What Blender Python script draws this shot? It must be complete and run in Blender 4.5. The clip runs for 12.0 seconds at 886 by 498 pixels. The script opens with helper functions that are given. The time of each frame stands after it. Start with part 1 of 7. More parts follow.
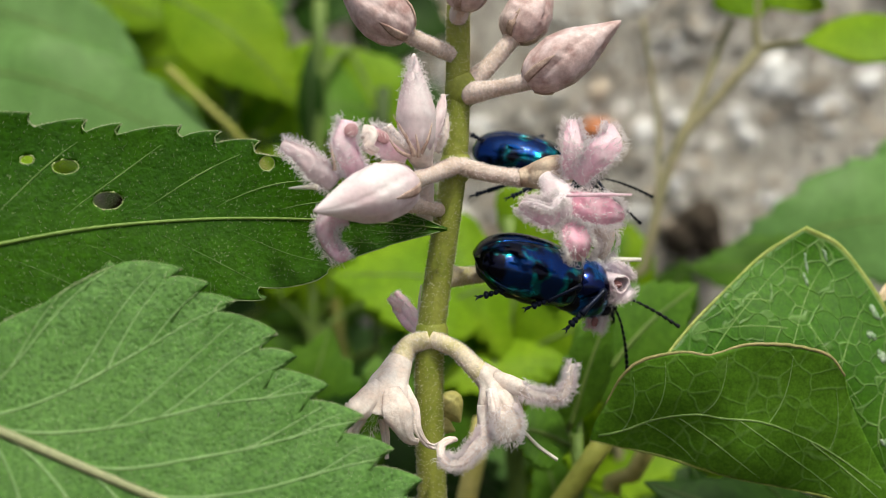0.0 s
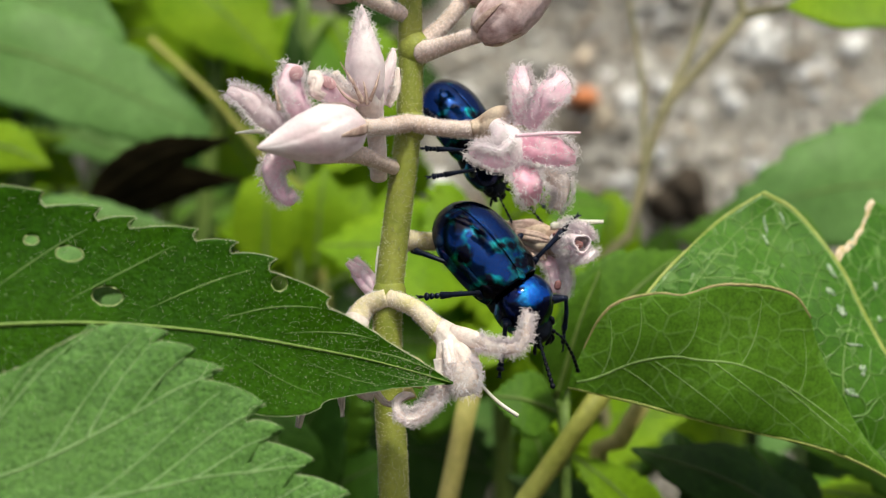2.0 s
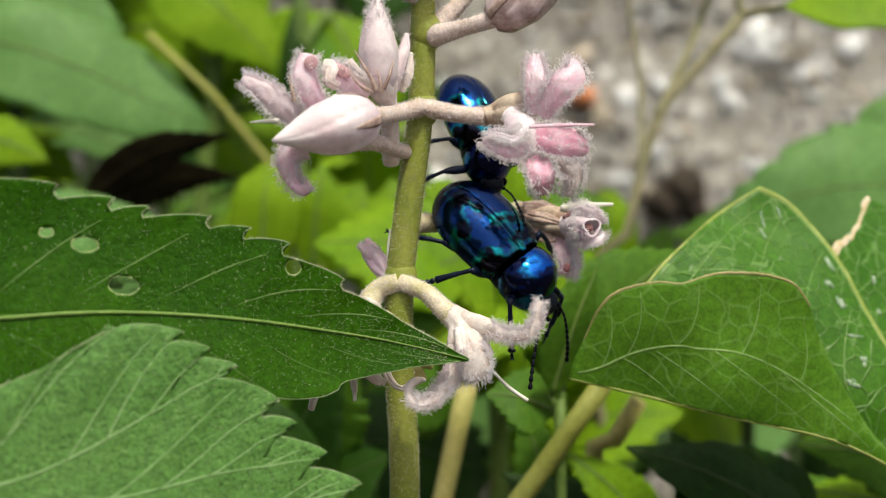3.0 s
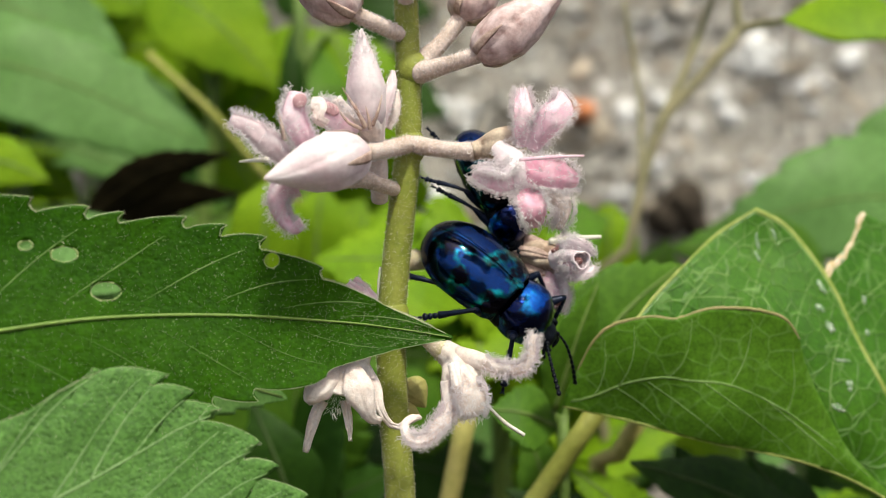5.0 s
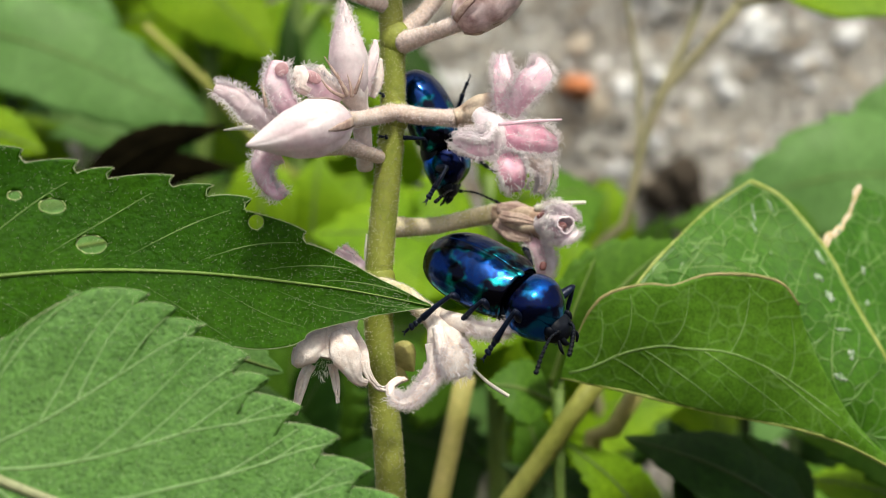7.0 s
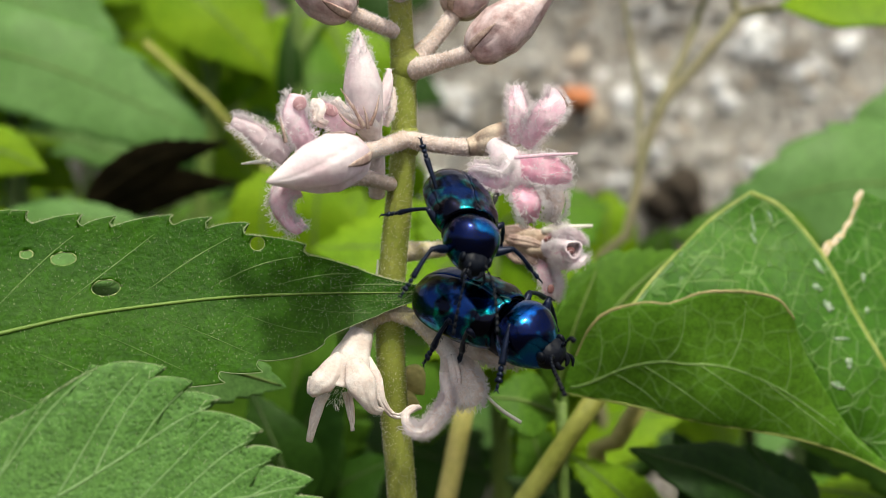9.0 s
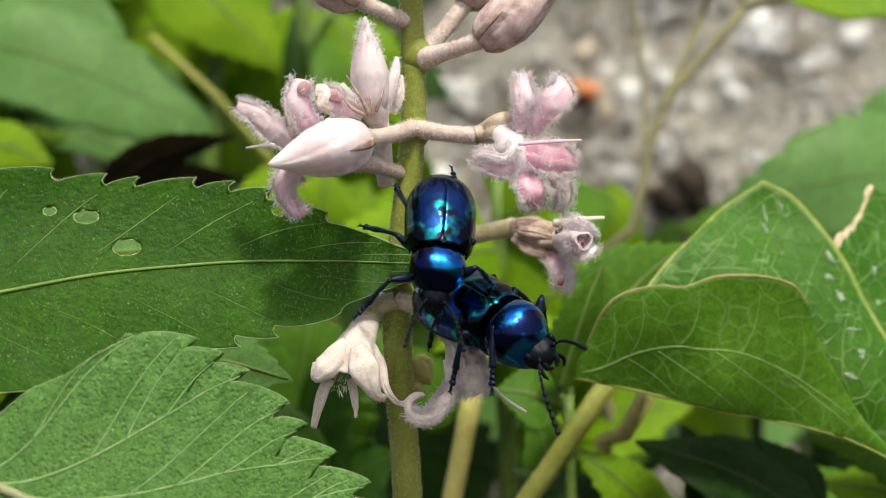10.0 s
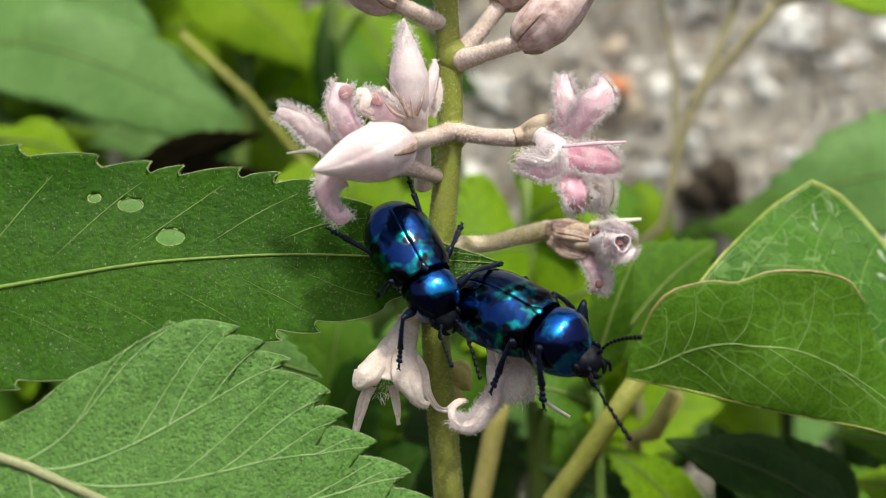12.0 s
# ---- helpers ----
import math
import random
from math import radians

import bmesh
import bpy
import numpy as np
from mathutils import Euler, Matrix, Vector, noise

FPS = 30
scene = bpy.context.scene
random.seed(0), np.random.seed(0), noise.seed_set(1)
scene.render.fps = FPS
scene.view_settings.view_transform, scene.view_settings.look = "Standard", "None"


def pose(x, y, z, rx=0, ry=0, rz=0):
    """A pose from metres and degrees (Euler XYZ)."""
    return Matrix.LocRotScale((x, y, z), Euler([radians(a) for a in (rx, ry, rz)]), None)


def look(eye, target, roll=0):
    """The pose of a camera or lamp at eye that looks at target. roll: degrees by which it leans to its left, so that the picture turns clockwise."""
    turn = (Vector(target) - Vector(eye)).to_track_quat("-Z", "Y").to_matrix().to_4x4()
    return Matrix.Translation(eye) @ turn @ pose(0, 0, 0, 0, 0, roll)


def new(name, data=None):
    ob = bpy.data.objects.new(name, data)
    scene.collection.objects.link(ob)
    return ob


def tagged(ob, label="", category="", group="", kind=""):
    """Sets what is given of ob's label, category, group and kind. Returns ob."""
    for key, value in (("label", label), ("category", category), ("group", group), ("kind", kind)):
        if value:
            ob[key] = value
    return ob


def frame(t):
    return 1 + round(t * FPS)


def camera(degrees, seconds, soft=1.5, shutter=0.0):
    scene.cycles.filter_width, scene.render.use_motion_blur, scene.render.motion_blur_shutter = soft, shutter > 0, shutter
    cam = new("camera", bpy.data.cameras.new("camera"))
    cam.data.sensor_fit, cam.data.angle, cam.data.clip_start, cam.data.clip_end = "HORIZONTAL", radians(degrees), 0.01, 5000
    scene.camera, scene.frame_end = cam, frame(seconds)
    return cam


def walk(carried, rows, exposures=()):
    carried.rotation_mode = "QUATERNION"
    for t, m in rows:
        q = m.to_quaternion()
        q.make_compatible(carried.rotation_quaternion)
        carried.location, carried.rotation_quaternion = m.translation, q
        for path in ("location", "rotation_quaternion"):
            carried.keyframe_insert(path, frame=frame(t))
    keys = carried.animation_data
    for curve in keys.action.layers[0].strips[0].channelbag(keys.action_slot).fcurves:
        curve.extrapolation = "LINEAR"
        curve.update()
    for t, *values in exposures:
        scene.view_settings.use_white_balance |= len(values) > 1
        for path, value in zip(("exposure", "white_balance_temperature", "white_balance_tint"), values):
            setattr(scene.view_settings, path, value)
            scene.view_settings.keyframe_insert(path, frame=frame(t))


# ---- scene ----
# A flowering stem with two blue leaf beetles, seen from a hand's width. Lengths below are in millimetres.
MM = 0.001
EXPOSURES = [(t, e, 6850, 0) for t, e in ((0, 0.04), (1.0, 0.04), (1.5, 0.08), (2.5, 0.13), (3.2, 0.15), (5.0, 0.24), (6.0, 0.14), (7.0, 0.22), (9.0, 0.2), (12.0, 0.22))]
cam = camera(38.6, 12.0, 0.7)
cam.data.dof.use_dof = True
cam.data.dof.focus_distance = 0.09
cam.data.dof.aperture_fstop = 29.5
walk(cam, [
    (0, pose(0, -0.095, 0, 91.661, -1.042, 0.619)),
    (0.5, pose(0, -0.095, 0, 91.273, -1.060, 0.631)),
    (1, pose(0, -0.095, 0, 91.108, -1.054, 0.636)),
    (1.5, pose(0, -0.095, 0, 90.503, -1.140, 0.746)),
    (2, pose(0, -0.095, 0, 90.283, -0.519, -0.010)),
    (2.5, pose(0, -0.095, 0, 90.376, -0.806, -0.428)),
    (3, pose(0, -0.095, 0, 90.163, -0.896, -0.151)),
    (5, pose(0, -0.095, 0, 90.897, -0.346, -0.096)),
    (5.5, pose(0, -0.095, 0, 90.634, -1.340, -0.090)),
    (6, pose(0, -0.095, 0, 90.389, -0.616, 0.154)),
    (6.5, pose(0, -0.095, 0, 90.079, -0.931, -0.158)),
    (7, pose(0, -0.095, 0, 89.750, -0.710, -0.248)),
    (9, pose(0, -0.095, 0, 90.348, -0.112, -0.171)),
    (9.5, pose(0, -0.095, 0, 89.999, -0.293, 0.209)),
    (10, pose(0, -0.095, 0, 90.051, 0.029, 0.111)),
    (10.5, pose(0, -0.095, 0, 90.000, -0.000, -0.000)),
    (11, pose(0, -0.095, 0, 90.108, 0.157, 0.128)),
    (11.5, pose(0, -0.095, 0, 90.061, -0.212, 0.225)),
    (12, pose(0, -0.095, 0, 89.918, -0.040, 1.435)),
], EXPOSURES)

# ---- light ----
SUN_EL, SUN_AZ = 60.0, 166.0   # height of the sun; bearing from +y, clockwise
world = bpy.data.worlds.new("sky")
scene.world = world
world.use_nodes = True
wn = world.node_tree
sky = wn.nodes.new("ShaderNodeTexSky")
sky.sky_type, sky.sun_disc = "NISHITA", False
sky.sun_elevation, sky.sun_rotation = radians(SUN_EL), radians(SUN_AZ)
wn.links.new(sky.outputs[0], wn.nodes["Background"].inputs[0])
wn.nodes["Background"].inputs[1].default_value = 0.16
sky.air_density, sky.dust_density, sky.ozone_density = 0.7, 5.0, 0.6
sun = new("sun", bpy.data.lights.new("sun", "SUN"))
sun.data.energy, sun.data.angle, sun.data.color = 2.8, radians(5.0), (1.0, 0.96, 0.88)
sx = math.cos(radians(SUN_EL)) * math.sin(radians(SUN_AZ))
sy = math.cos(radians(SUN_EL)) * math.cos(radians(SUN_AZ))
sun.matrix_world = look((sx, sy, math.sin(radians(SUN_EL))), (0, 0, 0))


# ---- materials ----
def material(name):
    m = bpy.data.materials.new(name)
    m.use_nodes = True
    return m, m.node_tree, m.node_tree.nodes["Principled BSDF"]


def add(tree, kind, **values):
    n = tree.nodes.new(kind)
    for key, v in values.items():
        n.inputs[key.replace("_", " ")].default_value = v
    return n


def ramp(tree, fac, stops):
    n = tree.nodes.new("ShaderNodeValToRGB")
    while len(n.color_ramp.elements) < len(stops):
        n.color_ramp.elements.new(0.5)
    for e, (p, c) in zip(n.color_ramp.elements, stops):
        e.position, e.color = p, (*c, 1) if len(c) == 3 else c
    tree.links.new(fac, n.inputs[0])
    return n.outputs[0]


def mixc(tree, fac, a, b, mode="MIX"):
    n = tree.nodes.new("ShaderNodeMix")
    n.data_type, n.blend_type = "RGBA", mode
    for sock, v in ((n.inputs[0], fac), (n.inputs[6], a), (n.inputs[7], b)):
        if isinstance(v, bpy.types.NodeSocket):
            tree.links.new(v, sock)
        else:
            sock.default_value = v if isinstance(v, (int, float)) else (*v, 1)
    return n.outputs[2]


def coords(tree):
    return tree.nodes.new("ShaderNodeTexCoord").outputs["Object"]


def noise_tex(tree, size, detail=4.0, rough=0.55, co=None):
    """Noise whose blobs are about size millimetres."""
    n = add(tree, "ShaderNodeTexNoise", Scale=1000.0 / size, Detail=detail, Roughness=rough)
    tree.links.new(co or coords(tree), n.inputs["Vector"])
    return n.outputs[0]


def bump(tree, bsdf, height, strength, dist):
    n = add(tree, "ShaderNodeBump", Strength=strength, Distance=dist * MM)
    tree.links.new(height, n.inputs["Height"])
    tree.links.new(n.outputs[0], bsdf.inputs["Normal"])


def plain(name, c1, c2, size, rough=0.6, fine=None, relief=0.3, metal=0.0, spec=0.4, sheen=0.0, translucent=0.0, vary=0.0, grain=0.35):
    """Two colours mixed at one size and grained at a finer one."""
    m, t, b = material(name)
    co = coords(t)
    big = noise_tex(t, size, co=co)
    small = noise_tex(t, fine or size / 8, 3.0, co=co)
    col = mixc(t, ramp(t, big, [(0.35, (0, 0, 0)), (0.65, (1, 1, 1))]), c1, c2)
    col = mixc(t, grain, col, ramp(t, small, [(0.3, (0.55, 0.55, 0.55)), (0.7, (1.3, 1.3, 1.3))]), "MULTIPLY")
    if vary:
        info = t.nodes.new("ShaderNodeObjectInfo")
        col = mixc(t, 1.0, col, ramp(t, info.outputs["Random"], [(0, (1 - vary,) * 3), (1, (1 + vary,) * 3)]), "MULTIPLY")
    t.links.new(col, b.inputs["Base Color"])
    b.inputs["Roughness"].default_value = rough
    b.inputs["Metallic"].default_value = metal
    b.inputs["Specular IOR Level"].default_value = spec
    b.inputs["Sheen Weight"].default_value = sheen
    bump(t, b, small, relief, (fine or size / 8) * 0.5)
    if translucent:
        see_through(t, b, col, translucent)
    return m


def see_through(t, b, col, share, tint=(1, 1, 1)):
    """Light that shines through a thin leaf or petal."""
    tr = t.nodes.new("ShaderNodeBsdfTranslucent")
    t.links.new(mixc(t, 1.0, col, tint, "MULTIPLY"), tr.inputs[0])
    mx = t.nodes.new("ShaderNodeMixShader")
    mx.inputs[0].default_value = share
    t.links.new(b.outputs[0], mx.inputs[1])
    t.links.new(tr.outputs[0], mx.inputs[2])
    t.links.new(mx.outputs[0], t.nodes["Material Output"].inputs[0])


def leaf_material(name, dark, light, cell=3.0, net=0.25, dots=0.5, rough=0.5, share=0.3, relief=0.5, tint=None, ridge=0.0, mottle=0.25, gloss=0.14, pebble=0.0, grain=0.38, warp=0.0008):
    """A leaf: blotches, a net of fine veins, small bulges between them, pale hairs as dots, and light that comes through."""
    m, t, b = material(name)
    co = coords(t)
    col = mixc(t, ramp(t, noise_tex(t, 9.0, co=co), [(0.35, (0, 0, 0)), (0.68, (1, 1, 1))]), dark, light)
    col = mixc(t, 0.4, col, ramp(t, noise_tex(t, 0.7, co=co), [(0.3, (0.45, 0.45, 0.45)), (0.7, (1.35, 1.35, 1.35))]), "MULTIPLY")
    col = mixc(t, mottle, col, ramp(t, noise_tex(t, 0.22, 2.0, co=co), [(0.38, (0.35, 0.4, 0.35)), (0.62, (1.5, 1.45, 1.5))]), "MULTIPLY")
    wn_ = add(t, "ShaderNodeTexNoise", Scale=1000 / 2.5, Detail=2.0)
    t.links.new(co, wn_.inputs["Vector"])
    bent = t.nodes.new("ShaderNodeVectorMath")
    bent.operation = "MULTIPLY_ADD"
    bent.inputs[1].default_value = (warp,) * 3
    t.links.new(wn_.outputs[1], bent.inputs[0])
    t.links.new(co, bent.inputs[2])
    vor = add(t, "ShaderNodeTexVoronoi", Scale=1000.0 / cell)
    vor.feature = "DISTANCE_TO_EDGE"
    t.links.new(bent.outputs[0], vor.inputs["Vector"])
    lines = ramp(t, vor.outputs["Distance"], [(0.0, (1, 1, 1)), (0.022, (0.75, 0.75, 0.75)), (0.055, (0, 0, 0))])
    fine = add(t, "ShaderNodeTexVoronoi", Scale=1000.0 / grain)
    t.links.new(co, fine.inputs["Vector"])
    bulge = ramp(t, fine.outputs["Distance"], [(0.1, (0, 0, 0)), (0.45, (1, 1, 1))])
    if pebble:
        # darkens the hollows beside the bulges: crease shade put into the colour
        col = mixc(t, pebble, col, ramp(t, fine.outputs["Distance"], [(0.08, (0.4, 0.48, 0.42)), (0.34, (1.0, 1.0, 1.0)), (0.75, (1.3, 1.28, 1.3))]), "MULTIPLY")
    vein_f = t.nodes.new("ShaderNodeMath")
    vein_f.operation = "MULTIPLY"
    t.links.new(ramp(t, noise_tex(t, 3.0, 2.0, co=co), [(0.36, (0.3 * net,) * 3), (0.62, (1.15 * net,) * 3)]), vein_f.inputs[1])
    t.links.new(lines, vein_f.inputs[0])
    col = mixc(t, vein_f.outputs[0], col, tint or tuple(min(1, 2.2 * c + 0.03) for c in light))
    dot = add(t, "ShaderNodeTexVoronoi", Scale=1000.0 / 0.62)
    t.links.new(co, dot.inputs["Vector"])
    spots = ramp(t, dot.outputs["Distance"], [(0.0, (1, 1, 1)), (0.14, (0, 0, 0))])
    dot_f = t.nodes.new("ShaderNodeMath")
    dot_f.operation = "MULTIPLY"
    dot_f.inputs[1].default_value = dots
    t.links.new(spots, dot_f.inputs[0])
    col = mixc(t, dot_f.outputs[0], col, (0.45, 0.55, 0.3))
    t.links.new(col, b.inputs["Base Color"])
    b.inputs["Roughness"].default_value = rough
    b.inputs["Specular IOR Level"].default_value = gloss
    h = mixc(t, ridge, mixc(t, pebble, noise_tex(t, 0.5, co=co), bulge), lines)
    bump(t, b, h, relief, 0.12)
    see_through(t, b, col, share, (1.3, 1.25, 0.4))
    return m


def shell_material(name, blue, teal, violet):
    """Metallic shell, blue with teal and near-black violet patches that paint in reflections, finely pitted and faintly
    dented.
    """
    m, t, b = material(name)
    co = coords(t)
    col = mixc(t, ramp(t, noise_tex(t, 3.0, 2.5, co=co), [(0.47, (0, 0, 0)), (0.53, (1, 1, 1))]), blue, teal)
    col = mixc(t, ramp(t, noise_tex(t, 2.6, 3.0, 0.5, co=co), [(0.48, (0, 0, 0)), (0.55, (1, 1, 1))]), col, violet)
    t.links.new(col, b.inputs["Base Color"])
    b.inputs["Metallic"].default_value = 1.0
    b.inputs["Coat Weight"].default_value = 0.25
    b.inputs["Coat Roughness"].default_value = 0.1
    t.links.new(ramp(t, noise_tex(t, 0.8, co=co), [(0.3, (0.12, 0.12, 0.12)), (0.7, (0.24, 0.24, 0.24))]), b.inputs["Roughness"])
    pits = add(t, "ShaderNodeTexVoronoi", Scale=1000.0 / 0.22)
    t.links.new(co, pits.inputs["Vector"])
    bump(t, b, ramp(t, pits.outputs["Distance"], [(0.0, (0, 0, 0)), (0.3, (1, 1, 1))]), 0.1, 0.04)
    dents = add(t, "ShaderNodeBump", Strength=0.6, Distance=0.3 * MM)
    t.links.new(noise_tex(t, 1.5, 1.5, co=co), dents.inputs["Height"])
    for n in t.nodes:
        if n.type == "BUMP" and n != dents:
            t.links.new(dents.outputs[0], n.inputs["Normal"])
    return m


M_STEM = plain("stem_green", (0.21, 0.25, 0.03), (0.3, 0.32, 0.06), 3.0, 0.6, 0.35, 0.4, translucent=0.08)
M_PEDICEL = plain("pedicel_mauve", (0.6, 0.47, 0.4), (0.77, 0.64, 0.6), 1.1, 0.65, 0.2, 0.6, translucent=0.1, grain=0.6)
M_PEDICEL_TAN = plain("pedicel_tan_green", (0.56, 0.5, 0.24), (0.76, 0.65, 0.5), 1.6, 0.65, 0.22, 0.5, translucent=0.1, grain=0.5)
M_BUD = plain("bud_lilac_white", (0.72, 0.56, 0.61), (0.88, 0.8, 0.83), 2.2, 0.5, 0.3, 0.2, sheen=0.2, translucent=0.2, grain=0.16)
M_BUD_DARK = plain("bud_mauve", (0.44, 0.27, 0.26), (0.8, 0.64, 0.65), 1.3, 0.5, 0.25, 0.25, sheen=0.2, translucent=0.12, grain=0.25)
M_PETAL = plain("petal_pink", (0.9, 0.6, 0.73), (0.95, 0.8, 0.87), 1.1, 0.6, 0.2, 0.3, sheen=0.3, translucent=0.3, grain=0.2)
M_PETAL_WHITE = plain("petal_blush_white", (0.92, 0.78, 0.85), (0.96, 0.9, 0.94), 1.0, 0.6, 0.2, 0.3, sheen=0.3, translucent=0.3, grain=0.14)
M_PETAL_HOT = plain("petal_rose", (0.9, 0.44, 0.6), (0.94, 0.66, 0.77), 1.0, 0.6, 0.2, 0.3, sheen=0.3, translucent=0.3, grain=0.2)
M_PETAL_PALE = plain("petal_cream", (0.84, 0.7, 0.66), (0.94, 0.86, 0.84), 1.0, 0.55, 0.3, 0.7, sheen=0.3, translucent=0.2, grain=0.25)
M_PETAL_CREAM = plain("petal_ivory", (0.84, 0.71, 0.65), (0.94, 0.87, 0.84), 1.0, 0.55, 0.22, 0.6, sheen=0.2, translucent=0.3, grain=0.25)
M_THROAT = plain("throat_dark_rose", (0.13, 0.05, 0.05), (0.24, 0.1, 0.1), 0.6, 0.6, 0.2, 0.3)
M_THROAT_PINK = plain("petal_lining_rose", (0.5, 0.27, 0.3), (0.66, 0.42, 0.45), 0.6, 0.6, 0.2, 0.3, translucent=0.2)
M_CALYX = plain("calyx_tan", (0.4, 0.27, 0.2), (0.76, 0.63, 0.5), 1.1, 0.6, 0.25, 0.5, translucent=0.12, grain=0.3)
M_SEPAL = plain("sepal_tan", (0.34, 0.22, 0.19), (0.56, 0.42, 0.36), 0.8, 0.6, 0.2, 0.4, translucent=0.1)
M_WOOL = plain("wool_white", (0.96, 0.9, 0.93), (0.98, 0.96, 0.97), 2.0, 0.8, translucent=0.7, grain=0.1)
M_FUZZ = plain("fuzz_cream", (0.72, 0.68, 0.52), (0.8, 0.74, 0.62), 2.0, 0.8, translucent=0.25)
M_STYLE = plain("style_white", (0.75, 0.72, 0.6), (0.8, 0.78, 0.7), 1.0, 0.5, translucent=0.1)
M_LEAF_L = leaf_material("leaf_deep_green", (0.024, 0.092, 0.001), (0.042, 0.132, 0.002), 2.6, 0.03, 0.6, 0.5, 0.3, 1.0, mottle=0.3, pebble=0.15, grain=0.4)
M_LEAF_B = leaf_material("leaf_grey_green", (0.078, 0.19, 0.034), (0.11, 0.24, 0.054), 1.6, 0.1, 0.5, 0.5, 0.22, 1.4, mottle=0.4, gloss=0.24, pebble=0.25, grain=0.32)
M_LEAF_R = leaf_material("leaf_vine_green", (0.05, 0.165, 0.006), (0.08, 0.215, 0.014), 1.7, 0.52, 0.05, 0.42, 0.3, 1.1, ridge=0.55, gloss=0.38, tint=(0.26, 0.43, 0.14), pebble=0.15, grain=0.4, warp=0.0013)
M_LEAF_R_UNDER = leaf_material("leaf_vine_underside", (0.085, 0.21, 0.014), (0.115, 0.26, 0.022), 2.2, 0.33, 0.03, 0.55, 0.35, 0.6, ridge=0.3, tint=(0.26, 0.44, 0.13), pebble=0.15, grain=0.3, warp=0.0013)
M_VEIN_L = plain("vein_yellow_green", (0.14, 0.245, 0.035), (0.19, 0.3, 0.06), 4.0, 0.5, translucent=0.2)
M_VEIN_B = plain("vein_pale_green", (0.19, 0.34, 0.11), (0.26, 0.41, 0.16), 2.0, 0.5, translucent=0.2)
M_VEIN_R = plain("vein_leaf_green", (0.21, 0.36, 0.09), (0.28, 0.42, 0.14), 4.0, 0.5, translucent=0.2)
M_VEIN_SIDE = plain("vein_dull_green", (0.1, 0.2, 0.03), (0.15, 0.26, 0.06), 1.0, 0.5, translucent=0.2, grain=0.6)
M_VEIN_BROWN = plain("midrib_brown", (0.23, 0.25, 0.12), (0.31, 0.32, 0.18), 3.0, 0.6)
M_RIM = plain("chewed_rim", (0.2, 0.28, 0.08), (0.32, 0.38, 0.16), 1.0, 0.6)
M_FOLD = plain("fold_yellow_green", (0.28, 0.36, 0.06), (0.42, 0.48, 0.14), 1.2, 0.55, translucent=0.2, grain=0.5)
M_RIM_PALE = plain("margin_pale", (0.26, 0.36, 0.14), (0.44, 0.52, 0.29), 1.0, 0.6, translucent=0.2)
M_MINE = plain("leaf_mine_white", (0.17, 0.31, 0.13), (0.48, 0.56, 0.44), 0.35, 0.35, translucent=0.2)
M_SCAR = plain("scar_tan", (0.5, 0.4, 0.2), (0.68, 0.55, 0.42), 0.8, 0.6)
M_MARGIN_BROWN = plain("margin_brown", (0.2, 0.2, 0.06), (0.32, 0.26, 0.12), 2.0, 0.6)
M_SHELL = shell_material("shell_blue", (0.0025, 0.03, 0.15), (0.006, 0.26, 0.3), (0.0015, 0.002, 0.012))
M_SHIELD = shell_material("shield_blue", (0.004, 0.1, 0.46), (0.006, 0.17, 0.42), (0.002, 0.008, 0.06))
M_BLACK = plain("beetle_black", (0.002, 0.0025, 0.005), (0.004, 0.006, 0.012), 0.8, 0.45, 0.15, 0.3, spec=0.14)
M_LEG = plain("leg_blue_black", (0.003, 0.005, 0.014), (0.006, 0.012, 0.036), 0.8, 0.36, 0.15, 0.3, metal=0.3, spec=0.25)
M_BG = [leaf_material("leaf_bright", (0.16, 0.31, 0.01), (0.26, 0.42, 0.018), 6, 0.08, 0.0, 0.5, 0.42),
        leaf_material("leaf_mid", (0.08, 0.19, 0.018), (0.12, 0.25, 0.025), 6, 0.08, 0.0, 0.5, 0.38),
        leaf_material("leaf_bluish", (0.12, 0.25, 0.066), (0.165, 0.315, 0.098), 6, 0.08, 0.0, 0.45, 0.3),
        # near-black green: deep shade put into the leaf colour
        leaf_material("leaf_shade_green", (0.014, 0.045, 0.004), (0.028, 0.075, 0.008), 6, 0.08, 0.0, 0.5, 0.25)]
# near-black brown that stands in for the shade inside the thicket gap
M_GAP_SHADE = plain("gap_shade_brown", (0.01, 0.009, 0.005), (0.02, 0.016, 0.008), 4.0, 0.95, 0.6, 0.5, spec=0.0)
M_STALK = plain("stalk_straw_green", (0.43, 0.4, 0.12), (0.52, 0.45, 0.18), 6.0, 0.6, translucent=0.1)
M_STALK_DULL = plain("stalk_dull_green", (0.26, 0.28, 0.05), (0.34, 0.34, 0.09), 6.0, 0.6, translucent=0.1)
# darker copy of the weed stem green, with thicket shade in its colour
M_WEED_SHADE = plain("weed_stem_shade", (0.03, 0.055, 0.012), (0.05, 0.085, 0.018), 6.0, 0.7)
M_WEED = plain("weed_stem_green", (0.1, 0.17, 0.03), (0.16, 0.24, 0.05), 6.0, 0.6, translucent=0.1)
M_TWIG = plain("twig_brown_green", (0.2, 0.19, 0.1), (0.26, 0.23, 0.13), 5.0, 0.6)
M_SOIL = plain("soil_dark", (0.025, 0.018, 0.012), (0.05, 0.037, 0.025), 30.0, 0.9, 4.0, 0.9)
M_MORTAR = plain("mortar_grey", (0.27, 0.25, 0.225), (0.5, 0.47, 0.43), 6.0, 0.9, 1.5, 0.9, grain=1.0)
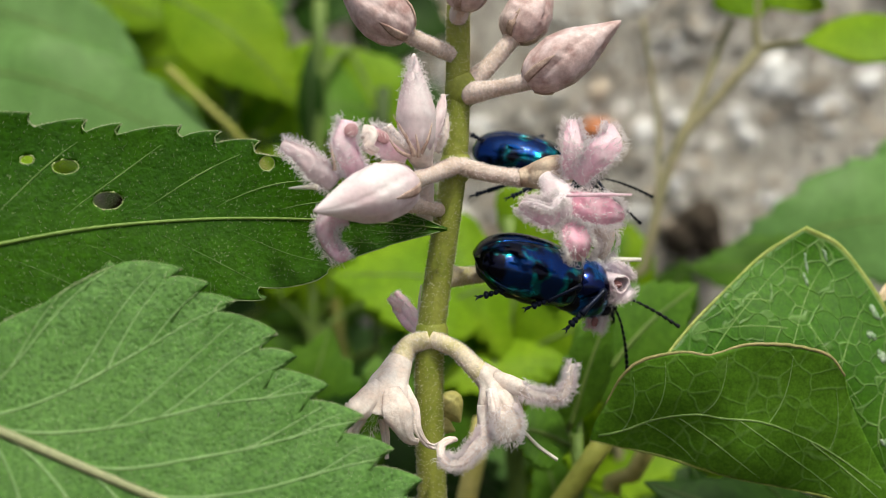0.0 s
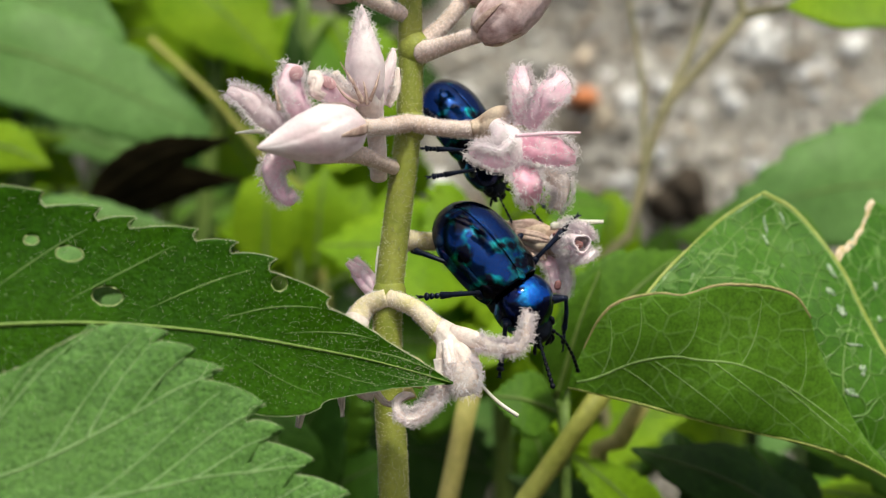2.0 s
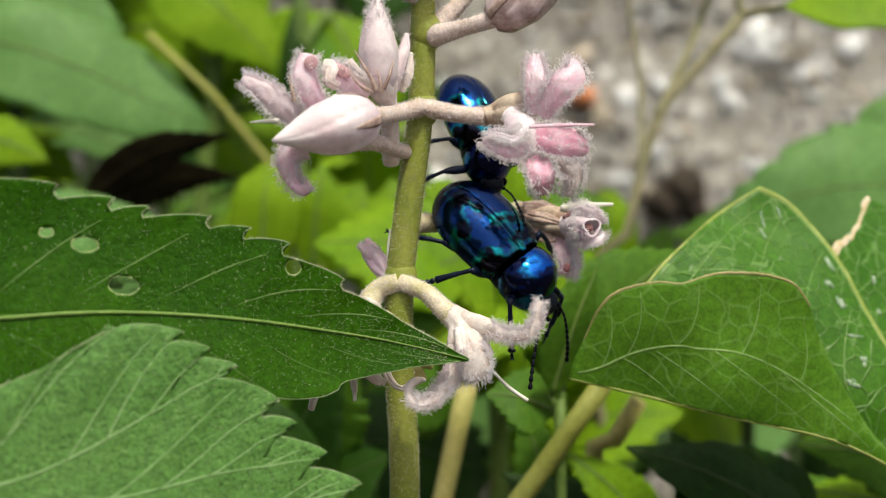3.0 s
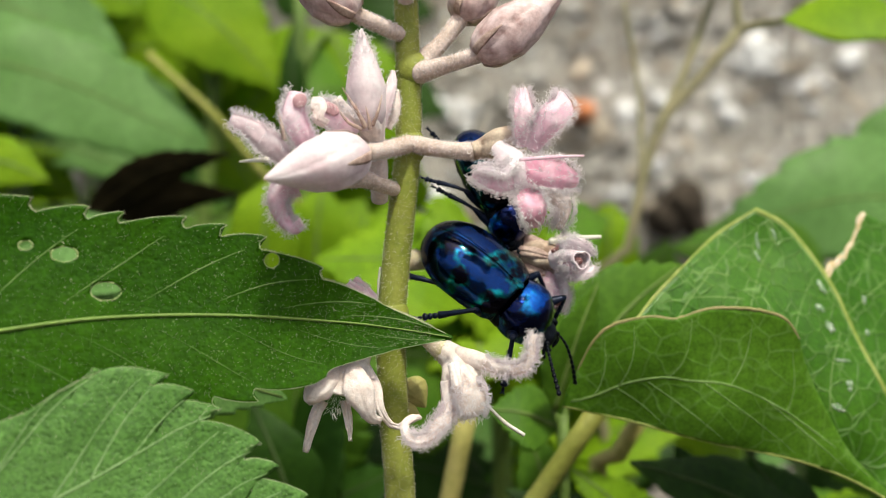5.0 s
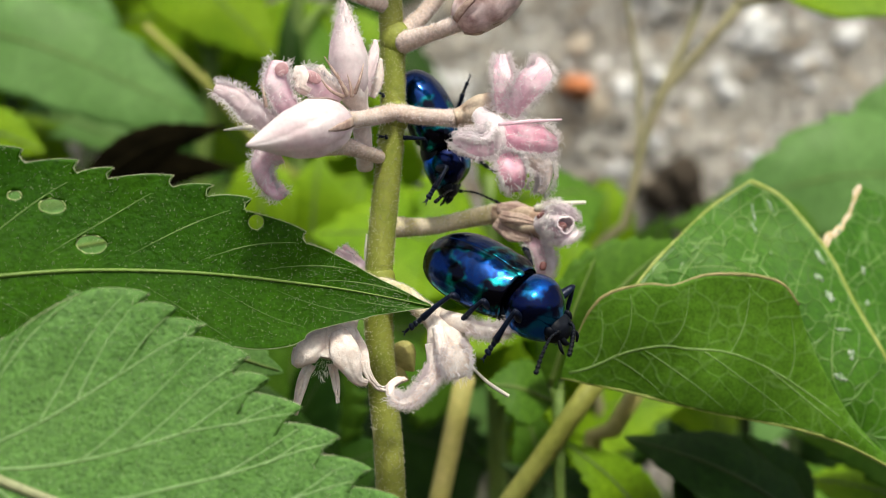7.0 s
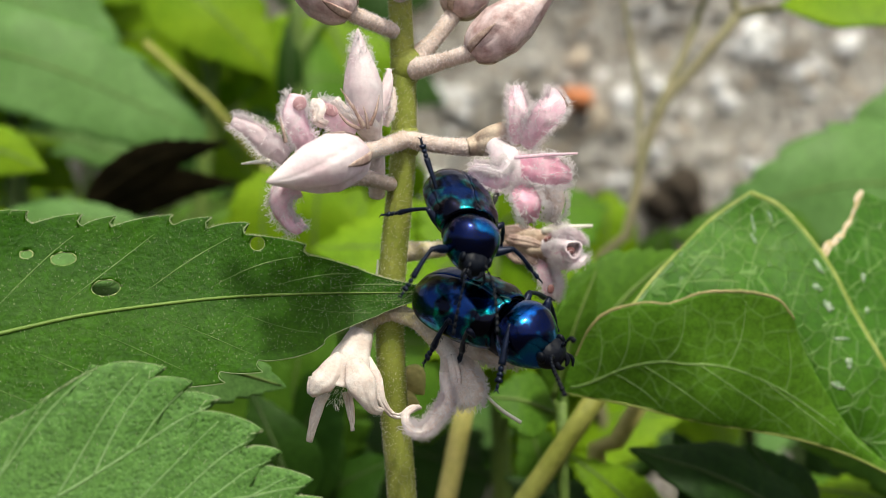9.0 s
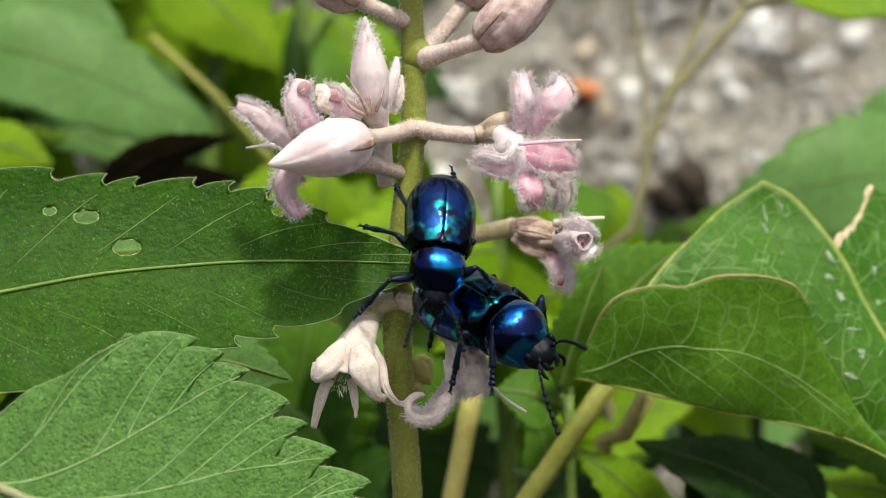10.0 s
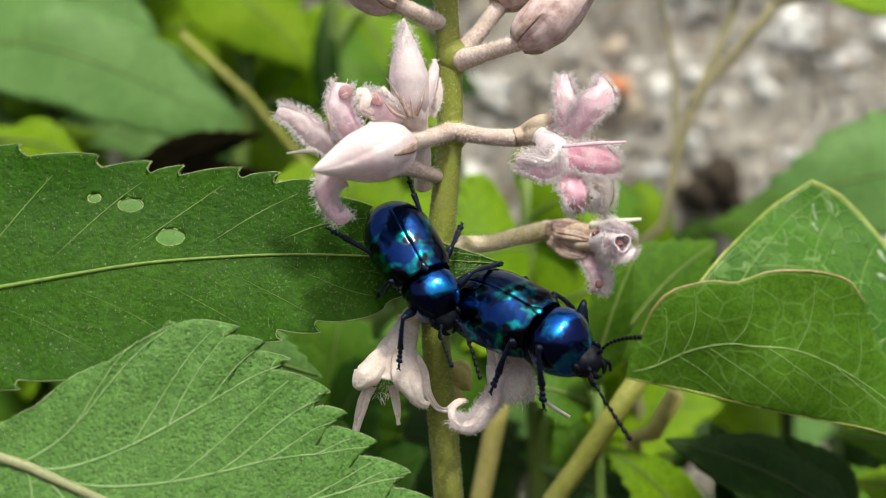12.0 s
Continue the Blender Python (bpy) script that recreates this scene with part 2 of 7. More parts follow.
M_STONES = [plain("stone_grey", (0.25, 0.24, 0.225), (0.47, 0.445, 0.415), 4.0, 0.8, 0.8, 0.6, vary=0.25),
            plain("stone_white", (0.5, 0.49, 0.48), (0.74, 0.74, 0.75), 2.6, 0.7, 0.8, 0.6, vary=0.15, grain=0.6),
            plain("stone_tan", (0.36, 0.3, 0.235), (0.5, 0.425, 0.34), 4.0, 0.8, 0.8, 0.6, vary=0.2)]
M_BRICK = plain("brick_orange", (0.6, 0.2, 0.08), (0.7, 0.27, 0.12), 3.0, 0.8, 0.6, 0.5)


# ---- shape helpers ----
def V(p):
    return Vector(p)


def curve(points, n):
    """n points, evenly spaced, along a smooth line through the given ones."""
    p = [Vector(q) for q in points]
    p = [2 * p[0] - p[1]] + p + [2 * p[-1] - p[-2]]
    fine = []
    for i in range(1, len(p) - 2):
        for k in range(16):
            t = k / 16
            fine.append(0.5 * (2 * p[i] + (p[i + 1] - p[i - 1]) * t + (2 * p[i - 1] - 5 * p[i] + 4 * p[i + 1] - p[i + 2]) * t * t
                               + (3 * p[i] - p[i - 1] - 3 * p[i + 1] + p[i + 2]) * t ** 3))
    fine.append(p[-2])
    run = [0.0]
    for a, b in zip(fine, fine[1:]):
        run.append(run[-1] + (b - a).length)
    out, j = [], 0
    for i in range(n):
        want = run[-1] * i / (n - 1)
        while j < len(run) - 2 and run[j + 1] < want:
            j += 1
        out.append(fine[j].lerp(fine[j + 1], min(1.0, (want - run[j]) / max(1e-9, run[j + 1] - run[j]))))
    return out


def spread(values, n):
    """Values of a list, or of (place, value) pairs, taken at n even steps."""
    if isinstance(values, (int, float)):
        return [values] * n
    if isinstance(values[0], tuple):
        xs, ys = zip(*values)
    else:
        xs, ys = np.linspace(0, 1, len(values)), values
    return [float(v) for v in np.interp(np.linspace(0, 1, n), xs, ys)]


def sweep(bm, line, wide, thick=None, up=(0, -1, 0), n=10, cup=0.0):
    """A closed, rounded body along a line, wide across and thick along up. Returns (line, side, up) for hairs and the like."""
    k = len(line)
    wide, thick = spread(wide, k), spread(wide if thick is None else thick, k)
    rings, frames = [], []
    ref = Vector(up)
    for i, p in enumerate(line):
        tan = (line[min(i + 1, k - 1)] - line[max(i - 1, 0)]).normalized()
        side = tan.cross(ref)
        side = side.normalized() if side.length > 1e-5 else tan.orthogonal().normalized()
        u = side.cross(tan).normalized()
        ref = u
        frames.append((p, side, u, wide[i], thick[i]))
        rings.append([bm.verts.new(p + side * (math.cos(a) * wide[i]) + u * (math.sin(a) * thick[i] + cup * (math.cos(a) ** 2) * wide[i]))
                      for a in (2 * math.pi * j / n for j in range(n))])
    for a, b in zip(rings, rings[1:]):
        for j in range(n):
            bm.faces.new((a[j], a[(j + 1) % n], b[(j + 1) % n], b[j]))
    bm.faces.new(rings[0][::-1])
    bm.faces.new(rings[-1])
    return frames


def ball(bm, c, rx, ry, rz, turn=None, seg=16, rings=10, power=1.0):
    """An ellipsoid, squarer below power 1."""
    m = Matrix.Translation(Vector(c)) @ (turn or Matrix.Identity(4))
    rows = []
    for i in range(rings + 1):
        th = math.pi * i / rings
        rows.append([])
        for j in range(seg):
            ph = 2 * math.pi * j / seg
            q = [math.sin(th) * math.cos(ph), math.sin(th) * math.sin(ph), math.cos(th)]
            q = [math.copysign(abs(v) ** power, v) for v in q]
            if 0 < i < rings:
                rows[-1].append(bm.verts.new(m @ Vector((q[0] * rx, q[1] * ry, q[2] * rz))))
        if i in (0, rings):
            rows[-1] = [bm.verts.new(m @ Vector((0, 0, rz if i == 0 else -rz)))]
    for a, b in zip(rows, rows[1:]):
        for j in range(seg):
            q = [a[j % len(a)], b[j % len(b)], b[(j + 1) % len(b)], a[(j + 1) % len(a)]]
            q = list(dict.fromkeys(q))
            bm.faces.new(q)


def hair(bm, p, way, length, r, bend, steps=5):
    """One fine hair, three-sided, that bends."""
    line, d, q = [], Vector(way).normalized(), Vector(p)
    for i in range(steps + 1):
        line.append(q.copy())
        d = (d + Vector(bend) * ((i / steps) ** 1.3 / steps)).normalized()
        q = q + d * (length / steps)
    side = Vector(way).orthogonal().normalized()
    other = Vector(way).normalized().cross(side)
    last = None
    for i, q in enumerate(line):
        rr = r * (1 - 0.75 * i / steps)
        ring = [bm.verts.new(q + (side * math.cos(a) + other * math.sin(a)) * rr) for a in (0, 2.094, 4.189)]
        if last:
            for j in range(3):
                bm.faces.new((last[j], last[(j + 1) % 3], ring[(j + 1) % 3], ring[j]))
        last = ring


def wool(bm, frames, count, length, r=0.024, curl=0.9, rng=random, front=0.0):
    """Hairs standing from a swept body."""
    for _ in range(count):
        f = rng.uniform(0.05, len(frames) - 1.05)
        i = int(f)
        p, side, u, w, t = frames[i]
        q = frames[i + 1]
        k = f - i
        a = rng.uniform(0, 2 * math.pi)
        n = (side * math.cos(a) * t + u * math.sin(a) * w).normalized()
        pos = p.lerp(q[0], k) + side * math.cos(a) * (w + (q[3] - w) * k) * 0.98 + u * math.sin(a) * (t + (q[4] - t) * k) * 0.98
        way = n + Vector((rng.gauss(0, 0.35), rng.gauss(0, 0.35), rng.gauss(0, 0.35)))
        bend = Vector((rng.gauss(0, curl), rng.gauss(0, curl), rng.gauss(0, curl)))
        hair(bm, pos, way, length * rng.uniform(0.55, 1.25), r, bend)


def part(name, bm, mat, parent=None, label="", thick=0.0, smooth=True, pivot=None):
    """Links a mesh, drawn in millimetres, as one object under a thing or a part."""
    base = Vector(pivot if pivot is not None else (parent.get("pivot", (0, 0, 0)) if parent else (0, 0, 0)))
    for v in bm.verts:
        v.co = (v.co - base) * MM
    bmesh.ops.recalc_face_normals(bm, faces=bm.faces)
    me = bpy.data.meshes.new(name)
    bm.to_mesh(me)
    bm.free()
    if smooth:
        me.polygons.foreach_set("use_smooth", [True] * len(me.polygons))
    me.materials.append(mat)
    ob = new(name, me)
    ob["pivot"] = tuple(base)
    if parent:
        ob.parent = parent
    if label:
        tagged(ob, label)
    if thick:
        mod = ob.modifiers.new("thickness", "SOLIDIFY")
        mod.thickness, mod.offset = thick * MM, 0.0
    return ob


def thing(name, pivot, label, category, group=""):
    ob = new(name)
    ob.empty_display_size = 0.005
    ob["pivot"] = tuple(pivot)
    ob.location = Vector(pivot) * MM
    return tagged(ob, label, category, group)


def tube(name, points, wide, mat, parent, label="", thick=None, n=10, steps=None, up=(0, -1, 0), fuzz=0, fuzz_len=0.3, fuzz_mat=None):
    bm = bmesh.new()
    fr = sweep(bm, curve(points, steps or 6 * len(points)), wide, thick, up, n)
    ob = part(name, bm, mat, parent, label)
    if fuzz:
        hb = bmesh.new()
        near = [f for f in fr if abs(f[0].z) < 24]
        wool(hb, near if len(near) > 3 else fr, fuzz, fuzz_len, 0.018, 0.5)
        tagged(part("fuzz", hb, fuzz_mat or M_FUZZ, ob), kind="stuff")
    return ob


# ---- leaves ----
class Blade:
    """A toothed leaf along its midrib: widths above and below it at even steps, teeth that point to the tip."""

    def __init__(self, mid, above, below, face=(0, -1, 0), teeth=(0, 0), tooth=0.0, cup=0.0, quilt=0.0, nu=120, nv=14, wave=0.15, tips=None, calm=9.0):
        self.nu, self.nv = nu, nv
        self.line = curve(mid, nu + 1)
        self.above, self.below = self.soft(above), self.soft(below)
        self.face, self.teeth, self.tooth, self.cup, self.quilt, self.wave = Vector(face).normalized(), teeth, tooth, cup, quilt, wave
        self.tips, self.calm = tips, calm

    def soft(self, values):
        fine = np.array(spread(values, self.nu + 1))
        k = max(3, self.nu // (2 * len(values)) * 2 + 1)
        pad = np.pad(fine, k // 2, mode="reflect", reflect_type="odd")
        return np.convolve(pad, np.ones(k) / k, "valid")

    def at(self, u, v):
        f = max(0.0, min(self.nu - 1e-6, u * self.nu))
        i = int(f)
        p = self.line[i].lerp(self.line[i + 1], f - i)
        tan = (self.line[min(i + 2, self.nu)] - self.line[max(i - 1, 0)]).normalized()
        side = self.face.cross(tan).normalized()
        table, n = (self.above, self.teeth[0]) if v > 0 else (self.below, self.teeth[1])
        w = float(table[i] + (table[i + 1] - table[i]) * (f - i))
        a = abs(v)
        saw = (u * n + 0.22 * math.sin(u * n * 2.3 + n)) % 1.0 if n else 0.0
        if self.tips and v > 0:
            saw = float(np.interp(u, self.tips, range(len(self.tips)))) % 1.0
        saw = math.sin(saw / 0.84 * math.pi / 2) if saw < 0.84 else (1 - saw) / 0.16
        fade = min(1.0, w / (4 * self.tooth + 1e-6)) * max(0.15, min(1.0, (self.calm - u) / 0.06))
        reach = a * w + self.tooth * fade * (0.75 * saw - 0.5) * a ** 8
        hook = self.tooth * fade * 0.8 * saw ** 3 * a ** 8
        lift = self.cup * w * a * a + self.quilt * math.cos(2 * math.pi * (u * max(n, 6) - a * 0.55)) * a * (1 - a * 0.4) * 2
        lift += self.wave * noise.noise(p * 0.12 + side * (v * w * 0.12)) * 4
        return p + side * math.copysign(reach, v) + tan * hook - self.face * -lift

    def mesh(self, bm, holes=()):
        grid = [[bm.verts.new(self.at(i / self.nu, j / self.nv)) for j in range(-self.nv, self.nv + 1)] for i in range(self.nu + 1)]
        faces = []
        for a, b in zip(grid, grid[1:]):
            for j in range(2 * self.nv):
                faces.append(bm.faces.new((a[j], b[j], b[j + 1], a[j + 1])))
        for cx, cz, rx, rz in holes:
            def far(q):
                return math.hypot((q.x - cx) / rx, (q.z - cz) / rz)
            gone = [f for f in faces if f.is_valid and far(f.calc_center_median()) < 1.0]
            edge = {v for f in gone for v in f.verts}
            bmesh.ops.delete(bm, geom=gone, context="FACES")
            for v in edge:
                if v.is_valid:
                    d = far(v.co)
                    v.co.x, v.co.z = cx + (v.co.x - cx) / d, cz + (v.co.z - cz) / d



def coons(c0, c1, d0, d1, nu, nv, bulge=0.0, wave=0.0):
    """A sheet between four edges: c0 and c1 run the same way, d0 and d1 join their starts and their ends."""
    a, b = curve(c0, nu + 1), curve(c1, nu + 1)
    e, f = curve(d0, nv + 1), curve(d1, nv + 1)

    def at(u, v):
        i, j = u * nu, v * nv
        i0, j0 = min(nu - 1, int(i)), min(nv - 1, int(j))
        A, B = a[i0].lerp(a[i0 + 1], i - i0), b[i0].lerp(b[i0 + 1], i - i0)
        E, Fq = e[j0].lerp(e[j0 + 1], j - j0), f[j0].lerp(f[j0 + 1], j - j0)
        corner = a[0] * (1 - u) * (1 - v) + a[-1] * u * (1 - v) + b[0] * (1 - u) * v + b[-1] * u * v
        p = A * (1 - v) + B * v + E * (1 - u) + Fq * u - corner
        p.y -= bulge * 16 * u * (1 - u) * v * (1 - v)
        p.y += wave * noise.noise(p * 0.16)
        return p
    return at


def sheet(bm, at, nu, nv):
    g = [[bm.verts.new(at(i / nu, j / nv)) for j in range(nv + 1)] for i in range(nu + 1)]
    for a, b in zip(g, g[1:]):
        for j in range(nv):
            bm.faces.new((a[j], b[j], b[j + 1], a[j + 1]))


# ---- setting ----
GROUND = -130.0


def build_setting():
    bm = bmesh.new()
    xs = sorted({round(s * 400 * (i / 22) ** 1.0) for i in range(23) for s in (-1, 1)} | {-60000, -6000, -1200, 1200, 6000, 60000})
    ys = sorted({round(-150 + 460 * i / 26) for i in range(27)} | {-60000, -6000, -900, 900, 6000, 60000})
    g = [[bm.verts.new((x, y, GROUND + 6 * noise.noise(V((x, y, 0)) * 0.03) + 2 * noise.noise(V((x, y, 9)) * 0.12))) for y in ys] for x in xs]
    for a, b in zip(g, g[1:]):
        for j in range(len(ys) - 1):
            bm.faces.new((a[j], b[j], b[j + 1], a[j + 1]))
    tagged(part("ground", bm, M_SOIL), "dark bare soil under the weeds", "ground", kind="structure")
    # rough concrete wall with exposed stones
    bm = bmesh.new()
    nx, nz = 110, 70
    X = np.linspace(-700, 700, nx + 1)
    Z = np.linspace(GROUND - 20, 420, nz + 1)

    def face(x, z):
        return 222 + 4 * noise.noise(V((x, 0, z)) * 0.05) + 2.0 * noise.noise(V((x, 5, z)) * 0.2)
    g = [[bm.verts.new((x, face(x, z), z)) for z in Z] for x in X]
    back = [[bm.verts.new((x, 420, z)) for z in (Z[0], Z[-1])] for x in (X[0], X[-1])]
    for a, b in zip(g, g[1:]):
        for j in range(nz):
            bm.faces.new((a[j], b[j], b[j + 1], a[j + 1]))
    bm.faces.new((back[0][0], back[1][0], back[1][1], back[0][1]))
    bm.faces.new([c[-1] for c in g] + [back[1][1], back[0][1]])
    bm.faces.new(g[0] + [back[0][1], back[0][0]])
    bm.faces.new(g[-1] + [back[1][1], back[1][0]])
    wall = tagged(part("wall_north", bm, M_MORTAR), "rough grey concrete wall with exposed stones", "wall", kind="structure")
    return wall, face


def build_stones(wall, face):
    rng = random.Random(5)
    meshes = []
    for k in range(9):
        bm = bmesh.new()
        bmesh.ops.create_icosphere(bm, subdivisions=2, radius=1.0)
        for v in bm.verts:
            v.co *= 1 + 0.55 * noise.noise(v.co * 1.5 + V((k * 7, 0, 0))) + 0.3 * noise.noise(v.co * 3.5 + V((k * 7, 3, 0)))
            v.co.y *= 0.6
            v.co *= MM
        me = bpy.data.meshes.new("stone")
        bm.to_mesh(me)
        bm.free()
        me.polygons.foreach_set("use_smooth", [True] * len(me.polygons))
        me.materials.append(M_STONES[k % 3])
        meshes.append(me)

    def stone(x, z, r, me, sq=1.0):
        ob = new("stone", me)
        ob.parent = wall
        ob.location = V((x, face(x, z) + 0.1 * r, z)) * MM
        ob.rotation_euler = (0, rng.uniform(0, 6.28), 0)
        ob.scale = (r, r * 0.9, r * sq)
    for x, z, r, k in STONES_WHITE:
        for _ in range(5):
            stone(x + rng.uniform(-0.75, 0.75) * r, z + rng.uniform(-0.6, 0.6) * r, rng.uniform(0.3, 0.62) * r, meshes[k], rng.uniform(0.55, 0.9))
    for _ in range(280):
        stone(rng.uniform(-12, 128), rng.uniform(-30, 74), rng.choice((1.1, 1.5, 1.9, 2.5, 3.4)) * rng.uniform(0.8, 1.2),
              meshes[rng.choice((0, 0, 2, 3, 3, 5, 6, 6, 8, 2, 1, 4))], rng.uniform(0.6, 0.95))
    # finer gravel, too small and too many to pick apart
    seed = bmesh.new()
    bmesh.ops.create_icosphere(seed, subdivisions=1, radius=1.0)
    sv, sf = [v.co.copy() for v in seed.verts], [[v.index for v in f.verts] for f in seed.faces]
    seed.free()
    for mat in M_STONES:
        verts, faces = [], []
        for _ in range(700 if mat is M_STONES[1] else 1900):
            x, z, r = rng.uniform(-60, 145), rng.uniform(-60, 90), rng.uniform(0.5, 1.5)
            c = V((x, face(x, z) - 0.2 * r, z))
            q = V((rng.uniform(0.7, 1.3), rng.uniform(0.6, 1), rng.uniform(0.6, 1.1))) * r
            k = len(verts)
            verts += [(c + V((v.x * q.x, v.y * q.y, v.z * q.z)) * rng.uniform(0.85, 1.1)) * MM for v in sv]
            faces += [[k + i for i in f] for f in sf]
        me = bpy.data.meshes.new("gravel")
        me.from_pydata(verts, [], faces)
        me.materials.append(mat)
        ob = new("gravel", me)
        ob.parent = wall
        tagged(ob, kind="stuff")
    # dark lumps added on the wall face in place of a shaded cavity
    for c, r in (((59.49, 214.00, 16.70), 5.5), ((54.66, 214.00, 12.56), 4.5), ((62.25, 214.00, 11.87), 4.0)):
        bm = bmesh.new()
        bmesh.ops.create_icosphere(bm, subdivisions=3, radius=r)
        for v in bm.verts:
            v.co = v.co * (1 + 0.4 * noise.noise(v.co * 0.35)) + V(c)
        part("cavity_shade", bm, M_SOIL, wall, "dark lump standing in for a shaded cavity in the wall")
    bm = bmesh.new()
    bmesh.ops.create_cube(bm, size=1.0)
    for v in bm.verts:
        v.co = V((v.co.x * 8.0, v.co.y * 5, v.co.z * 4.6))
    bmesh.ops.bevel(bm, geom=bm.edges[:], offset=0.9, segments=2, affect="EDGES")
    for v in bm.verts:
        v.co += V((34.11, 218.00, 39.29)) + V((0.5, 0.2, 0.5)) * noise.noise(v.co * 0.5)
    part("brick_fragment", bm, M_BRICK, wall, "orange brick fragment set in the wall")


STONES_WHITE = [(68.7, 42.4, 6.5, 1), (66.7, 38.1, 4.2, 4), (81.6, 53.9, 7.0, 7), (76.8, 50.8, 4.2, 1), (51.5, 58.4, 5.3, 4), (98.5, 60.9, 6.2, 1), (52.9, 26.2, 3.7, 4), (3.7, 36.7, 6.2, 7), (95.1, 48.7, 4.2, 1), (92.3, 21.2, 3.9, 4), (43.1, 19.8, 3.4, 7), (105.0, 53.6, 4.8, 4), (59.9, 15.6, 3.1, 1)]


# ---- flowering stem ----
def curl_hair(bm, p, way, length, r, turn, rng, steps=7):
    """One fine hair that curls round on itself."""
    d = Vector(way).normalized()
    axis = (d.orthogonal().normalized() + Vector((rng.gauss(0, 0.8), rng.gauss(0, 0.8), rng.gauss(0, 0.8)))).normalized()
    axis = (axis - d * axis.dot(d)).normalized()
    q, last = Vector(p), None
    for i in range(steps + 1):
        side = d.cross(axis).normalized()
        rr = r * (1 - 0.6 * i / steps)
        ring = [bm.verts.new(q + (side * math.cos(a) + axis * math.sin(a)) * rr) for a in (0, 2.094, 4.189)]
        if last:
            for j in range(3):
                bm.faces.new((last[j], last[(j + 1) % 3], ring[(j + 1) % 3], ring[j]))
        last = ring
        q = q + d * (length / steps)
        d = (Matrix.Rotation(turn * (0.3 + 1.4 * i / steps) / steps, 3, axis) @ d).normalized()


def woolly(parent, frames_list, count, length, mat=None, turn=3.6, r=0.02, edge=0.75, seed=4):
    """Curled hairs on swept bodies, most of them along both edges."""
    rng = random.Random(seed)
    bm = bmesh.new()
    for fr in frames_list:
        for _ in range(count):
            f = rng.uniform(0.1, len(fr) - 1.02)
            i = int(f)
            p, side, u, w, t = fr[i]
            q, k = fr[i + 1], f - i
            a = rng.choice((0, math.pi)) + rng.gauss(0, 0.3) if rng.random() < edge else rng.uniform(0, 2 * math.pi)
            n = (side * math.cos(a) * max(t, 0.3) + u * math.sin(a) * w).normalized()
            pos = p.lerp(q[0], k) + side * math.cos(a) * (w + (q[3] - w) * k) * 0.97 + u * math.sin(a) * (t + (q[4] - t) * k) * 0.97
            tan = (q[0] - p).normalized()
            way = n + tan * (0.3 + 0.9 * (f / len(fr)) ** 3) + Vector((rng.gauss(0, 0.3), rng.gauss(0, 0.3), rng.gauss(0, 0.3)))
            curl_hair(bm, pos, way, length * rng.uniform(0.55, 1.3), r, turn * rng.uniform(0.3, 1.2) * rng.choice((-1, 1)), rng)
    tagged(part("wool", bm, mat or M_WOOL, parent, "fine white curly hairs"), kind="stuff")


def bud(parent, base, tip, r, mat, name="bud", sepals=4, belly=0.36, tilt=0.0):
    """A closed bud: five petals wound over one another to a point, thin sepals at the foot."""
    b, t = V(base), V(tip)
    bm = bmesh.new()
    n, k = 50, 30
    ax = (t - b).normalized()
    s = ax.orthogonal().normalized()
    u = ax.cross(s)
    f_at = [0, 0.06, 0.16, belly, 0.55, 0.72, 0.86, 0.95, 1.0]
    w_at = [0.42, 0.68, 0.88, 1.0, 0.86, 0.57, 0.31, 0.15, 0.04]

    def wide(f, a):
        seam = ((5 * a + tilt) / (2 * math.pi) + 0.75 * f) % 1.0
        step = 0.07 * seam - 0.06 * math.exp(-((seam - 0.03) / 0.07) ** 2)
        return r * float(np.interp(f, f_at, w_at)) * (0.95 + step + 0.025 * noise.noise(V((3 * f, math.cos(a) * 1.2, math.sin(a) * 1.2))))
    rows = []
    for i in range(k + 1):
        f = i / k
        rows.append([bm.verts.new(b + (t - b) * f + (s * math.cos(a) + u * math.sin(a)) * wide(f, a)) for a in (2 * math.pi * j / n for j in range(n))])
    for p, q in zip(rows, rows[1:]):
        for j in range(n):
            bm.faces.new((p[j], p[(j + 1) % n], q[(j + 1) % n], q[j]))
    bm.faces.new(rows[0])
    bm.faces.new(rows[-1])
    ob = part(name, bm, mat, parent)
    long = (t - b).length
    for j in range(sepals):
        a = 2 * math.pi * (j + 0.3) / sepals
        d = s * math.cos(a) + u * math.sin(a)
        bm = bmesh.new()
        sweep(bm, [b + ax * (long * f) + d * (wide(f, a) + 0.03) for f in np.linspace(0.0, 0.34, 9)], [0.16 * r, 0.17 * r, 0.12 * r, 0.02 * r], [0.05, 0.05, 0.04, 0.02], d, 6)
        part("sepal", bm, M_SEPAL, ob, "tan narrow sepal")
    return ob


def petal(parent, points, wide, thick, mat, up=(0, -1, 0), cup=0.0, name="petal"):
    bm = bmesh.new()
    fr = sweep(bm, curve(points, 6 * len(points)), wide, thick, up, 12, cup)
    for v in bm.verts:
        v.co += Vector((1, 1, 1)) * 0.09 * noise.noise(v.co * 1.3)
    return part(name, bm, mat, parent), fr


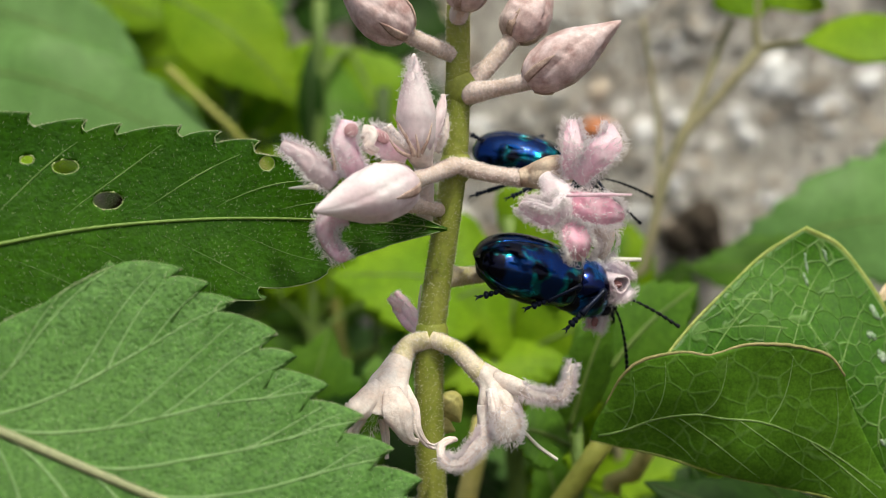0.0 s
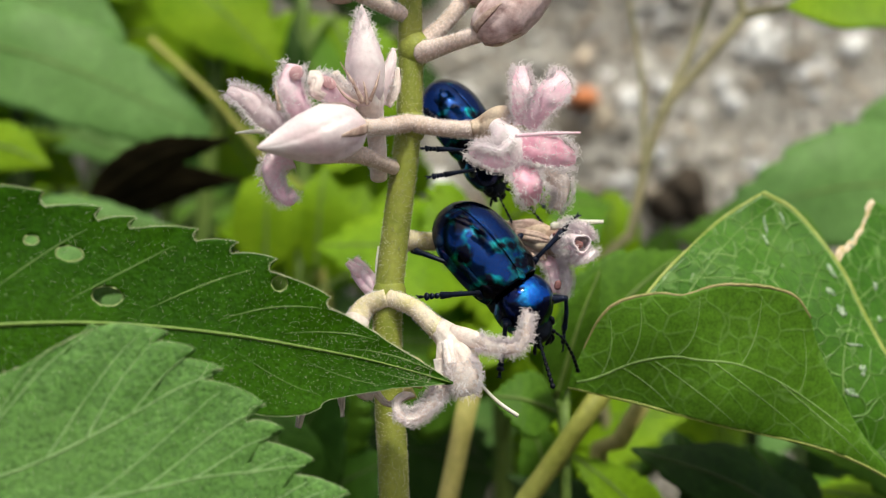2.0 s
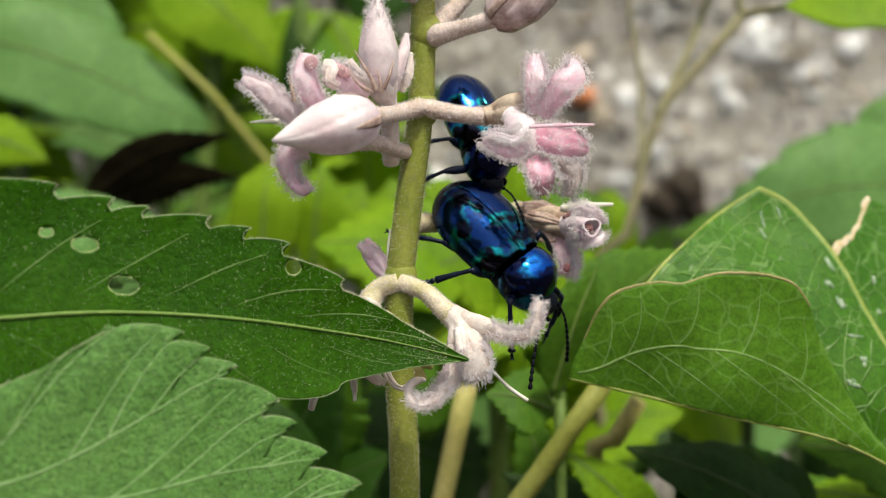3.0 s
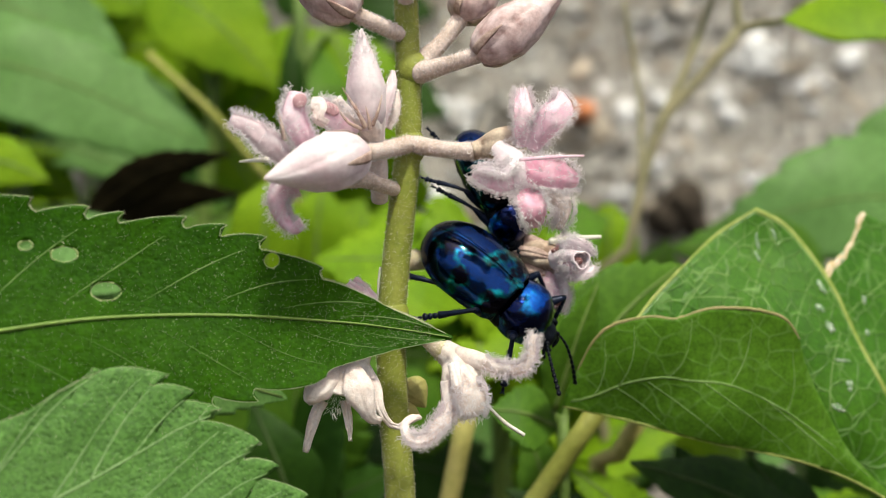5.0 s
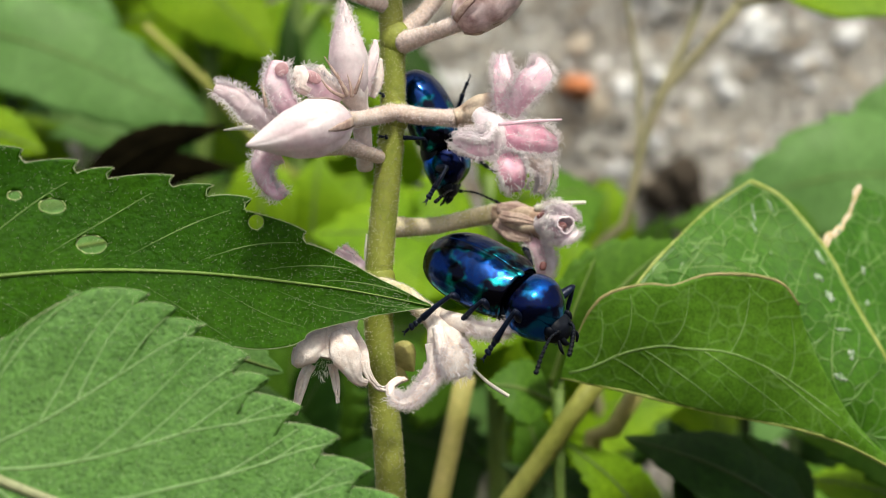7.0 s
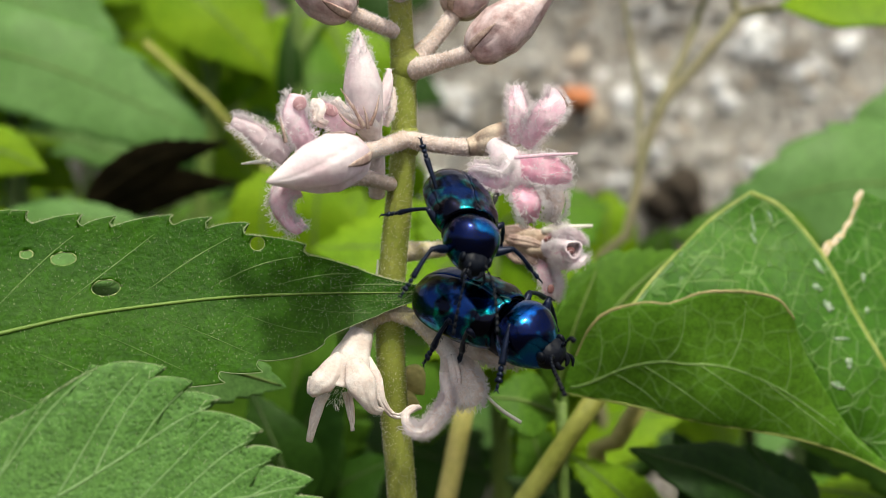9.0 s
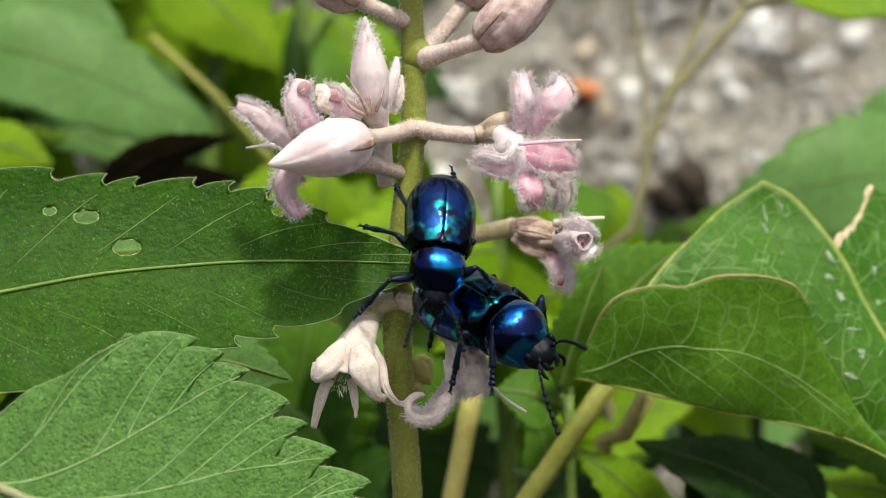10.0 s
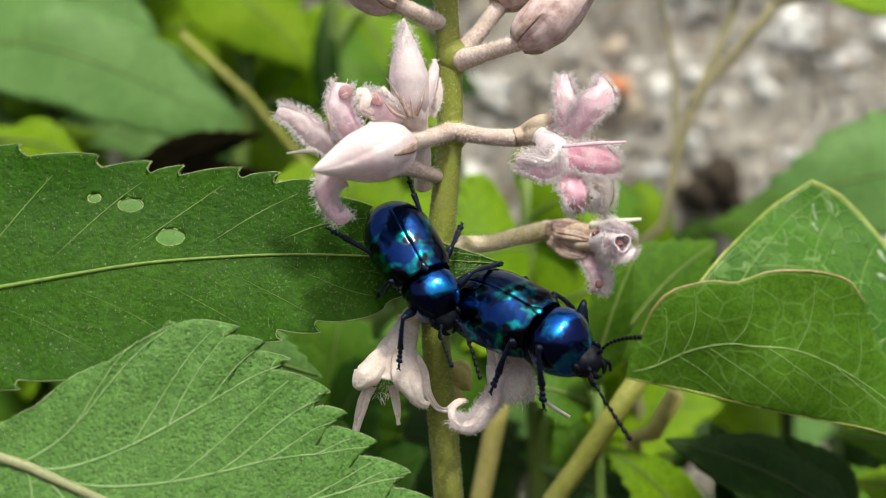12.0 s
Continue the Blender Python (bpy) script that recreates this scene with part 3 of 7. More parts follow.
def strap(parent, points, wide, roll, mat, up=(0, -1, 0), name="petal", n=8, crease=0.03):
    """A flat petal along a line, its edges rolled back and a crease down its middle; returns the frames of its outer face."""
    line = curve(points, 7 * len(points))
    k = len(line)
    wide, roll = spread(wide, k), spread(roll, k)
    bm = bmesh.new()
    ref, rows, frames = Vector(up), [], []
    for i, p in enumerate(line):
        tan = (line[min(i + 1, k - 1)] - line[max(i - 1, 0)]).normalized()
        side = tan.cross(ref).normalized()
        u = side.cross(tan).normalized()
        ref = u
        rad = wide[i] / max(abs(roll[i]), 0.05)
        bend = 1 if roll[i] >= 0 else -1
        wob = 1 + 0.14 * noise.noise(p * 0.9)
        row = []
        for j in range(-n, n + 1):
            a = abs(roll[i]) * j / n
            lift = rad * (math.cos(a) - 1) * bend - crease * math.exp(-(j / n / 0.18) ** 2) + 0.1 * noise.noise(p * 1.4 + side * j * 0.3)
            row.append(bm.verts.new(p + side * (rad * math.sin(a) * wob) + u * lift))
        rows.append(row)
        frames.append((p, side, u, min(wide[i], rad * math.sin(min(abs(roll[i]), 1.57))), 0.16))
    for a, c in zip(rows, rows[1:]):
        for j in range(2 * n):
            bm.faces.new((a[j], a[j + 1], c[j + 1], c[j]))
    return part(name, bm, mat, parent, thick=0.16), frames


def calyx(parent, points, wide, mat, name="flower", folds=0, deep=0.0, twist=0.4, open_end=False):
    """A flower's tube, pleated lengthwise."""
    bm = bmesh.new()
    line = curve(points, 22)
    k = len(line)
    wide = spread(wide, k)
    n = 40
    ref, rows = Vector((0, -1, 0)), []
    for i, p in enumerate(line):
        tan = (line[min(i + 1, k - 1)] - line[max(i - 1, 0)]).normalized()
        side = tan.cross(ref).normalized()
        ref = side.cross(tan).normalized()
        f = i / (k - 1)
        rows.append([bm.verts.new(p + (side * math.cos(a) + ref * math.sin(a)) * wide[i] * (1 + deep * min(1, 2.5 * f) * (abs(math.cos(folds * a / 2 + twist * f)) - 0.6) + 0.07 * noise.noise(p * 1.1 + side * math.cos(a) * 2)))
                     for a in (2 * math.pi * j / n for j in range(n))])
    for a, b in zip(rows, rows[1:]):
        for j in range(n):
            bm.faces.new((a[j], a[(j + 1) % n], b[(j + 1) % n], b[j]))
    bm.faces.new(rows[0])
    if not open_end:
        bm.faces.new(rows[-1])
    return part(name, bm, mat, parent, thick=0.12 if open_end else 0.0)


def build_flower_stem():
    p = thing("flowering_stem", (-2.72, 0.00, 8.61), "hairy green flowering stem with woolly pink flowers and buds", "plant")
    tube("stem", [(-2.45, 3.00, 43.82), (-2.92, 1.00, 29.63), (-3.23, 0.00, 21.26), (-2.97, 0.00, 14.89), (-2.89, 0.00, 8.74), (-3.52, 0.00, 1.74), (-3.99, 0.00, -4.41), (-3.69, 0.00, -10.99), (-3.06, 0.00, -18.71), (-2.69, 2.00, -37.22), (-2.25, 8.00, -85.53), (-2.06, 10.00, -152.85)],
         [(0, 0.5), (0.12, 0.85), (0.25, 1.05), (0.5, 1.15), (1, 1.6)], M_STEM, p, n=16, steps=90, fuzz=7000, fuzz_len=0.17)
    for q, r in (((-2.67, -0.05, 14.29), 1.14), ((-2.80, -0.05, 8.65), 1.12), ((-3.90, -0.05, -3.69), 1.14)):
        bm = bmesh.new()
        ball(bm, q, r * 1.08, r, r * 1.3)
        part("node", bm, M_STEM, p)

    def stalk(points, w, mat=M_PEDICEL, fuzz=900):
        return tube("pedicel", points, w, mat, p, n=14, fuzz=fuzz, fuzz_len=0.17, fuzz_mat=M_WOOL)
    # closed bud beside the upper flower
    stalk([(-2.86, -0.80, 8.75), (-4.55, -4.00, 7.93), (-6.30, -8.00, 7.15)], [0.68, 0.58, 0.66])
    bud(p, (-5.60, -8.00, 7.27), (-11.79, -12.00, 5.12), 2.02, M_BUD)
    # open pink flower: tan tube, pale heart, five arms spread out
    stalk([(-2.61, -0.60, 8.77), (-0.37, -2.00, 8.27), (1.97, -3.00, 8.01)], [0.68, 0.58, 0.66])
    fl = calyx(p, [(1.73, -3.00, 8.01), (2.63, -3.00, 8.26), (3.84, -3.60, 8.53), (5.03, -4.20, 8.48)], [0.62, 0.95, 1.25, 1.2], M_CALYX, folds=5, deep=0.2)
    bm = bmesh.new()
    sweep(bm, curve([(3.39, -4.60, 8.28), (4.24, -5.40, 7.16), (5.10, -5.80, 5.94), (5.84, -5.40, 4.76)], 18), [0.5, 1.0, 1.2, 0.8], [0.4, 0.6, 0.6, 0.4], (0, -1, 0), 14)
    part("flower_heart", bm, M_PETAL_WHITE, fl, "white woolly heart of the flower")
    heart = sweep(bmesh.new(), curve([(3.38, -4.90, 8.25), (4.23, -5.70, 7.14), (5.08, -6.10, 5.92), (5.82, -5.70, 4.75)], 18), [0.5, 1.0, 1.2, 0.8], [0.4, 0.6, 0.6, 0.4], (0, -1, 0), 6)
    frs = []
    for pts, w, roll, m in (([(5.39, -5.00, 8.16), (5.19, -5.60, 9.42), (5.14, -5.80, 10.80), (5.03, -5.00, 12.26)], [0.75, 0.78, 0.8, 0.48], [0.5, 0.6, 0.8, 1.0], M_PETAL),
                            ([(5.47, -5.00, 8.08), (6.28, -6.00, 9.10), (7.20, -6.40, 10.25), (7.97, -5.80, 11.20), (7.83, -4.60, 12.07)], [0.8, 0.9, 1.2, 1.1, 0.5], [0.5, 0.6, 0.8, 1.0, 1.2], M_PETAL),
                            ([(4.93, -6.00, 6.56), (6.45, -7.00, 6.25), (7.92, -6.80, 6.03), (8.95, -5.60, 5.79)], [0.8, 1.12, 1.2, 0.6], [0.5, 0.6, 0.8, 1.1], M_PETAL_HOT),
                            ([(4.69, -6.00, 5.84), (3.55, -6.80, 5.56), (2.45, -6.60, 5.88), (1.75, -5.80, 6.26)], [0.75, 1.0, 0.95, 0.55], [0.9, 1.2, 1.5, 1.6], M_PETAL),
                            ([(4.51, -6.40, 7.08), (3.77, -7.00, 6.25), (2.83, -7.00, 6.41), (2.06, -6.40, 6.53)], [0.3, 0.3, 0.32, 0.25], [0.5, 0.6, 0.7, 0.7], M_PETAL_WHITE),
                            ([(5.25, -6.00, 5.21), (5.58, -7.00, 4.28), (5.98, -7.00, 3.34), (6.14, -5.80, 2.59)], [0.75, 1.05, 1.2, 0.75], [0.6, 0.8, 1.0, 1.2], M_PETAL_HOT),
                            ([(6.75, -4.00, 5.33), (8.10, -3.40, 4.54), (8.30, -3.00, 3.49), (7.88, -2.60, 2.60)], [0.8, 0.85, 0.8, 0.5], [0.8, 1.0, 1.2, 1.2], M_PETAL_PALE)):
        _, fr = strap(fl, pts, w, roll, m)
        frs.append(fr)
    woolly(fl, frs, 560, 0.64, edge=0.62, r=0.027, turn=4.8)
    woolly(fl, [heart], 300, 0.5, edge=0.3, seed=5, r=0.024)
    tube("style", [(4.72, -7.60, 6.99), (6.84, -8.00, 7.15), (9.06, -8.00, 7.27)], [0.12, 0.13, 0.07], M_PETAL, fl, thick=[0.06, 0.06, 0.04])
    # older flower behind the bud
    stalk([(-4.87, -1.00, 4.66), (-4.93, -3.00, 7.03), (-5.20, -4.00, 9.31)], [0.62, 0.66, 0.72], M_PETAL_PALE, 200)
    fl = calyx(p, [(-5.16, -4.00, 8.74), (-5.41, -4.60, 9.53), (-5.63, -5.00, 10.49), (-5.79, -5.00, 11.70)], [0.7, 1.05, 1.05, 0.7], M_PETAL_PALE, folds=5, deep=0.2)
    bud(fl, (-5.55, -5.00, 9.13), (-6.12, -5.40, 16.21), 1.42, M_BUD, "upright_bud", sepals=0, belly=0.42, tilt=2.0)
    frs = []
    for pts, w, roll, m in (([(-4.88, -4.00, 9.55), (-4.46, -4.20, 10.99), (-4.07, -4.00, 12.40), (-3.93, -3.40, 13.63)], [0.45, 0.5, 0.42, 0.12], [0.7, 0.9, 0.9, 0.5], M_BUD),
                            ([(-4.44, -3.00, 9.66), (-3.86, -3.00, 10.89), (-3.71, -2.60, 12.42)], [0.45, 0.5, 0.15], [0.8, 0.9, 0.5], M_PETAL_PALE),
                            ([(-6.20, -6.00, 8.95), (-7.15, -7.00, 9.40), (-8.06, -7.40, 10.06), (-8.96, -7.00, 10.73)], [0.9, 1.0, 1.05, 0.6], [0.6, 0.8, 1.0, 1.2], M_PETAL),
                            ([(-6.19, -6.20, 9.32), (-7.00, -7.00, 10.02), (-7.67, -7.40, 11.00)], [0.5, 0.62, 0.35], [0.8, 0.9, 0.8], M_PETAL_PALE),
                            ([(-10.79, -8.40, 6.92), (-11.93, -9.40, 7.76), (-13.12, -9.60, 8.74), (-14.44, -9.00, 9.41)], [0.8, 1.15, 1.05, 0.62], [1.0, 1.2, 1.5, 1.8], M_BUD),
                            ([(-9.25, -8.00, 7.35), (-9.83, -9.00, 8.49), (-10.25, -9.40, 9.75), (-10.07, -9.00, 11.18)], [0.8, 0.85, 1.0, 0.75], [0.6, 0.8, 1.0, 1.2], M_PETAL),
                            ([(-9.23, -8.20, 10.51), (-8.67, -8.40, 10.41), (-8.82, -8.40, 9.48), (-8.24, -8.00, 9.13)], [0.5, 0.5, 0.5, 0.4], [0.7, 0.8, 0.9, 0.8], M_PETAL_PALE),
                            ([(-10.08, -9.50, 5.16), (-10.91, -9.60, 4.69), (-11.32, -9.40, 3.79), (-10.99, -9.00, 2.88), (-10.27, -9.20, 2.18), (-9.64, -9.40, 2.56)], [1.0, 0.95, 0.85, 0.85, 0.7, 0.4], [0.9, 1.1, 1.2, 1.3, 1.5, 1.5], M_PETAL)):
        _, fr = strap(fl, pts, w, roll, m)
        frs.append(fr)
    woolly(fl, [frs[4], frs[5], frs[2], frs[7]], 420, 0.6, seed=6, r=0.026)
    woolly(fl, frs[:2], 110, 0.3, seed=7)
    top = sweep(bmesh.new(), curve([(-5.78, -5.20, 12.88), (-6.00, -5.40, 14.45), (-6.12, -5.40, 15.89)], 10), [1.0, 0.7, 0.25], None, (0, -1, 0), 6)
    woolly(fl, [top], 260, 0.5, edge=0.3, seed=8, r=0.026)
    for c, rx, rz in (((-9.85, -9.55, 10.50), 0.46, 0.5), ((-7.96, -7.60, 10.27), 0.62, 0.4)):
        bm = bmesh.new()
        ball(bm, c, rx, 0.1, rz, Matrix.Rotation(0.5, 4, "Y"))
        part("throat", bm, M_THROAT_PINK, fl, "dusky rose petal lining")
    for pts in ([(-5.61, -6.60, 9.20), (-6.37, -7.00, 10.42), (-7.27, -7.00, 11.83)], [(-5.91, -6.80, 9.02), (-6.81, -7.40, 9.43), (-7.57, -7.60, 10.35)], [(-5.22, -6.40, 9.30), (-4.82, -6.60, 10.31), (-4.60, -6.20, 11.46)],
                [(-5.67, -6.80, 9.10), (-6.04, -7.20, 9.84), (-6.35, -7.20, 10.71)], [(-10.71, -10.60, 7.80), (-10.83, -10.80, 8.54), (-11.08, -10.60, 9.46)], [(-5.37, -6.60, 9.04), (-5.44, -6.80, 9.73), (-5.69, -6.60, 10.62)]):
        tube("sepal", pts, [0.15, 0.1, 0.03], M_SEPAL, fl, thick=[0.06, 0.05, 0.02], n=6)
    stalk([(-3.80, -0.60, 5.44), (-4.93, -3.00, 5.63), (-6.11, -5.00, 5.83), (-8.47, -8.00, 5.48)], [0.52, 0.56, 0.7, 0.7], fuzz=500)
    tube("style", [(-11.91, -9.00, 6.65), (-12.83, -9.00, 6.61), (-13.83, -9.00, 6.49)], [0.2, 0.14, 0.06], M_STYLE, fl)
    # second flower, below the first
    stalk([(-3.29, 1.80, 0.39), (-0.18, 5.00, 0.58), (2.53, 6.30, 1.18), (5.00, 6.70, 1.68)], [0.85, 0.66, 0.66, 0.8], M_PEDICEL_TAN)
    fl = calyx(p, [(4.63, 6.70, 1.68), (5.93, 6.40, 1.27), (7.48, 5.90, 0.86), (8.95, 5.20, 0.58)], [0.78, 1.15, 1.3, 1.0], M_CALYX, folds=5, deep=0.28)
    for pts, w in (([(4.85, 5.60, 0.94), (6.09, 5.20, 0.04), (7.68, 5.00, -0.49)], [0.4, 0.62, 0.12]), ([(5.03, 5.60, 1.93), (6.55, 5.40, 2.02), (7.97, 5.20, 1.75)], [0.4, 0.6, 0.12]), ([(5.18, 5.00, 1.38), (6.67, 4.60, 1.11), (8.35, 4.40, 0.75)], [0.4, 0.5, 0.1])):
        strap(fl, pts, w, [0.6, 0.7, 0.6], M_SEPAL, name="sepal")
    calyx(fl, [(8.40, 5.00, 0.76), (9.13, 4.20, 0.62), (9.83, 3.20, 0.57), (10.16, 2.20, 0.56)], [0.8, 0.8, 0.78, 0.62], M_PETAL_WHITE, "petal_tube", folds=3, deep=0.3, open_end=True)
    soft = []
    for pts, w, roll in (([(8.84, 4.00, 1.28), (9.63, 3.00, 1.71), (10.46, 2.60, 1.44), (11.05, 3.20, 0.92)], [0.6, 0.62, 0.55, 0.3], [0.9, 1.1, 1.3, 1.4]), ([(8.84, 4.00, 0.22), (9.63, 3.00, -0.39), (10.46, 2.60, -0.31), (11.14, 3.20, 0.22)], [0.6, 0.66, 0.55, 0.3], [0.9, 1.1, 1.3, 1.4]),
                         ([(8.56, 3.80, 0.49), (9.11, 3.00, 0.48), (9.42, 2.60, 0.04), (9.46, 3.00, -0.48)], [0.5, 0.5, 0.45, 0.25], [0.8, 1.0, 1.2, 1.2]), ([(8.58, 5.00, 1.65), (9.17, 4.60, 2.00), (9.99, 4.80, 2.10)], [0.5, 0.5, 0.3], [0.9, 1.1, 1.2])):
        _, fr = strap(fl, pts, w, roll, M_PETAL_WHITE if w[0] > 0.55 else M_PETAL)
        soft.append(fr)
    _, fr = strap(fl, [(7.53, 5.40, -0.22), (8.11, 4.80, -1.11), (8.35, 4.40, -2.00), (8.44, 4.40, -3.15)], [0.75, 0.72, 0.72, 0.6], [1.2, 1.3, 1.5, 1.5], M_PETAL)
    soft.append(fr)
    _, fr = strap(fl, [(8.59, 5.20, -0.49), (8.99, 4.60, -1.38), (9.15, 4.40, -2.35), (8.90, 4.60, -3.34)], [0.5, 0.5, 0.52, 0.35], [1.0, 1.2, 1.4, 1.4], M_PETAL_WHITE)
    soft.append(fr)
    woolly(fl, soft, 380, 0.6, seed=9, edge=0.5, r=0.026, turn=4.0)
    for c, rx, rz, way in (((9.80, 2.50, 0.52), 0.46, 0.3, 0.25), ((8.50, 3.60, -2.55), 0.27, 0.36, 0.2), ((8.41, 4.10, 1.37), 0.42, 0.2, -0.4)):
        bm = bmesh.new()
        ball(bm, c, rx, 0.2, rz, Matrix.Rotation(way, 4, "Y"), power=0.8)
        part("throat", bm, M_THROAT, fl, "dark pink flower throat")
    tube("style", [(7.94, 4.80, 1.96), (9.79, 4.20, 2.26), (11.88, 4.20, 2.39)], [0.26, 0.2, 0.14], M_STYLE, fl, thick=[0.14, 0.1, 0.08])
    # hanging bell at the lower node
    stalk([(-3.96, -0.80, -3.96), (-5.57, -0.60, -4.68), (-6.26, -1.60, -6.05)], [0.72, 0.74, 0.9], M_PEDICEL_TAN)
    fl = calyx(p, [(-6.03, -1.30, -5.57), (-6.49, -1.90, -6.70), (-6.84, -2.70, -7.88), (-7.16, -2.90, -9.34)], [0.82, 1.15, 1.55, 1.75], M_PETAL_CREAM, folds=5, deep=0.2, open_end=True)
    frs = []
    for pts, w, roll, m in (([(-7.24, -4.00, -6.95), (-8.06, -4.80, -8.02), (-8.91, -5.20, -8.87), (-9.63, -4.80, -9.47), (-9.61, -4.60, -8.36)], [0.6, 1.0, 1.1, 0.75, 0.3], [0.8, 1.0, 1.2, 1.5, 1.5], M_PETAL_CREAM),
                            ([(-6.56, -4.40, -7.16), (-6.08, -5.40, -8.45), (-5.52, -5.40, -9.81), (-5.07, -4.90, -10.75), (-4.44, -4.60, -10.94)], [0.6, 1.05, 1.1, 0.6, 0.25], [0.7, 0.7, 0.7, 1.0, 1.3], M_PETAL_CREAM),
                            ([(-8.59, -3.40, -9.62), (-9.07, -3.50, -10.59), (-9.50, -3.30, -12.08), (-9.79, -2.90, -13.29)], [0.42, 0.45, 0.36, 0.16], [0.9, 1.1, 1.1, 0.6], M_PETAL_CREAM),
                            ([(-7.01, -3.70, -9.58), (-6.77, -3.70, -10.89), (-6.61, -3.70, -12.40)], [0.36, 0.24, 0.08], [0.8, 0.8, 0.5], M_PETAL_CREAM),
                            ([(-5.82, -3.20, -7.34), (-4.98, -3.60, -8.78), (-4.56, -3.80, -10.14), (-3.85, -3.40, -11.25), (-3.12, -3.00, -11.47)], [0.55, 0.6, 0.38, 0.22, 0.2], [0.9, 1.0, 1.1, 1.2, 1.2], M_PETAL_PALE)):
        _, fr = strap(fl, pts, w, roll, m, crease=0.05)
        frs.append(fr)
    inner = sweep(bmesh.new(), curve([(-7.28, -3.40, -8.55), (-7.92, -3.60, -9.51), (-8.41, -3.60, -10.17)], 8), [0.7, 0.9, 0.7], [0.3, 0.3, 0.3], (0, -1, 0), 6)
    woolly(fl, [inner], 240, 0.5, turn=1.5, edge=0.2, seed=10)
    woolly(fl, [frs[1]], 50, 0.25, seed=11)
    # woolly flower with curled arms
    stalk([(-3.87, -0.80, -3.96), (-2.00, -1.50, -4.64), (-0.66, -2.00, -5.77), (0.33, -2.20, -6.51)], [0.66, 0.62, 0.7, 0.85], M_PEDICEL_TAN)
    fl = calyx(p, [(-0.25, -2.00, -6.02), (0.66, -2.40, -6.83), (1.15, -2.90, -8.19), (1.40, -3.00, -10.23)], [0.8, 1.2, 1.55, 1.6], M_PETAL_CREAM, folds=7, deep=0.22, twist=0.8)
    frs = []
    for pts, w, roll, m in (([(0.57, -3.20, -6.52), (2.11, -4.00, -6.71), (3.56, -4.50, -7.16), (5.01, -4.60, -7.23), (5.82, -4.60, -6.58), (5.98, -4.50, -5.30), (6.16, -4.30, -4.82)], [0.9, 0.8, 0.66, 0.6, 0.62, 0.52, 0.28], [1.0, 1.2, 1.3, 1.4, 1.5, 1.6, 1.6], M_PETAL_CREAM),
                            ([(0.33, -4.00, -8.09), (0.40, -4.40, -9.92), (-0.32, -4.80, -10.92), (-1.21, -5.00, -11.94), (-2.09, -5.20, -12.15), (-2.73, -5.00, -11.62), (-2.75, -4.60, -10.94), (-2.11, -4.20, -10.59), (-1.71, -3.80, -10.71)], [0.8, 0.8, 0.72, 0.66, 0.62, 0.52, 0.36, 0.26, 0.14], [0.9, 1.1, 1.3, 1.4, 1.4, 1.4, 1.3, 1.2, 1.0], M_PETAL_PALE),
                            ([(-1.79, -4.00, -10.61), (-2.53, -3.80, -10.96), (-3.27, -3.40, -11.42), (-3.93, -3.40, -11.17)], [0.14, 0.2, 0.22, 0.16], [0.6, 0.7, 0.7, 0.6], M_PETAL_PALE),
                            ([(0.89, -4.20, -7.18), (1.77, -4.80, -8.58), (2.10, -4.60, -10.06)], [0.5, 0.62, 0.45], [1.0, 1.2, 1.4], M_PETAL_CREAM),
                            ([(0.49, -4.40, -6.84), (0.80, -5.00, -8.40), (1.13, -4.60, -10.22)], [0.4, 0.45, 0.4], [1.0, 1.2, 1.3], M_PETAL_PALE)):
        _, fr = strap(fl, pts, w, roll, m)
        frs.append(fr)
    bm = bmesh.new()
    ball(bm, (1.78, -4.20, -9.37), 1.15, 0.9, 1.25, power=0.9)
    for v in bm.verts:
        v.co += Vector((1, 1, 1)) * 0.25 * noise.noise(v.co * 1.5)
    part("tuft", bm, M_PETAL_CREAM, fl, "cream woolly tuft of the flower")
    knob = sweep(bmesh.new(), curve([(1.37, -4.60, -8.04), (1.77, -5.00, -9.21), (1.94, -4.60, -10.54)], 8), [0.8, 1.1, 0.7], [0.5, 0.7, 0.5], (0, -1, 0), 6)
    woolly(fl, [frs[0][14:]], 900, 0.6, seed=12, edge=0.5, r=0.027, turn=4.2)
    woolly(fl, [frs[1][10:46]], 900, 0.65, seed=13, edge=0.45, r=0.027, turn=4.2)
    woolly(fl, [knob], 900, 0.52, edge=0.3, seed=14, r=0.025, turn=4.0)
    tube("style", [(3.04, -3.00, -9.99), (4.19, -3.00, -11.06), (5.59, -3.00, -11.96)], [0.1, 0.14, 0.14], M_STYLE, fl)
    # shrivelled flower and thread at the lower node
    fl = calyx(p, [(-4.63, 1.00, -3.82), (-5.75, 2.50, -2.79), (-6.39, 3.00, -2.06)], [0.4, 0.75, 0.7], M_PETAL, folds=5, deep=0.4)
    frs = []
    for pts, w in (([(-5.92, 2.40, -2.48), (-6.67, 2.00, -1.86), (-7.28, 2.00, -1.34)], [0.5, 0.6, 0.2]), ([(-5.87, 3.00, -2.41), (-6.29, 2.80, -1.62), (-6.83, 3.00, -1.01)], [0.4, 0.5, 0.2])):
        _, fr = strap(fl, pts, w, [1.0, 1.3, 1.4], M_PETAL)
        frs.append(fr)
    woolly(fl, frs, 60, 0.35, seed=15)
    tube("style", [(-4.78, 0.50, -3.37), (-4.95, 0.50, -1.66), (-4.86, 0.50, -0.17)], [0.13, 0.11, 0.06], M_STYLE, fl)
    bud(p, (-2.96, 2.50, -8.67), (-1.39, 2.00, -10.53), 1.3, M_STALK, sepals=0)
    bud(p, (-3.46, 1.80, -10.51), (-1.73, 2.00, -11.22), 0.8, M_STALK, sepals=0)
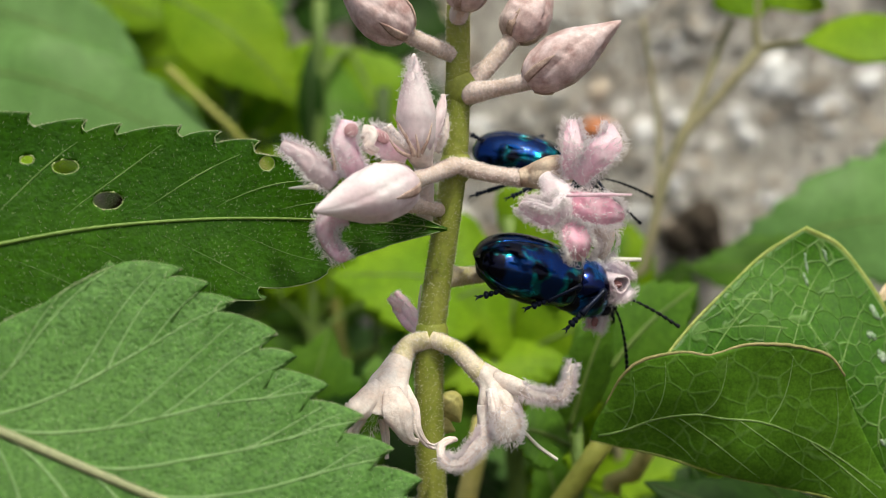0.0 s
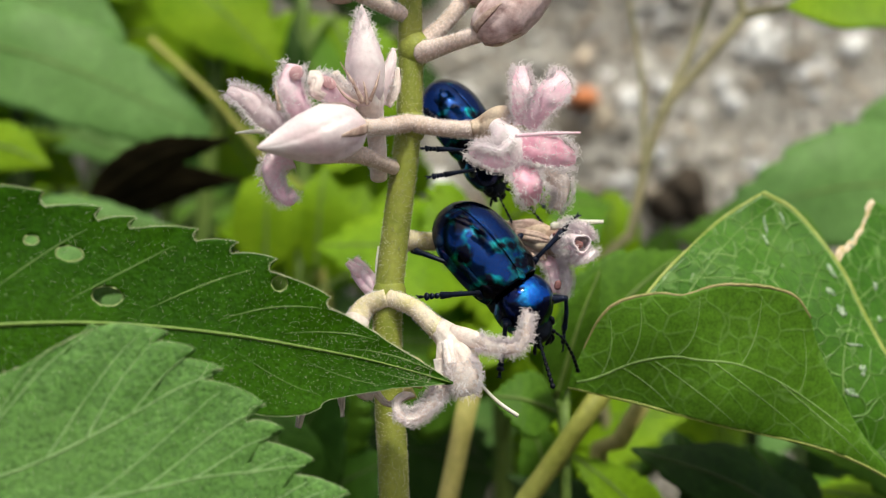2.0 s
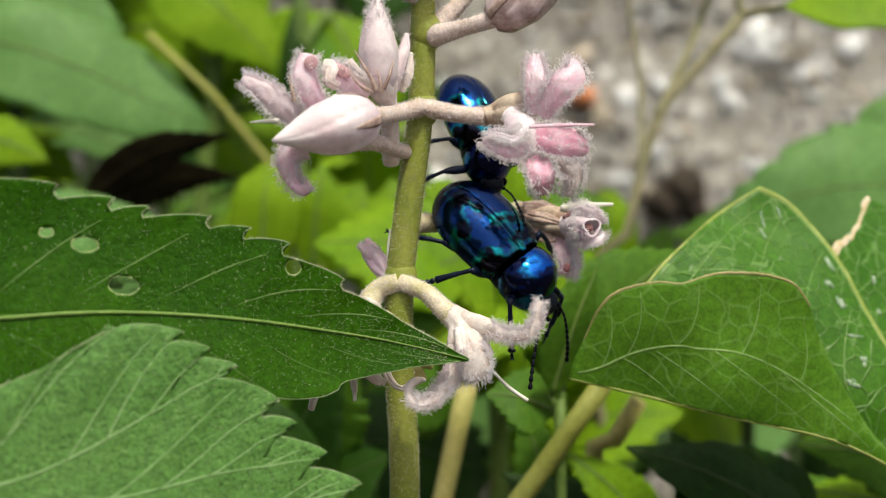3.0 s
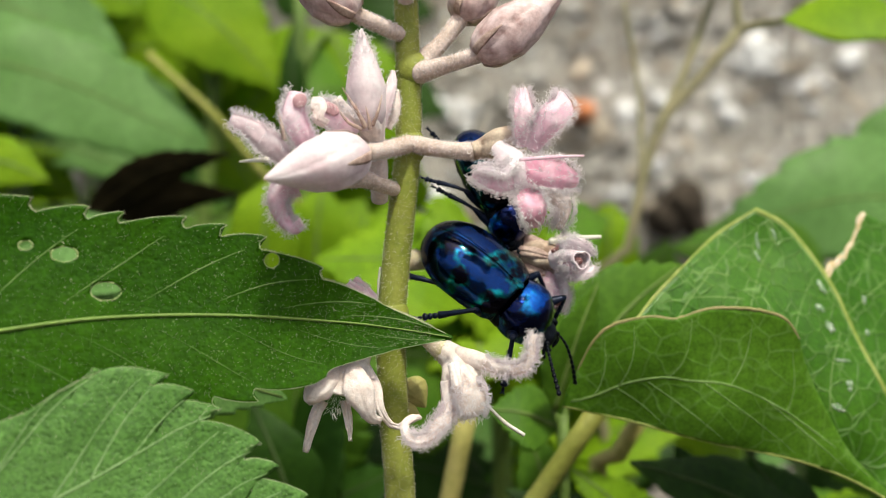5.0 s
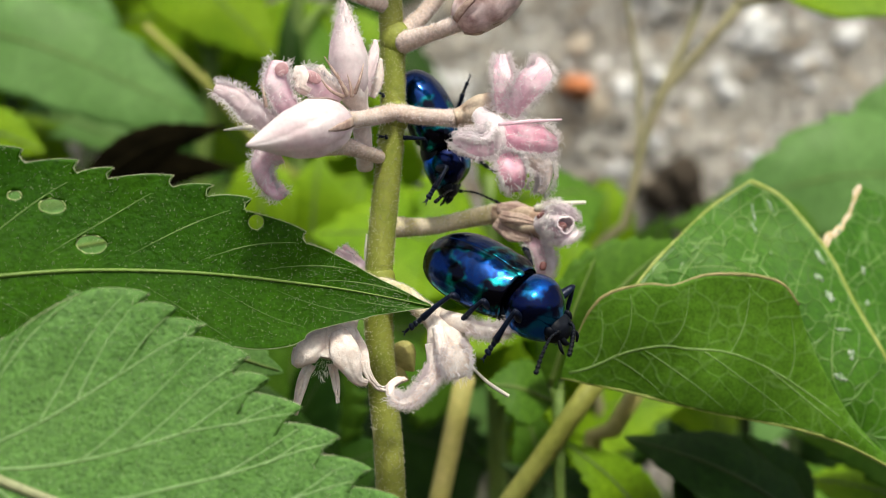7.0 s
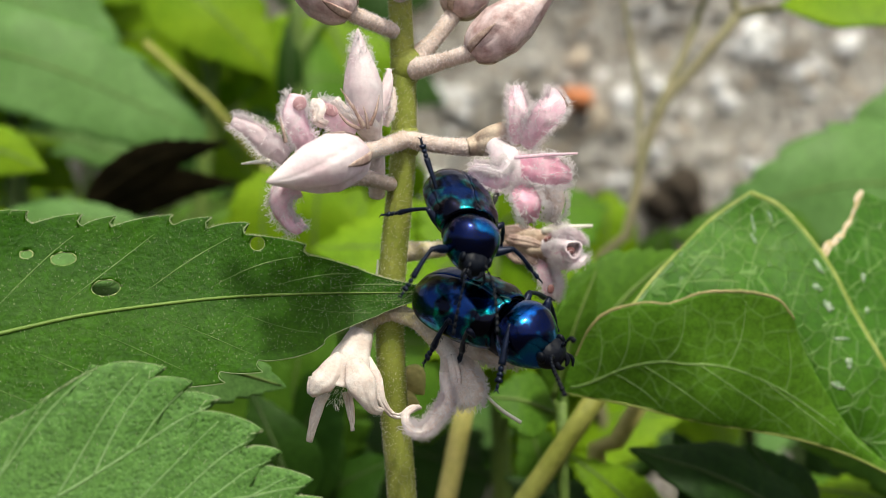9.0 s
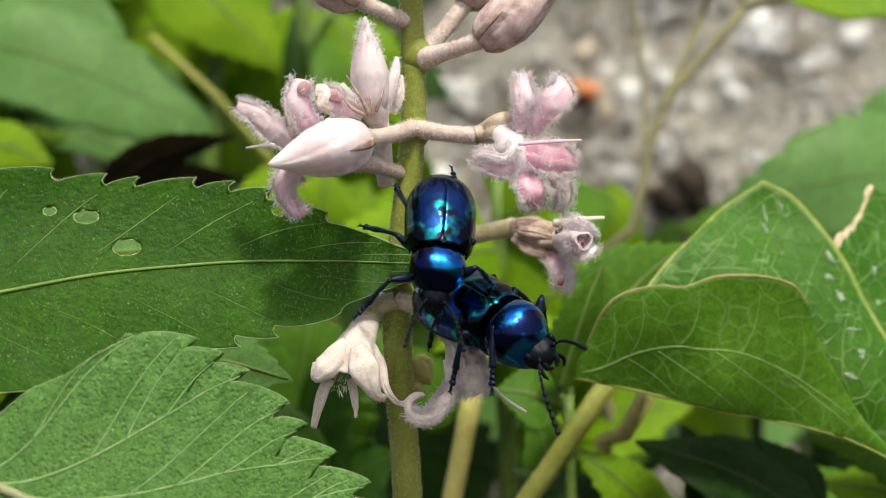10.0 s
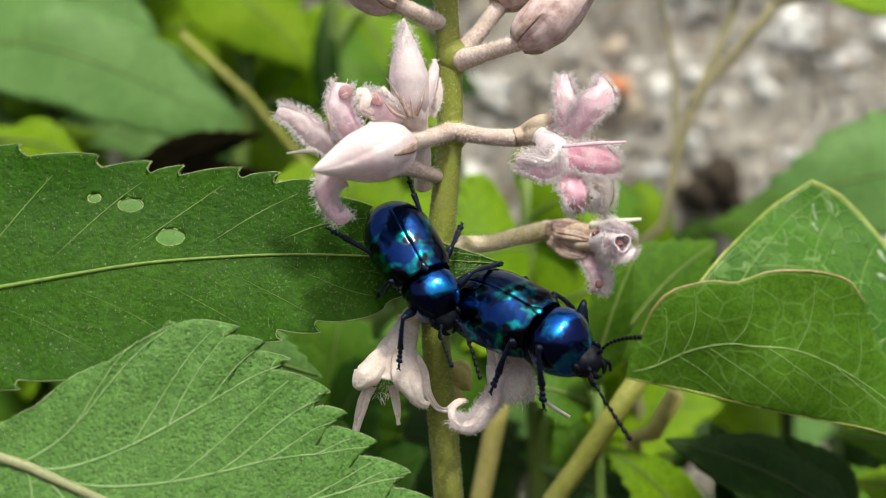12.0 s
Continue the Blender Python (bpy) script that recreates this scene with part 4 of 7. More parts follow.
    # buds above
    stalk([(-2.28, -0.40, 13.99), (0.33, -2.00, 14.50), (2.30, -3.00, 15.00)], [0.85, 0.58, 0.62])
    bud(p, (1.97, -3.00, 14.84), (8.17, -4.00, 19.35), 1.95, M_BUD_DARK)
    stalk([(-2.38, 0.20, 14.59), (-0.60, 0.50, 16.34), (1.03, 1.00, 18.57)], [0.85, 0.6, 0.64])
    bud(p, (0.81, 1.00, 18.31), (3.71, 1.50, 22.89), 1.9, M_BUD_DARK)
    stalk([(-3.34, -0.30, 16.75), (-5.36, -2.00, 17.28), (-7.15, -3.00, 17.92)], 0.58)
    bud(p, (-6.66, -3.00, 17.71), (-11.95, -4.00, 21.38), 2.0, M_BUD_DARK)
    stalk([(-3.20, -0.80, 19.40), (-2.97, -2.50, 20.08)], 0.6)
    bud(p, (-2.97, -2.50, 19.79), (-1.99, -4.00, 24.84), 1.75, M_BUD_DARK)
    stalk([(-3.07, 0.50, 21.37), (-0.61, 2.00, 22.57), (0.69, 2.00, 23.01)], 0.6)
    bud(p, (0.48, 2.00, 22.92), (2.86, 2.00, 27.34), 1.7, M_BUD_DARK)
    return p


# ---- beetles ----
def wing_case(bm, x0, x1, width, height, side, nu=40, nv=22):
    """One wing case: round behind, square-shouldered before, from the suture over the back to the tucked-in rim."""
    rows = []
    for i in range(nu + 1):
        f = i / nu
        w = (1 - max(0.0, 1 - f / 0.5) ** 2.5) ** 0.5 * (0.93 + 0.07 * math.sin(math.pi * min(1, f / 0.9)))
        if f > 0.84:
            w *= 1 - 0.22 * ((f - 0.84) / 0.16) ** 2.2
        h = (1 - max(0.0, 1 - f / 0.6) ** 2.2) ** 0.5 * (1 - 0.16 * max(0, f - 0.7) / 0.3)
        row = []
        for j in range(nv + 1):
            a = math.radians(90 - 122 * (j / nv) ** 1.7)
            c, s = math.cos(a), math.sin(a)
            y = width * w * (max(0.0, c) ** 0.95)
            z = height * h * (s ** 0.9 if s > 0 else 0.75 * s)
            # a shallow groove along the suture, a flange along the rim, and a shoulder bump
            z -= 0.03 * height * math.exp(-(j / nv / 0.05) ** 2) * min(1, 4 * f)
            z += 0.06 * height * math.exp(-((f - 0.86) / 0.07) ** 2 - ((j / nv - 0.62) / 0.1) ** 2)
            y *= 1 + 0.035 * math.exp(-((j / nv - 0.88) / 0.035) ** 2)
            row.append(bm.verts.new((x0 + (x1 - x0) * f, side * max(0.006, y), z)))
        rows.append(row)
    for a, b in zip(rows, rows[1:]):
        for j in range(nv):
            bm.faces.new((a[j], b[j], b[j + 1], a[j + 1]) if side > 0 else (a[j], a[j + 1], b[j + 1], b[j]))


# roots of the legs along the body, and the lengths of thigh, shin and foot, against a beetle 12.4 mm long
LEG_ROOTS = (3.2, 1.1, -1.0)
THIGH, SHIN, FOOT = 2.75, 2.7, 1.75


def build_leg(k, b, x, side):
    """A leg in three parts, drawn straight along +x from its root; it bends at the knee."""
    bm = bmesh.new()
    sweep(bm, curve([(-0.2 * k, 0, 0), (1.2 * k, 0, 0.06 * k), (THIGH * k, 0, 0)], 12), [0.2 * k, 0.4 * k, 0.42 * k, 0.22 * k], [0.2 * k, 0.34 * k, 0.36 * k, 0.2 * k], (0, 0, 1), 12)
    leg = part("leg", bm, M_LEG, b, pivot=(0, 0, 0))
    leg.location = V((x * k, side * 1.25 * k, -1.3 * k)) * MM
    bm = bmesh.new()
    sweep(bm, curve([(-0.1 * k, 0, 0), (1.3 * k, 0, 0.1 * k), (SHIN * k, 0, 0)], 12), [0.17 * k, 0.17 * k, 0.2 * k, 0.29 * k], [0.16 * k, 0.16 * k, 0.18 * k, 0.22 * k], (0, 0, 1), 10)
    rng = random.Random(7)
    for _ in range(70):
        f = rng.uniform(0.35, 1)
        a = rng.uniform(0, 6.28)
        hair(bm, (f * SHIN * k, 0.2 * k * math.cos(a), 0.18 * k * math.sin(a)), (1.2, math.cos(a), math.sin(a)), 0.22 * k, 0.012, (0, 0, 0), 2)
    shin = part("shin", bm, M_LEG, leg)
    bm = bmesh.new()
    at = SHIN
    for long, w in ((0.45, 0.24), (0.38, 0.27), (0.42, 0.33), (0.5, 0.14)):
        sweep(bm, curve([((at + 0.02) * k, 0, 0), ((at + 0.5 * long) * k, 0, 0), ((at + long) * k, 0, -0.02 * k)], 6), [0.4 * w * k, 0.8 * w * k, w * k, 0.7 * w * k], [0.35 * w * k, 0.6 * w * k, 0.6 * w * k, 0.3 * w * k], (0, 0, 1), 8)
        at += long * 0.95
    for s in (1, -1):
        sweep(bm, curve([(at * k, 0, 0), ((at + 0.14) * k, 0.14 * s * k, 0.02 * k), ((at + 0.26) * k, 0.17 * s * k, -0.12 * k)], 5), [0.07 * k, 0.055 * k, 0.02 * k], None, (0, 0, 1), 5)
    foot = part("foot", bm, M_LEG, leg)
    shin.location = foot.location = V((THIGH * k, 0, 0)) * MM
    return leg, shin, foot


def build_beetle(k, name, label):
    """k: its size against a beetle 12.4 mm long that heads along +x with its back along +z."""
    b = thing(name, (0, 0, 0), label, "beetle", "blue leaf beetles")
    for side in (1, -1):
        bm = bmesh.new()
        wing_case(bm, -6.2 * k, 1.75 * k, 2.92 * k, 2.45 * k, side)
        part("wing_case", bm, M_SHELL, b, thick=0.02)
    bm = bmesh.new()
    ball(bm, (-1.8 * k, 0, -0.4 * k), 4.0 * k, 2.55 * k, 1.75 * k, seg=24, rings=40)
    for v in bm.verts:
        v.co.z -= 0.1 * k * math.sin(v.co.x / k * 5.5) * (v.co.z < -0.5 * k)
    part("abdomen", bm, M_BLACK, b, "black ringed belly")
    bm = bmesh.new()
    ball(bm, (2.0 * k, 0, -0.5 * k), 2.2 * k, 2.2 * k, 1.6 * k)
    part("thorax", bm, M_BLACK, b)
    # shield behind the head, with a raised rim
    bm = bmesh.new()
    ball(bm, (3.15 * k, 0, -0.15 * k), 2.2 * k, 2.3 * k, 2.1 * k, None, 40, 28, 0.86)
    for v in bm.verts:
        v.co.y *= 1 - 0.10 * max(0.0, v.co.x / k - 3.3)
        v.co.z -= 0.18 * max(0.0, v.co.x / k - 3.3) ** 2 * k
    part("pronotum", bm, M_SHIELD, b)
    bm = bmesh.new()
    sweep(bm, [V((1.3 * k + 0.2 * k * abs(math.cos(a)), 2.3 * k * math.cos(a), 1.85 * k * math.sin(a) - 0.2 * k)) for a in np.linspace(-0.1, math.pi + 0.1, 24)], 0.12 * k, None, (1, 0, 0), 6)
    part("pronotum_rim", bm, M_BLACK, b)
    bm = bmesh.new()
    ball(bm, (1.35 * k, 0, 2.03 * k), 0.6 * k, 0.42 * k, 0.16 * k)
    for v in bm.verts:
        v.co.y *= max(0.15, (v.co.x / k - 0.6) / 1.1)
    part("scutellum", bm, M_SHELL, b)
    bm = bmesh.new()
    ball(bm, (5.0 * k, 0, -0.95 * k), 1.15 * k, 1.25 * k, 1.05 * k, Matrix.Rotation(0.5, 4, "Y"), 24, 16)
    for v in bm.verts:
        v.co.z -= 0.14 * k * math.exp(-((v.co.x / k - 5.5) ** 2 + (v.co.y / k) ** 2) / 0.08)
    head = part("head", bm, M_BLACK, b)
    for side in (1, -1):
        bm = bmesh.new()
        ball(bm, (5.15 * k, side * 1.15 * k, -0.6 * k), 0.38 * k, 0.25 * k, 0.48 * k)
        part("eye", bm, M_BLACK, head)
        bm = bmesh.new()
        sweep(bm, curve([(5.75 * k, side * 0.45 * k, -1.05 * k), (6.15 * k, side * 0.5 * k, -1.4 * k), (6.3 * k, side * 0.12 * k, -1.65 * k)], 7), [0.26 * k, 0.22 * k, 0.08 * k], None, (0, 0, 1), 8)
        part("mandible", bm, M_BLACK, head)
        bm = bmesh.new()
        sweep(bm, curve([(5.7 * k, side * 0.7 * k, -1.1 * k), (6.2 * k, side * 1.0 * k, -1.6 * k), (6.35 * k, side * 0.8 * k, -2.1 * k)], 7), [0.12 * k, 0.15 * k, 0.08 * k], None, (0, 0, 1), 6)
        part("palp", bm, M_BLACK, head)
    # antennae, of eleven joints each, drawn along +x
    feelers = []
    for side in (1, -1):
        way = curve([(0, 0, 0), (1.6 * k, side * 0.25 * k, 0.3 * k), (3.8 * k, side * 0.2 * k, 0.25 * k), (5.9 * k, 0, 0)], 45)
        bm = bmesh.new()
        for j in range(11):
            w = (0.16 if j == 0 else 0.085 + 0.008 * j) * k
            sweep(bm, way[j * 4: j * 4 + 5], [w * 0.55, w * 0.8, w, w * 1.15, w * 0.6], None, (0, 0, 1), 8)
        a = part("antenna", bm, M_BLACK, b, pivot=(0, 0, 0))
        a.location = V((5.7 * k, side * 0.6 * k, -0.5 * k)) * MM
        feelers.append(a)
    legs = [build_leg(k, b, x, side) for x in LEG_ROOTS for side in (1, -1)]
    return b, legs, feelers


# ---- near leaves ----
def fringe(bm, blade, rng, count):
    """Short hairs along the upper margin and a thin down over the face."""
    for _ in range(count):
        hair(bm, blade.at(rng.uniform(0.05, 0.97), 0.99), V((rng.gauss(0.4, 0.4), rng.gauss(-0.2, 0.4), rng.gauss(0.6, 0.3))), rng.uniform(0.1, 0.26), 0.016, (0, 0, 0), 2)
    for _ in range(2 * count):
        hair(bm, blade.at(rng.uniform(0.05, 0.97), rng.uniform(-0.9, 0.97)) + blade.face * 0.09, V((rng.gauss(0.3, 0.3), -0.5, rng.gauss(0.4, 0.3))), rng.uniform(0.08, 0.2), 0.012, (0, 0, 0), 2)


def pale_margin(blade, parent):
    """The thin pale edge of a leaf."""
    for v in (1.0, -1.0):
        bm = bmesh.new()
        sweep(bm, [blade.at(u, v) for u in np.linspace(0.02, 0.99, blade.nu)], 0.036, 0.095, blade.face, 6)
        part("margin", bm, M_RIM_PALE, parent, "thin pale downy leaf margin")


def build_leaf_l():
    p = thing("toothed_leaf", (-22.64, -7.00, -0.16), "deep green toothed leaf with chewed holes and a pale midrib", "leaf")
    blade = Blade([(-47.43, -16.00, -7.38), (-39.70, -13.00, -5.46), (-29.94, -9.50, -3.21), (-22.96, -7.00, -1.89), (-15.44, -5.00, -1.21), (-7.52, -3.50, -1.06), (-3.45, -3.00, -1.15), (0.66, -3.00, -1.32)],
                  [(0, 0.5), (0.1, 5), (0.2, 8.4), (0.28, 9.6), (0.358, 9.7), (0.453, 8.0), (0.514, 7.15), (0.553, 6.6), (0.625, 6.4), (0.675, 5.85), (0.724, 5.25), (0.803, 3.3), (0.9, 1.5), (1, 0.05)], [0.5, 3.5, 5.5, 6.5, 7.0, 7.2, 7.0, 6.6, 6.0, 5.2, 3.4, 1.6, 0.05],
                  face=(0.05, -1, 0.28), teeth=(13, 12), tooth=1.0, cup=0.05, quilt=0.05, nu=330, nv=46, calm=0.86,
                  tips=(0, 0.1, 0.19, 0.25, 0.379, 0.467, 0.523, 0.559, 0.638, 0.682, 0.732, 0.817, 0.9, 1.0))
    holes = []
    for (x, y, z), rx, rz in (((-22.64, -7.00, -0.16), 0.98, 0.6), ((-25.49, -8.00, 1.98), 0.82, 0.5), ((-27.90, -8.50, 2.36), 0.42, 0.32), ((-12.30, -5.00, 2.69), 0.55, 0.55)):
        holes.append((x, z, rx, rz))
    bm = bmesh.new()
    blade.mesh(bm, holes)
    part("blade", bm, M_LEAF_L, p, thick=0.16)
    bm = bmesh.new()
    sweep(bm, [blade.at(u, 0.0) + blade.face * 0.12 for u in np.linspace(0, 0.995, 60)], [0.28, 0.17, 0.13, 0.11, 0.04], [0.26, 0.16, 0.12, 0.09, 0.04], blade.face, 8)
    part("midrib", bm, M_VEIN_L, p, "pale yellow-green midrib")
    for u in (0.13, 0.235, 0.34, 0.44, 0.54, 0.635, 0.72, 0.8):
        for s in (1, -1):
            bm = bmesh.new()
            g = 1.0 if s > 0 else 0.55
            sweep(bm, [blade.at(u + (0.02 if s < 0 else 0) + 0.17 * f ** 0.9, s * 0.82 * f ** 1.15) + blade.face * 0.085 for f in np.linspace(0.22, 1, 16)], [0.015 * g, 0.05 * g, 0.062 * g, 0.02 * g], [0.012, 0.03, 0.03, 0.012], blade.face, 6)
            part("vein", bm, M_VEIN_SIDE, p)
    pale_margin(blade, p)
    bm = bmesh.new()
    fringe(bm, blade, random.Random(8), 2400)
    tagged(part("fringe", bm, M_FUZZ, p, "short pale marginal hairs"), kind="stuff")
    for x, z, rx, rz in holes:
        bm = bmesh.new()
        ring = []
        u0 = min(np.linspace(0.1, 0.99, 200), key=lambda u: abs(blade.at(u, 0.4).x - x))
        for a in np.linspace(0, 2 * math.pi, 22):
            q = V((x + rx * math.cos(a), 0, z + rz * math.sin(a)))
            best = min((blade.at(u0 + du, v) for du in (-0.015, 0, 0.015) for v in np.linspace(-0.2, 0.98, 40)), key=lambda w: (w.x - q.x) ** 2 + (w.z - q.z) ** 2)
            ring.append(V((q.x, best.y, q.z)))
        sweep(bm, ring, 0.06, None, (0, -1, 0), 6)
        part("chewed_rim", bm, M_RIM, p)
    return p


def build_leaf_b():
    p = thing("toothed_leaf", (-21.13, -14.00, -9.37), "grey-green coarsely toothed leaf with downy surface", "leaf")
    blade = Blade([(-39.81, -15.00, -11.94), (-30.70, -15.00, -14.69), (-27.30, -15.00, -16.12), (-17.51, -14.00, -20.77), (-6.82, -12.00, -25.54), (3.69, -9.00, -28.77)],
                  [(0, 0.3), (0.1, 1.3), (0.18, 2.1), (0.235, 7.4), (0.29, 12.6), (0.368, 13.65), (0.411, 13.15), (0.455, 12.95), (0.529, 12.15), (0.564, 10.95), (0.621, 10.15), (0.689, 9.15), (0.78, 7), (0.88, 4.5), (1, 0.05)],
                  [0.3, 1.2, 1.6, 2.0, 4.6, 8.5, 10, 11, 11, 10.5, 10, 9.4, 8.5, 7, 5, 3, 0.05],
                  face=(0.0, -1, 0.3), teeth=(14, 14), tooth=1.6, cup=-0.03, quilt=0.06, nu=300, nv=34,
                  tips=(0, 0.2, 0.307, 0.38, 0.417, 0.462, 0.542, 0.568, 0.631, 0.7, 0.76, 0.82, 0.88, 0.94, 1.0))
    bm = bmesh.new()
    blade.mesh(bm)
    part("blade", bm, M_LEAF_B, p, thick=0.2)
    bm = bmesh.new()
    sweep(bm, [blade.at(u, 0.0) + blade.face * 0.16 for u in np.linspace(0, 0.99, 40)], [0.42, 0.3, 0.22, 0.08], [0.34, 0.25, 0.18, 0.08], blade.face, 8)
    part("midrib", bm, M_VEIN_BROWN, p, "brownish midrib")
    tube("leaf_stalk", [(-39.63, -15.00, -11.97), (-46.46, -14.00, -10.82), (-61.56, -8.00, -17.84)], 0.6, M_VEIN_BROWN, p)
    mains = ((0.2, 0.29), (0.21, 0.455), (0.25, 0.621), (0.38, 0.689), (0.48, 0.76), (0.58, 0.83))

    def way(k, f):
        u, end = mains[k]
        return u + (end - u) * f ** 0.75, 0.96 * f ** 1.3

    def vein(line, r):
        bm = bmesh.new()
        sweep(bm, [blade.at(u, v) + blade.face * 0.105 for u, v in line], [r, 0.8 * r, 0.45 * r], [0.05, 0.04, 0.025], blade.face, 6)
        part("vein", bm, M_VEIN_B, p)
    for k in range(len(mains)):
        for s in (1, -1):
            vein([(u, s * v) for u, v in (way(k, f) for f in np.linspace(0, 1, 20))], 0.1)
    for k, f0, end in ((1, 0.4, 0.35), (1, 0.55, 0.368), (1, 0.72, 0.411), (2, 0.3, 0.49), (2, 0.45, 0.529), (2, 0.62, 0.564), (2, 0.8, 0.6), (3, 0.5, 0.65), (3, 0.72, 0.67), (4, 0.6, 0.73), (0, 0.5, 0.262)):
        u0, v0 = way(k, f0)
        vein([(u0 + (end - u0) * f, v0 + (0.95 - v0) * f ** 1.25) for f in np.linspace(0, 1, 14)], 0.07)
    pale_margin(blade, p)
    bm = bmesh.new()
    rng = random.Random(3)
    fringe(bm, blade, rng, 1800)
    tagged(part("fringe", bm, M_FUZZ, p, "short pale marginal hairs"), kind="stuff")
    return p


def build_leaf_r():
    p = thing("vine_leaf", (23.74, 8.00, -5.47), "folded vine leaf with netted veins and pale insect mines", "leaf")
    front = coons([(10.35, 7.50, -10.39), (15.38, 7.50, -11.49), (23.62, 7.50, -13.37), (32.02, 8.00, -15.23), (39.57, 8.50, -18.91)],
                  [(11.44, 7.00, -7.47), (12.53, 6.60, -4.95), (13.95, 6.40, -3.58), (16.96, 6.00, -2.84), (18.73, 5.80, -2.97), (21.25, 6.00, -2.17), (23.50, 6.00, -2.03), (25.81, 6.20, -2.21), (27.86, 6.60, -2.90), (29.20, 7.00, -4.51)],
                  [(10.35, 7.50, -10.39), (10.68, 7.20, -8.90), (11.44, 7.00, -7.47)],
                  [(39.57, 8.50, -18.91), (34.49, 8.50, -14.29), (31.79, 8.00, -10.31), (30.01, 7.40, -6.82), (29.20, 7.00, -4.51)], 48, 30, 0.6, 0.8)
    back = coons([(15.92, 8.00, -3.63), (24.09, 9.50, -6.02), (31.38, 10.50, -11.26), (41.28, 10.50, -20.69)],
                 [(27.32, 15.00, 5.55), (30.51, 15.00, 3.88), (33.79, 14.00, -0.54), (36.71, 13.00, -6.46), (42.82, 12.00, -17.16)],
                 [(15.92, 8.00, -3.63), (18.81, 10.00, -0.66), (23.06, 13.00, 2.80), (27.32, 15.00, 5.55)],
                 [(41.28, 10.50, -20.69), (42.04, 11.00, -18.89), (42.82, 12.00, -17.16)], 48, 30, 0.8, 0.9)
    far = coons([(33.46, 14.20, 0.05), (36.78, 13.20, -6.48), (42.90, 12.20, -17.19)],
                [(38.24, 19.00, 5.40), (46.03, 20.00, 1.08), (51.28, 18.00, -10.04)],
                [(33.46, 14.20, 0.05), (36.32, 17.00, 2.30), (38.24, 19.00, 5.40)],
                [(42.90, 12.20, -17.19), (46.97, 15.00, -13.71), (51.28, 18.00, -10.04)], 36, 24, 0.3, 0.9)
    for name, at in (("front_lobe", front), ("back_lobe", back), ("far_half", far)):
        bm = bmesh.new()
        sheet(bm, at, 60, 40)
        part(name, bm, M_LEAF_R_UNDER if name == "front_lobe" else M_LEAF_R, p, thick=0.2)

    def vein(at, places, r, mat=M_VEIN_R, name="vein"):
        us, vs = zip(*places)
        s = np.linspace(0, 1, len(places))
        deg = min(2, len(places) - 1) if len(places) < 5 else 4
        fu, fv = np.polyfit(s, us, deg), np.polyfit(s, vs, deg)
        q = [at(min(1, max(0, float(np.polyval(fu, f)))), min(1, max(0, float(np.polyval(fv, f))))) + V((0, -0.1, 0)) for f in np.linspace(0, 1, 26)]
        bm = bmesh.new()
        sweep(bm, q, [r * 0.65, r * 0.5, r * 0.2], [0.04, 0.035, 0.025], (0, -1, 0), 6)
        part(name, bm, mat, p)
    vein(front, [(0.02, 0.15), (0.2, 0.42), (0.4, 0.55), (0.6, 0.52), (0.8, 0.38), (0.98, 0.2)], 0.17)
    for u, v, u2, v2 in ((0.2, 0.42, 0.3, 0.95), (0.38, 0.55, 0.52, 0.97), (0.58, 0.52, 0.75, 0.95), (0.75, 0.42, 0.9, 0.85), (0.3, 0.48, 0.45, 0.06), (0.5, 0.54, 0.66, 0.06), (0.7, 0.45, 0.84, 0.05), (0.1, 0.3, 0.18, 0.9), (0.18, 0.4, 0.28, 0.05)):
        vein(front, [(u, v), ((u + u2) / 2 + 0.02, (v + v2) / 2), (u2, v2)], 0.07)
    vein(back, [(0.0, 0.985), (0.3, 0.985), (0.6, 0.985), (1, 0.985)], 0.22)
    for u, v, u2, v2 in ((0.1, 0.05, 0.06, 0.95), (0.3, 0.1, 0.12, 0.95), (0.45, 0.15, 0.28, 0.95), (0.6, 0.2, 0.45, 0.95), (0.12, 0.5, 0.02, 0.4), (0.2, 0.4, 0.02, 0.15), (0.24, 0.5, 0.5, 0.35)):
        vein(back, [(u, v), ((u + u2) / 2 - 0.01, (v + v2) / 2), (u2, v2)], 0.1)
    for u, v, u2, v2 in ((0.2, 0.02, 0.3, 0.9), (0.45, 0.02, 0.55, 0.9), (0.7, 0.02, 0.8, 0.9)):
        vein(far, [(u, v), ((u + u2) / 2 - 0.02, (v + v2) / 2), (u2, v2)], 0.1)
    def seen(q):
        return V((q.x / (q.y + 95), 0, q.z / (q.y + 95)))

    def mine(at, q, wide, tall, lean, seed):
        """A thin pale blotch on the leaf face, with an uneven rim."""
        rng = random.Random(seed)
        q = V(q)
        best = min(((seen(at(u, v)) - seen(q)).length, u, v) for u in np.linspace(0, 1, 50) for v in np.linspace(0, 1, 50))
        c = at(best[1], best[2])
        ex, ez = (at(min(1, best[1] + 0.02), best[2]) - at(max(0, best[1] - 0.02), best[2])).normalized(), (at(best[1], min(1, best[2] + 0.02)) - at(best[1], max(0, best[2] - 0.02))).normalized()
        n = ex.cross(ez).normalized()
        n = n if n.y < 0 else -n
        px = V((1, 0, 0)) - n * n.x
        pz = n.cross(px.normalized())
        pz = pz if pz.z > 0 else -pz
        bm = bmesh.new()
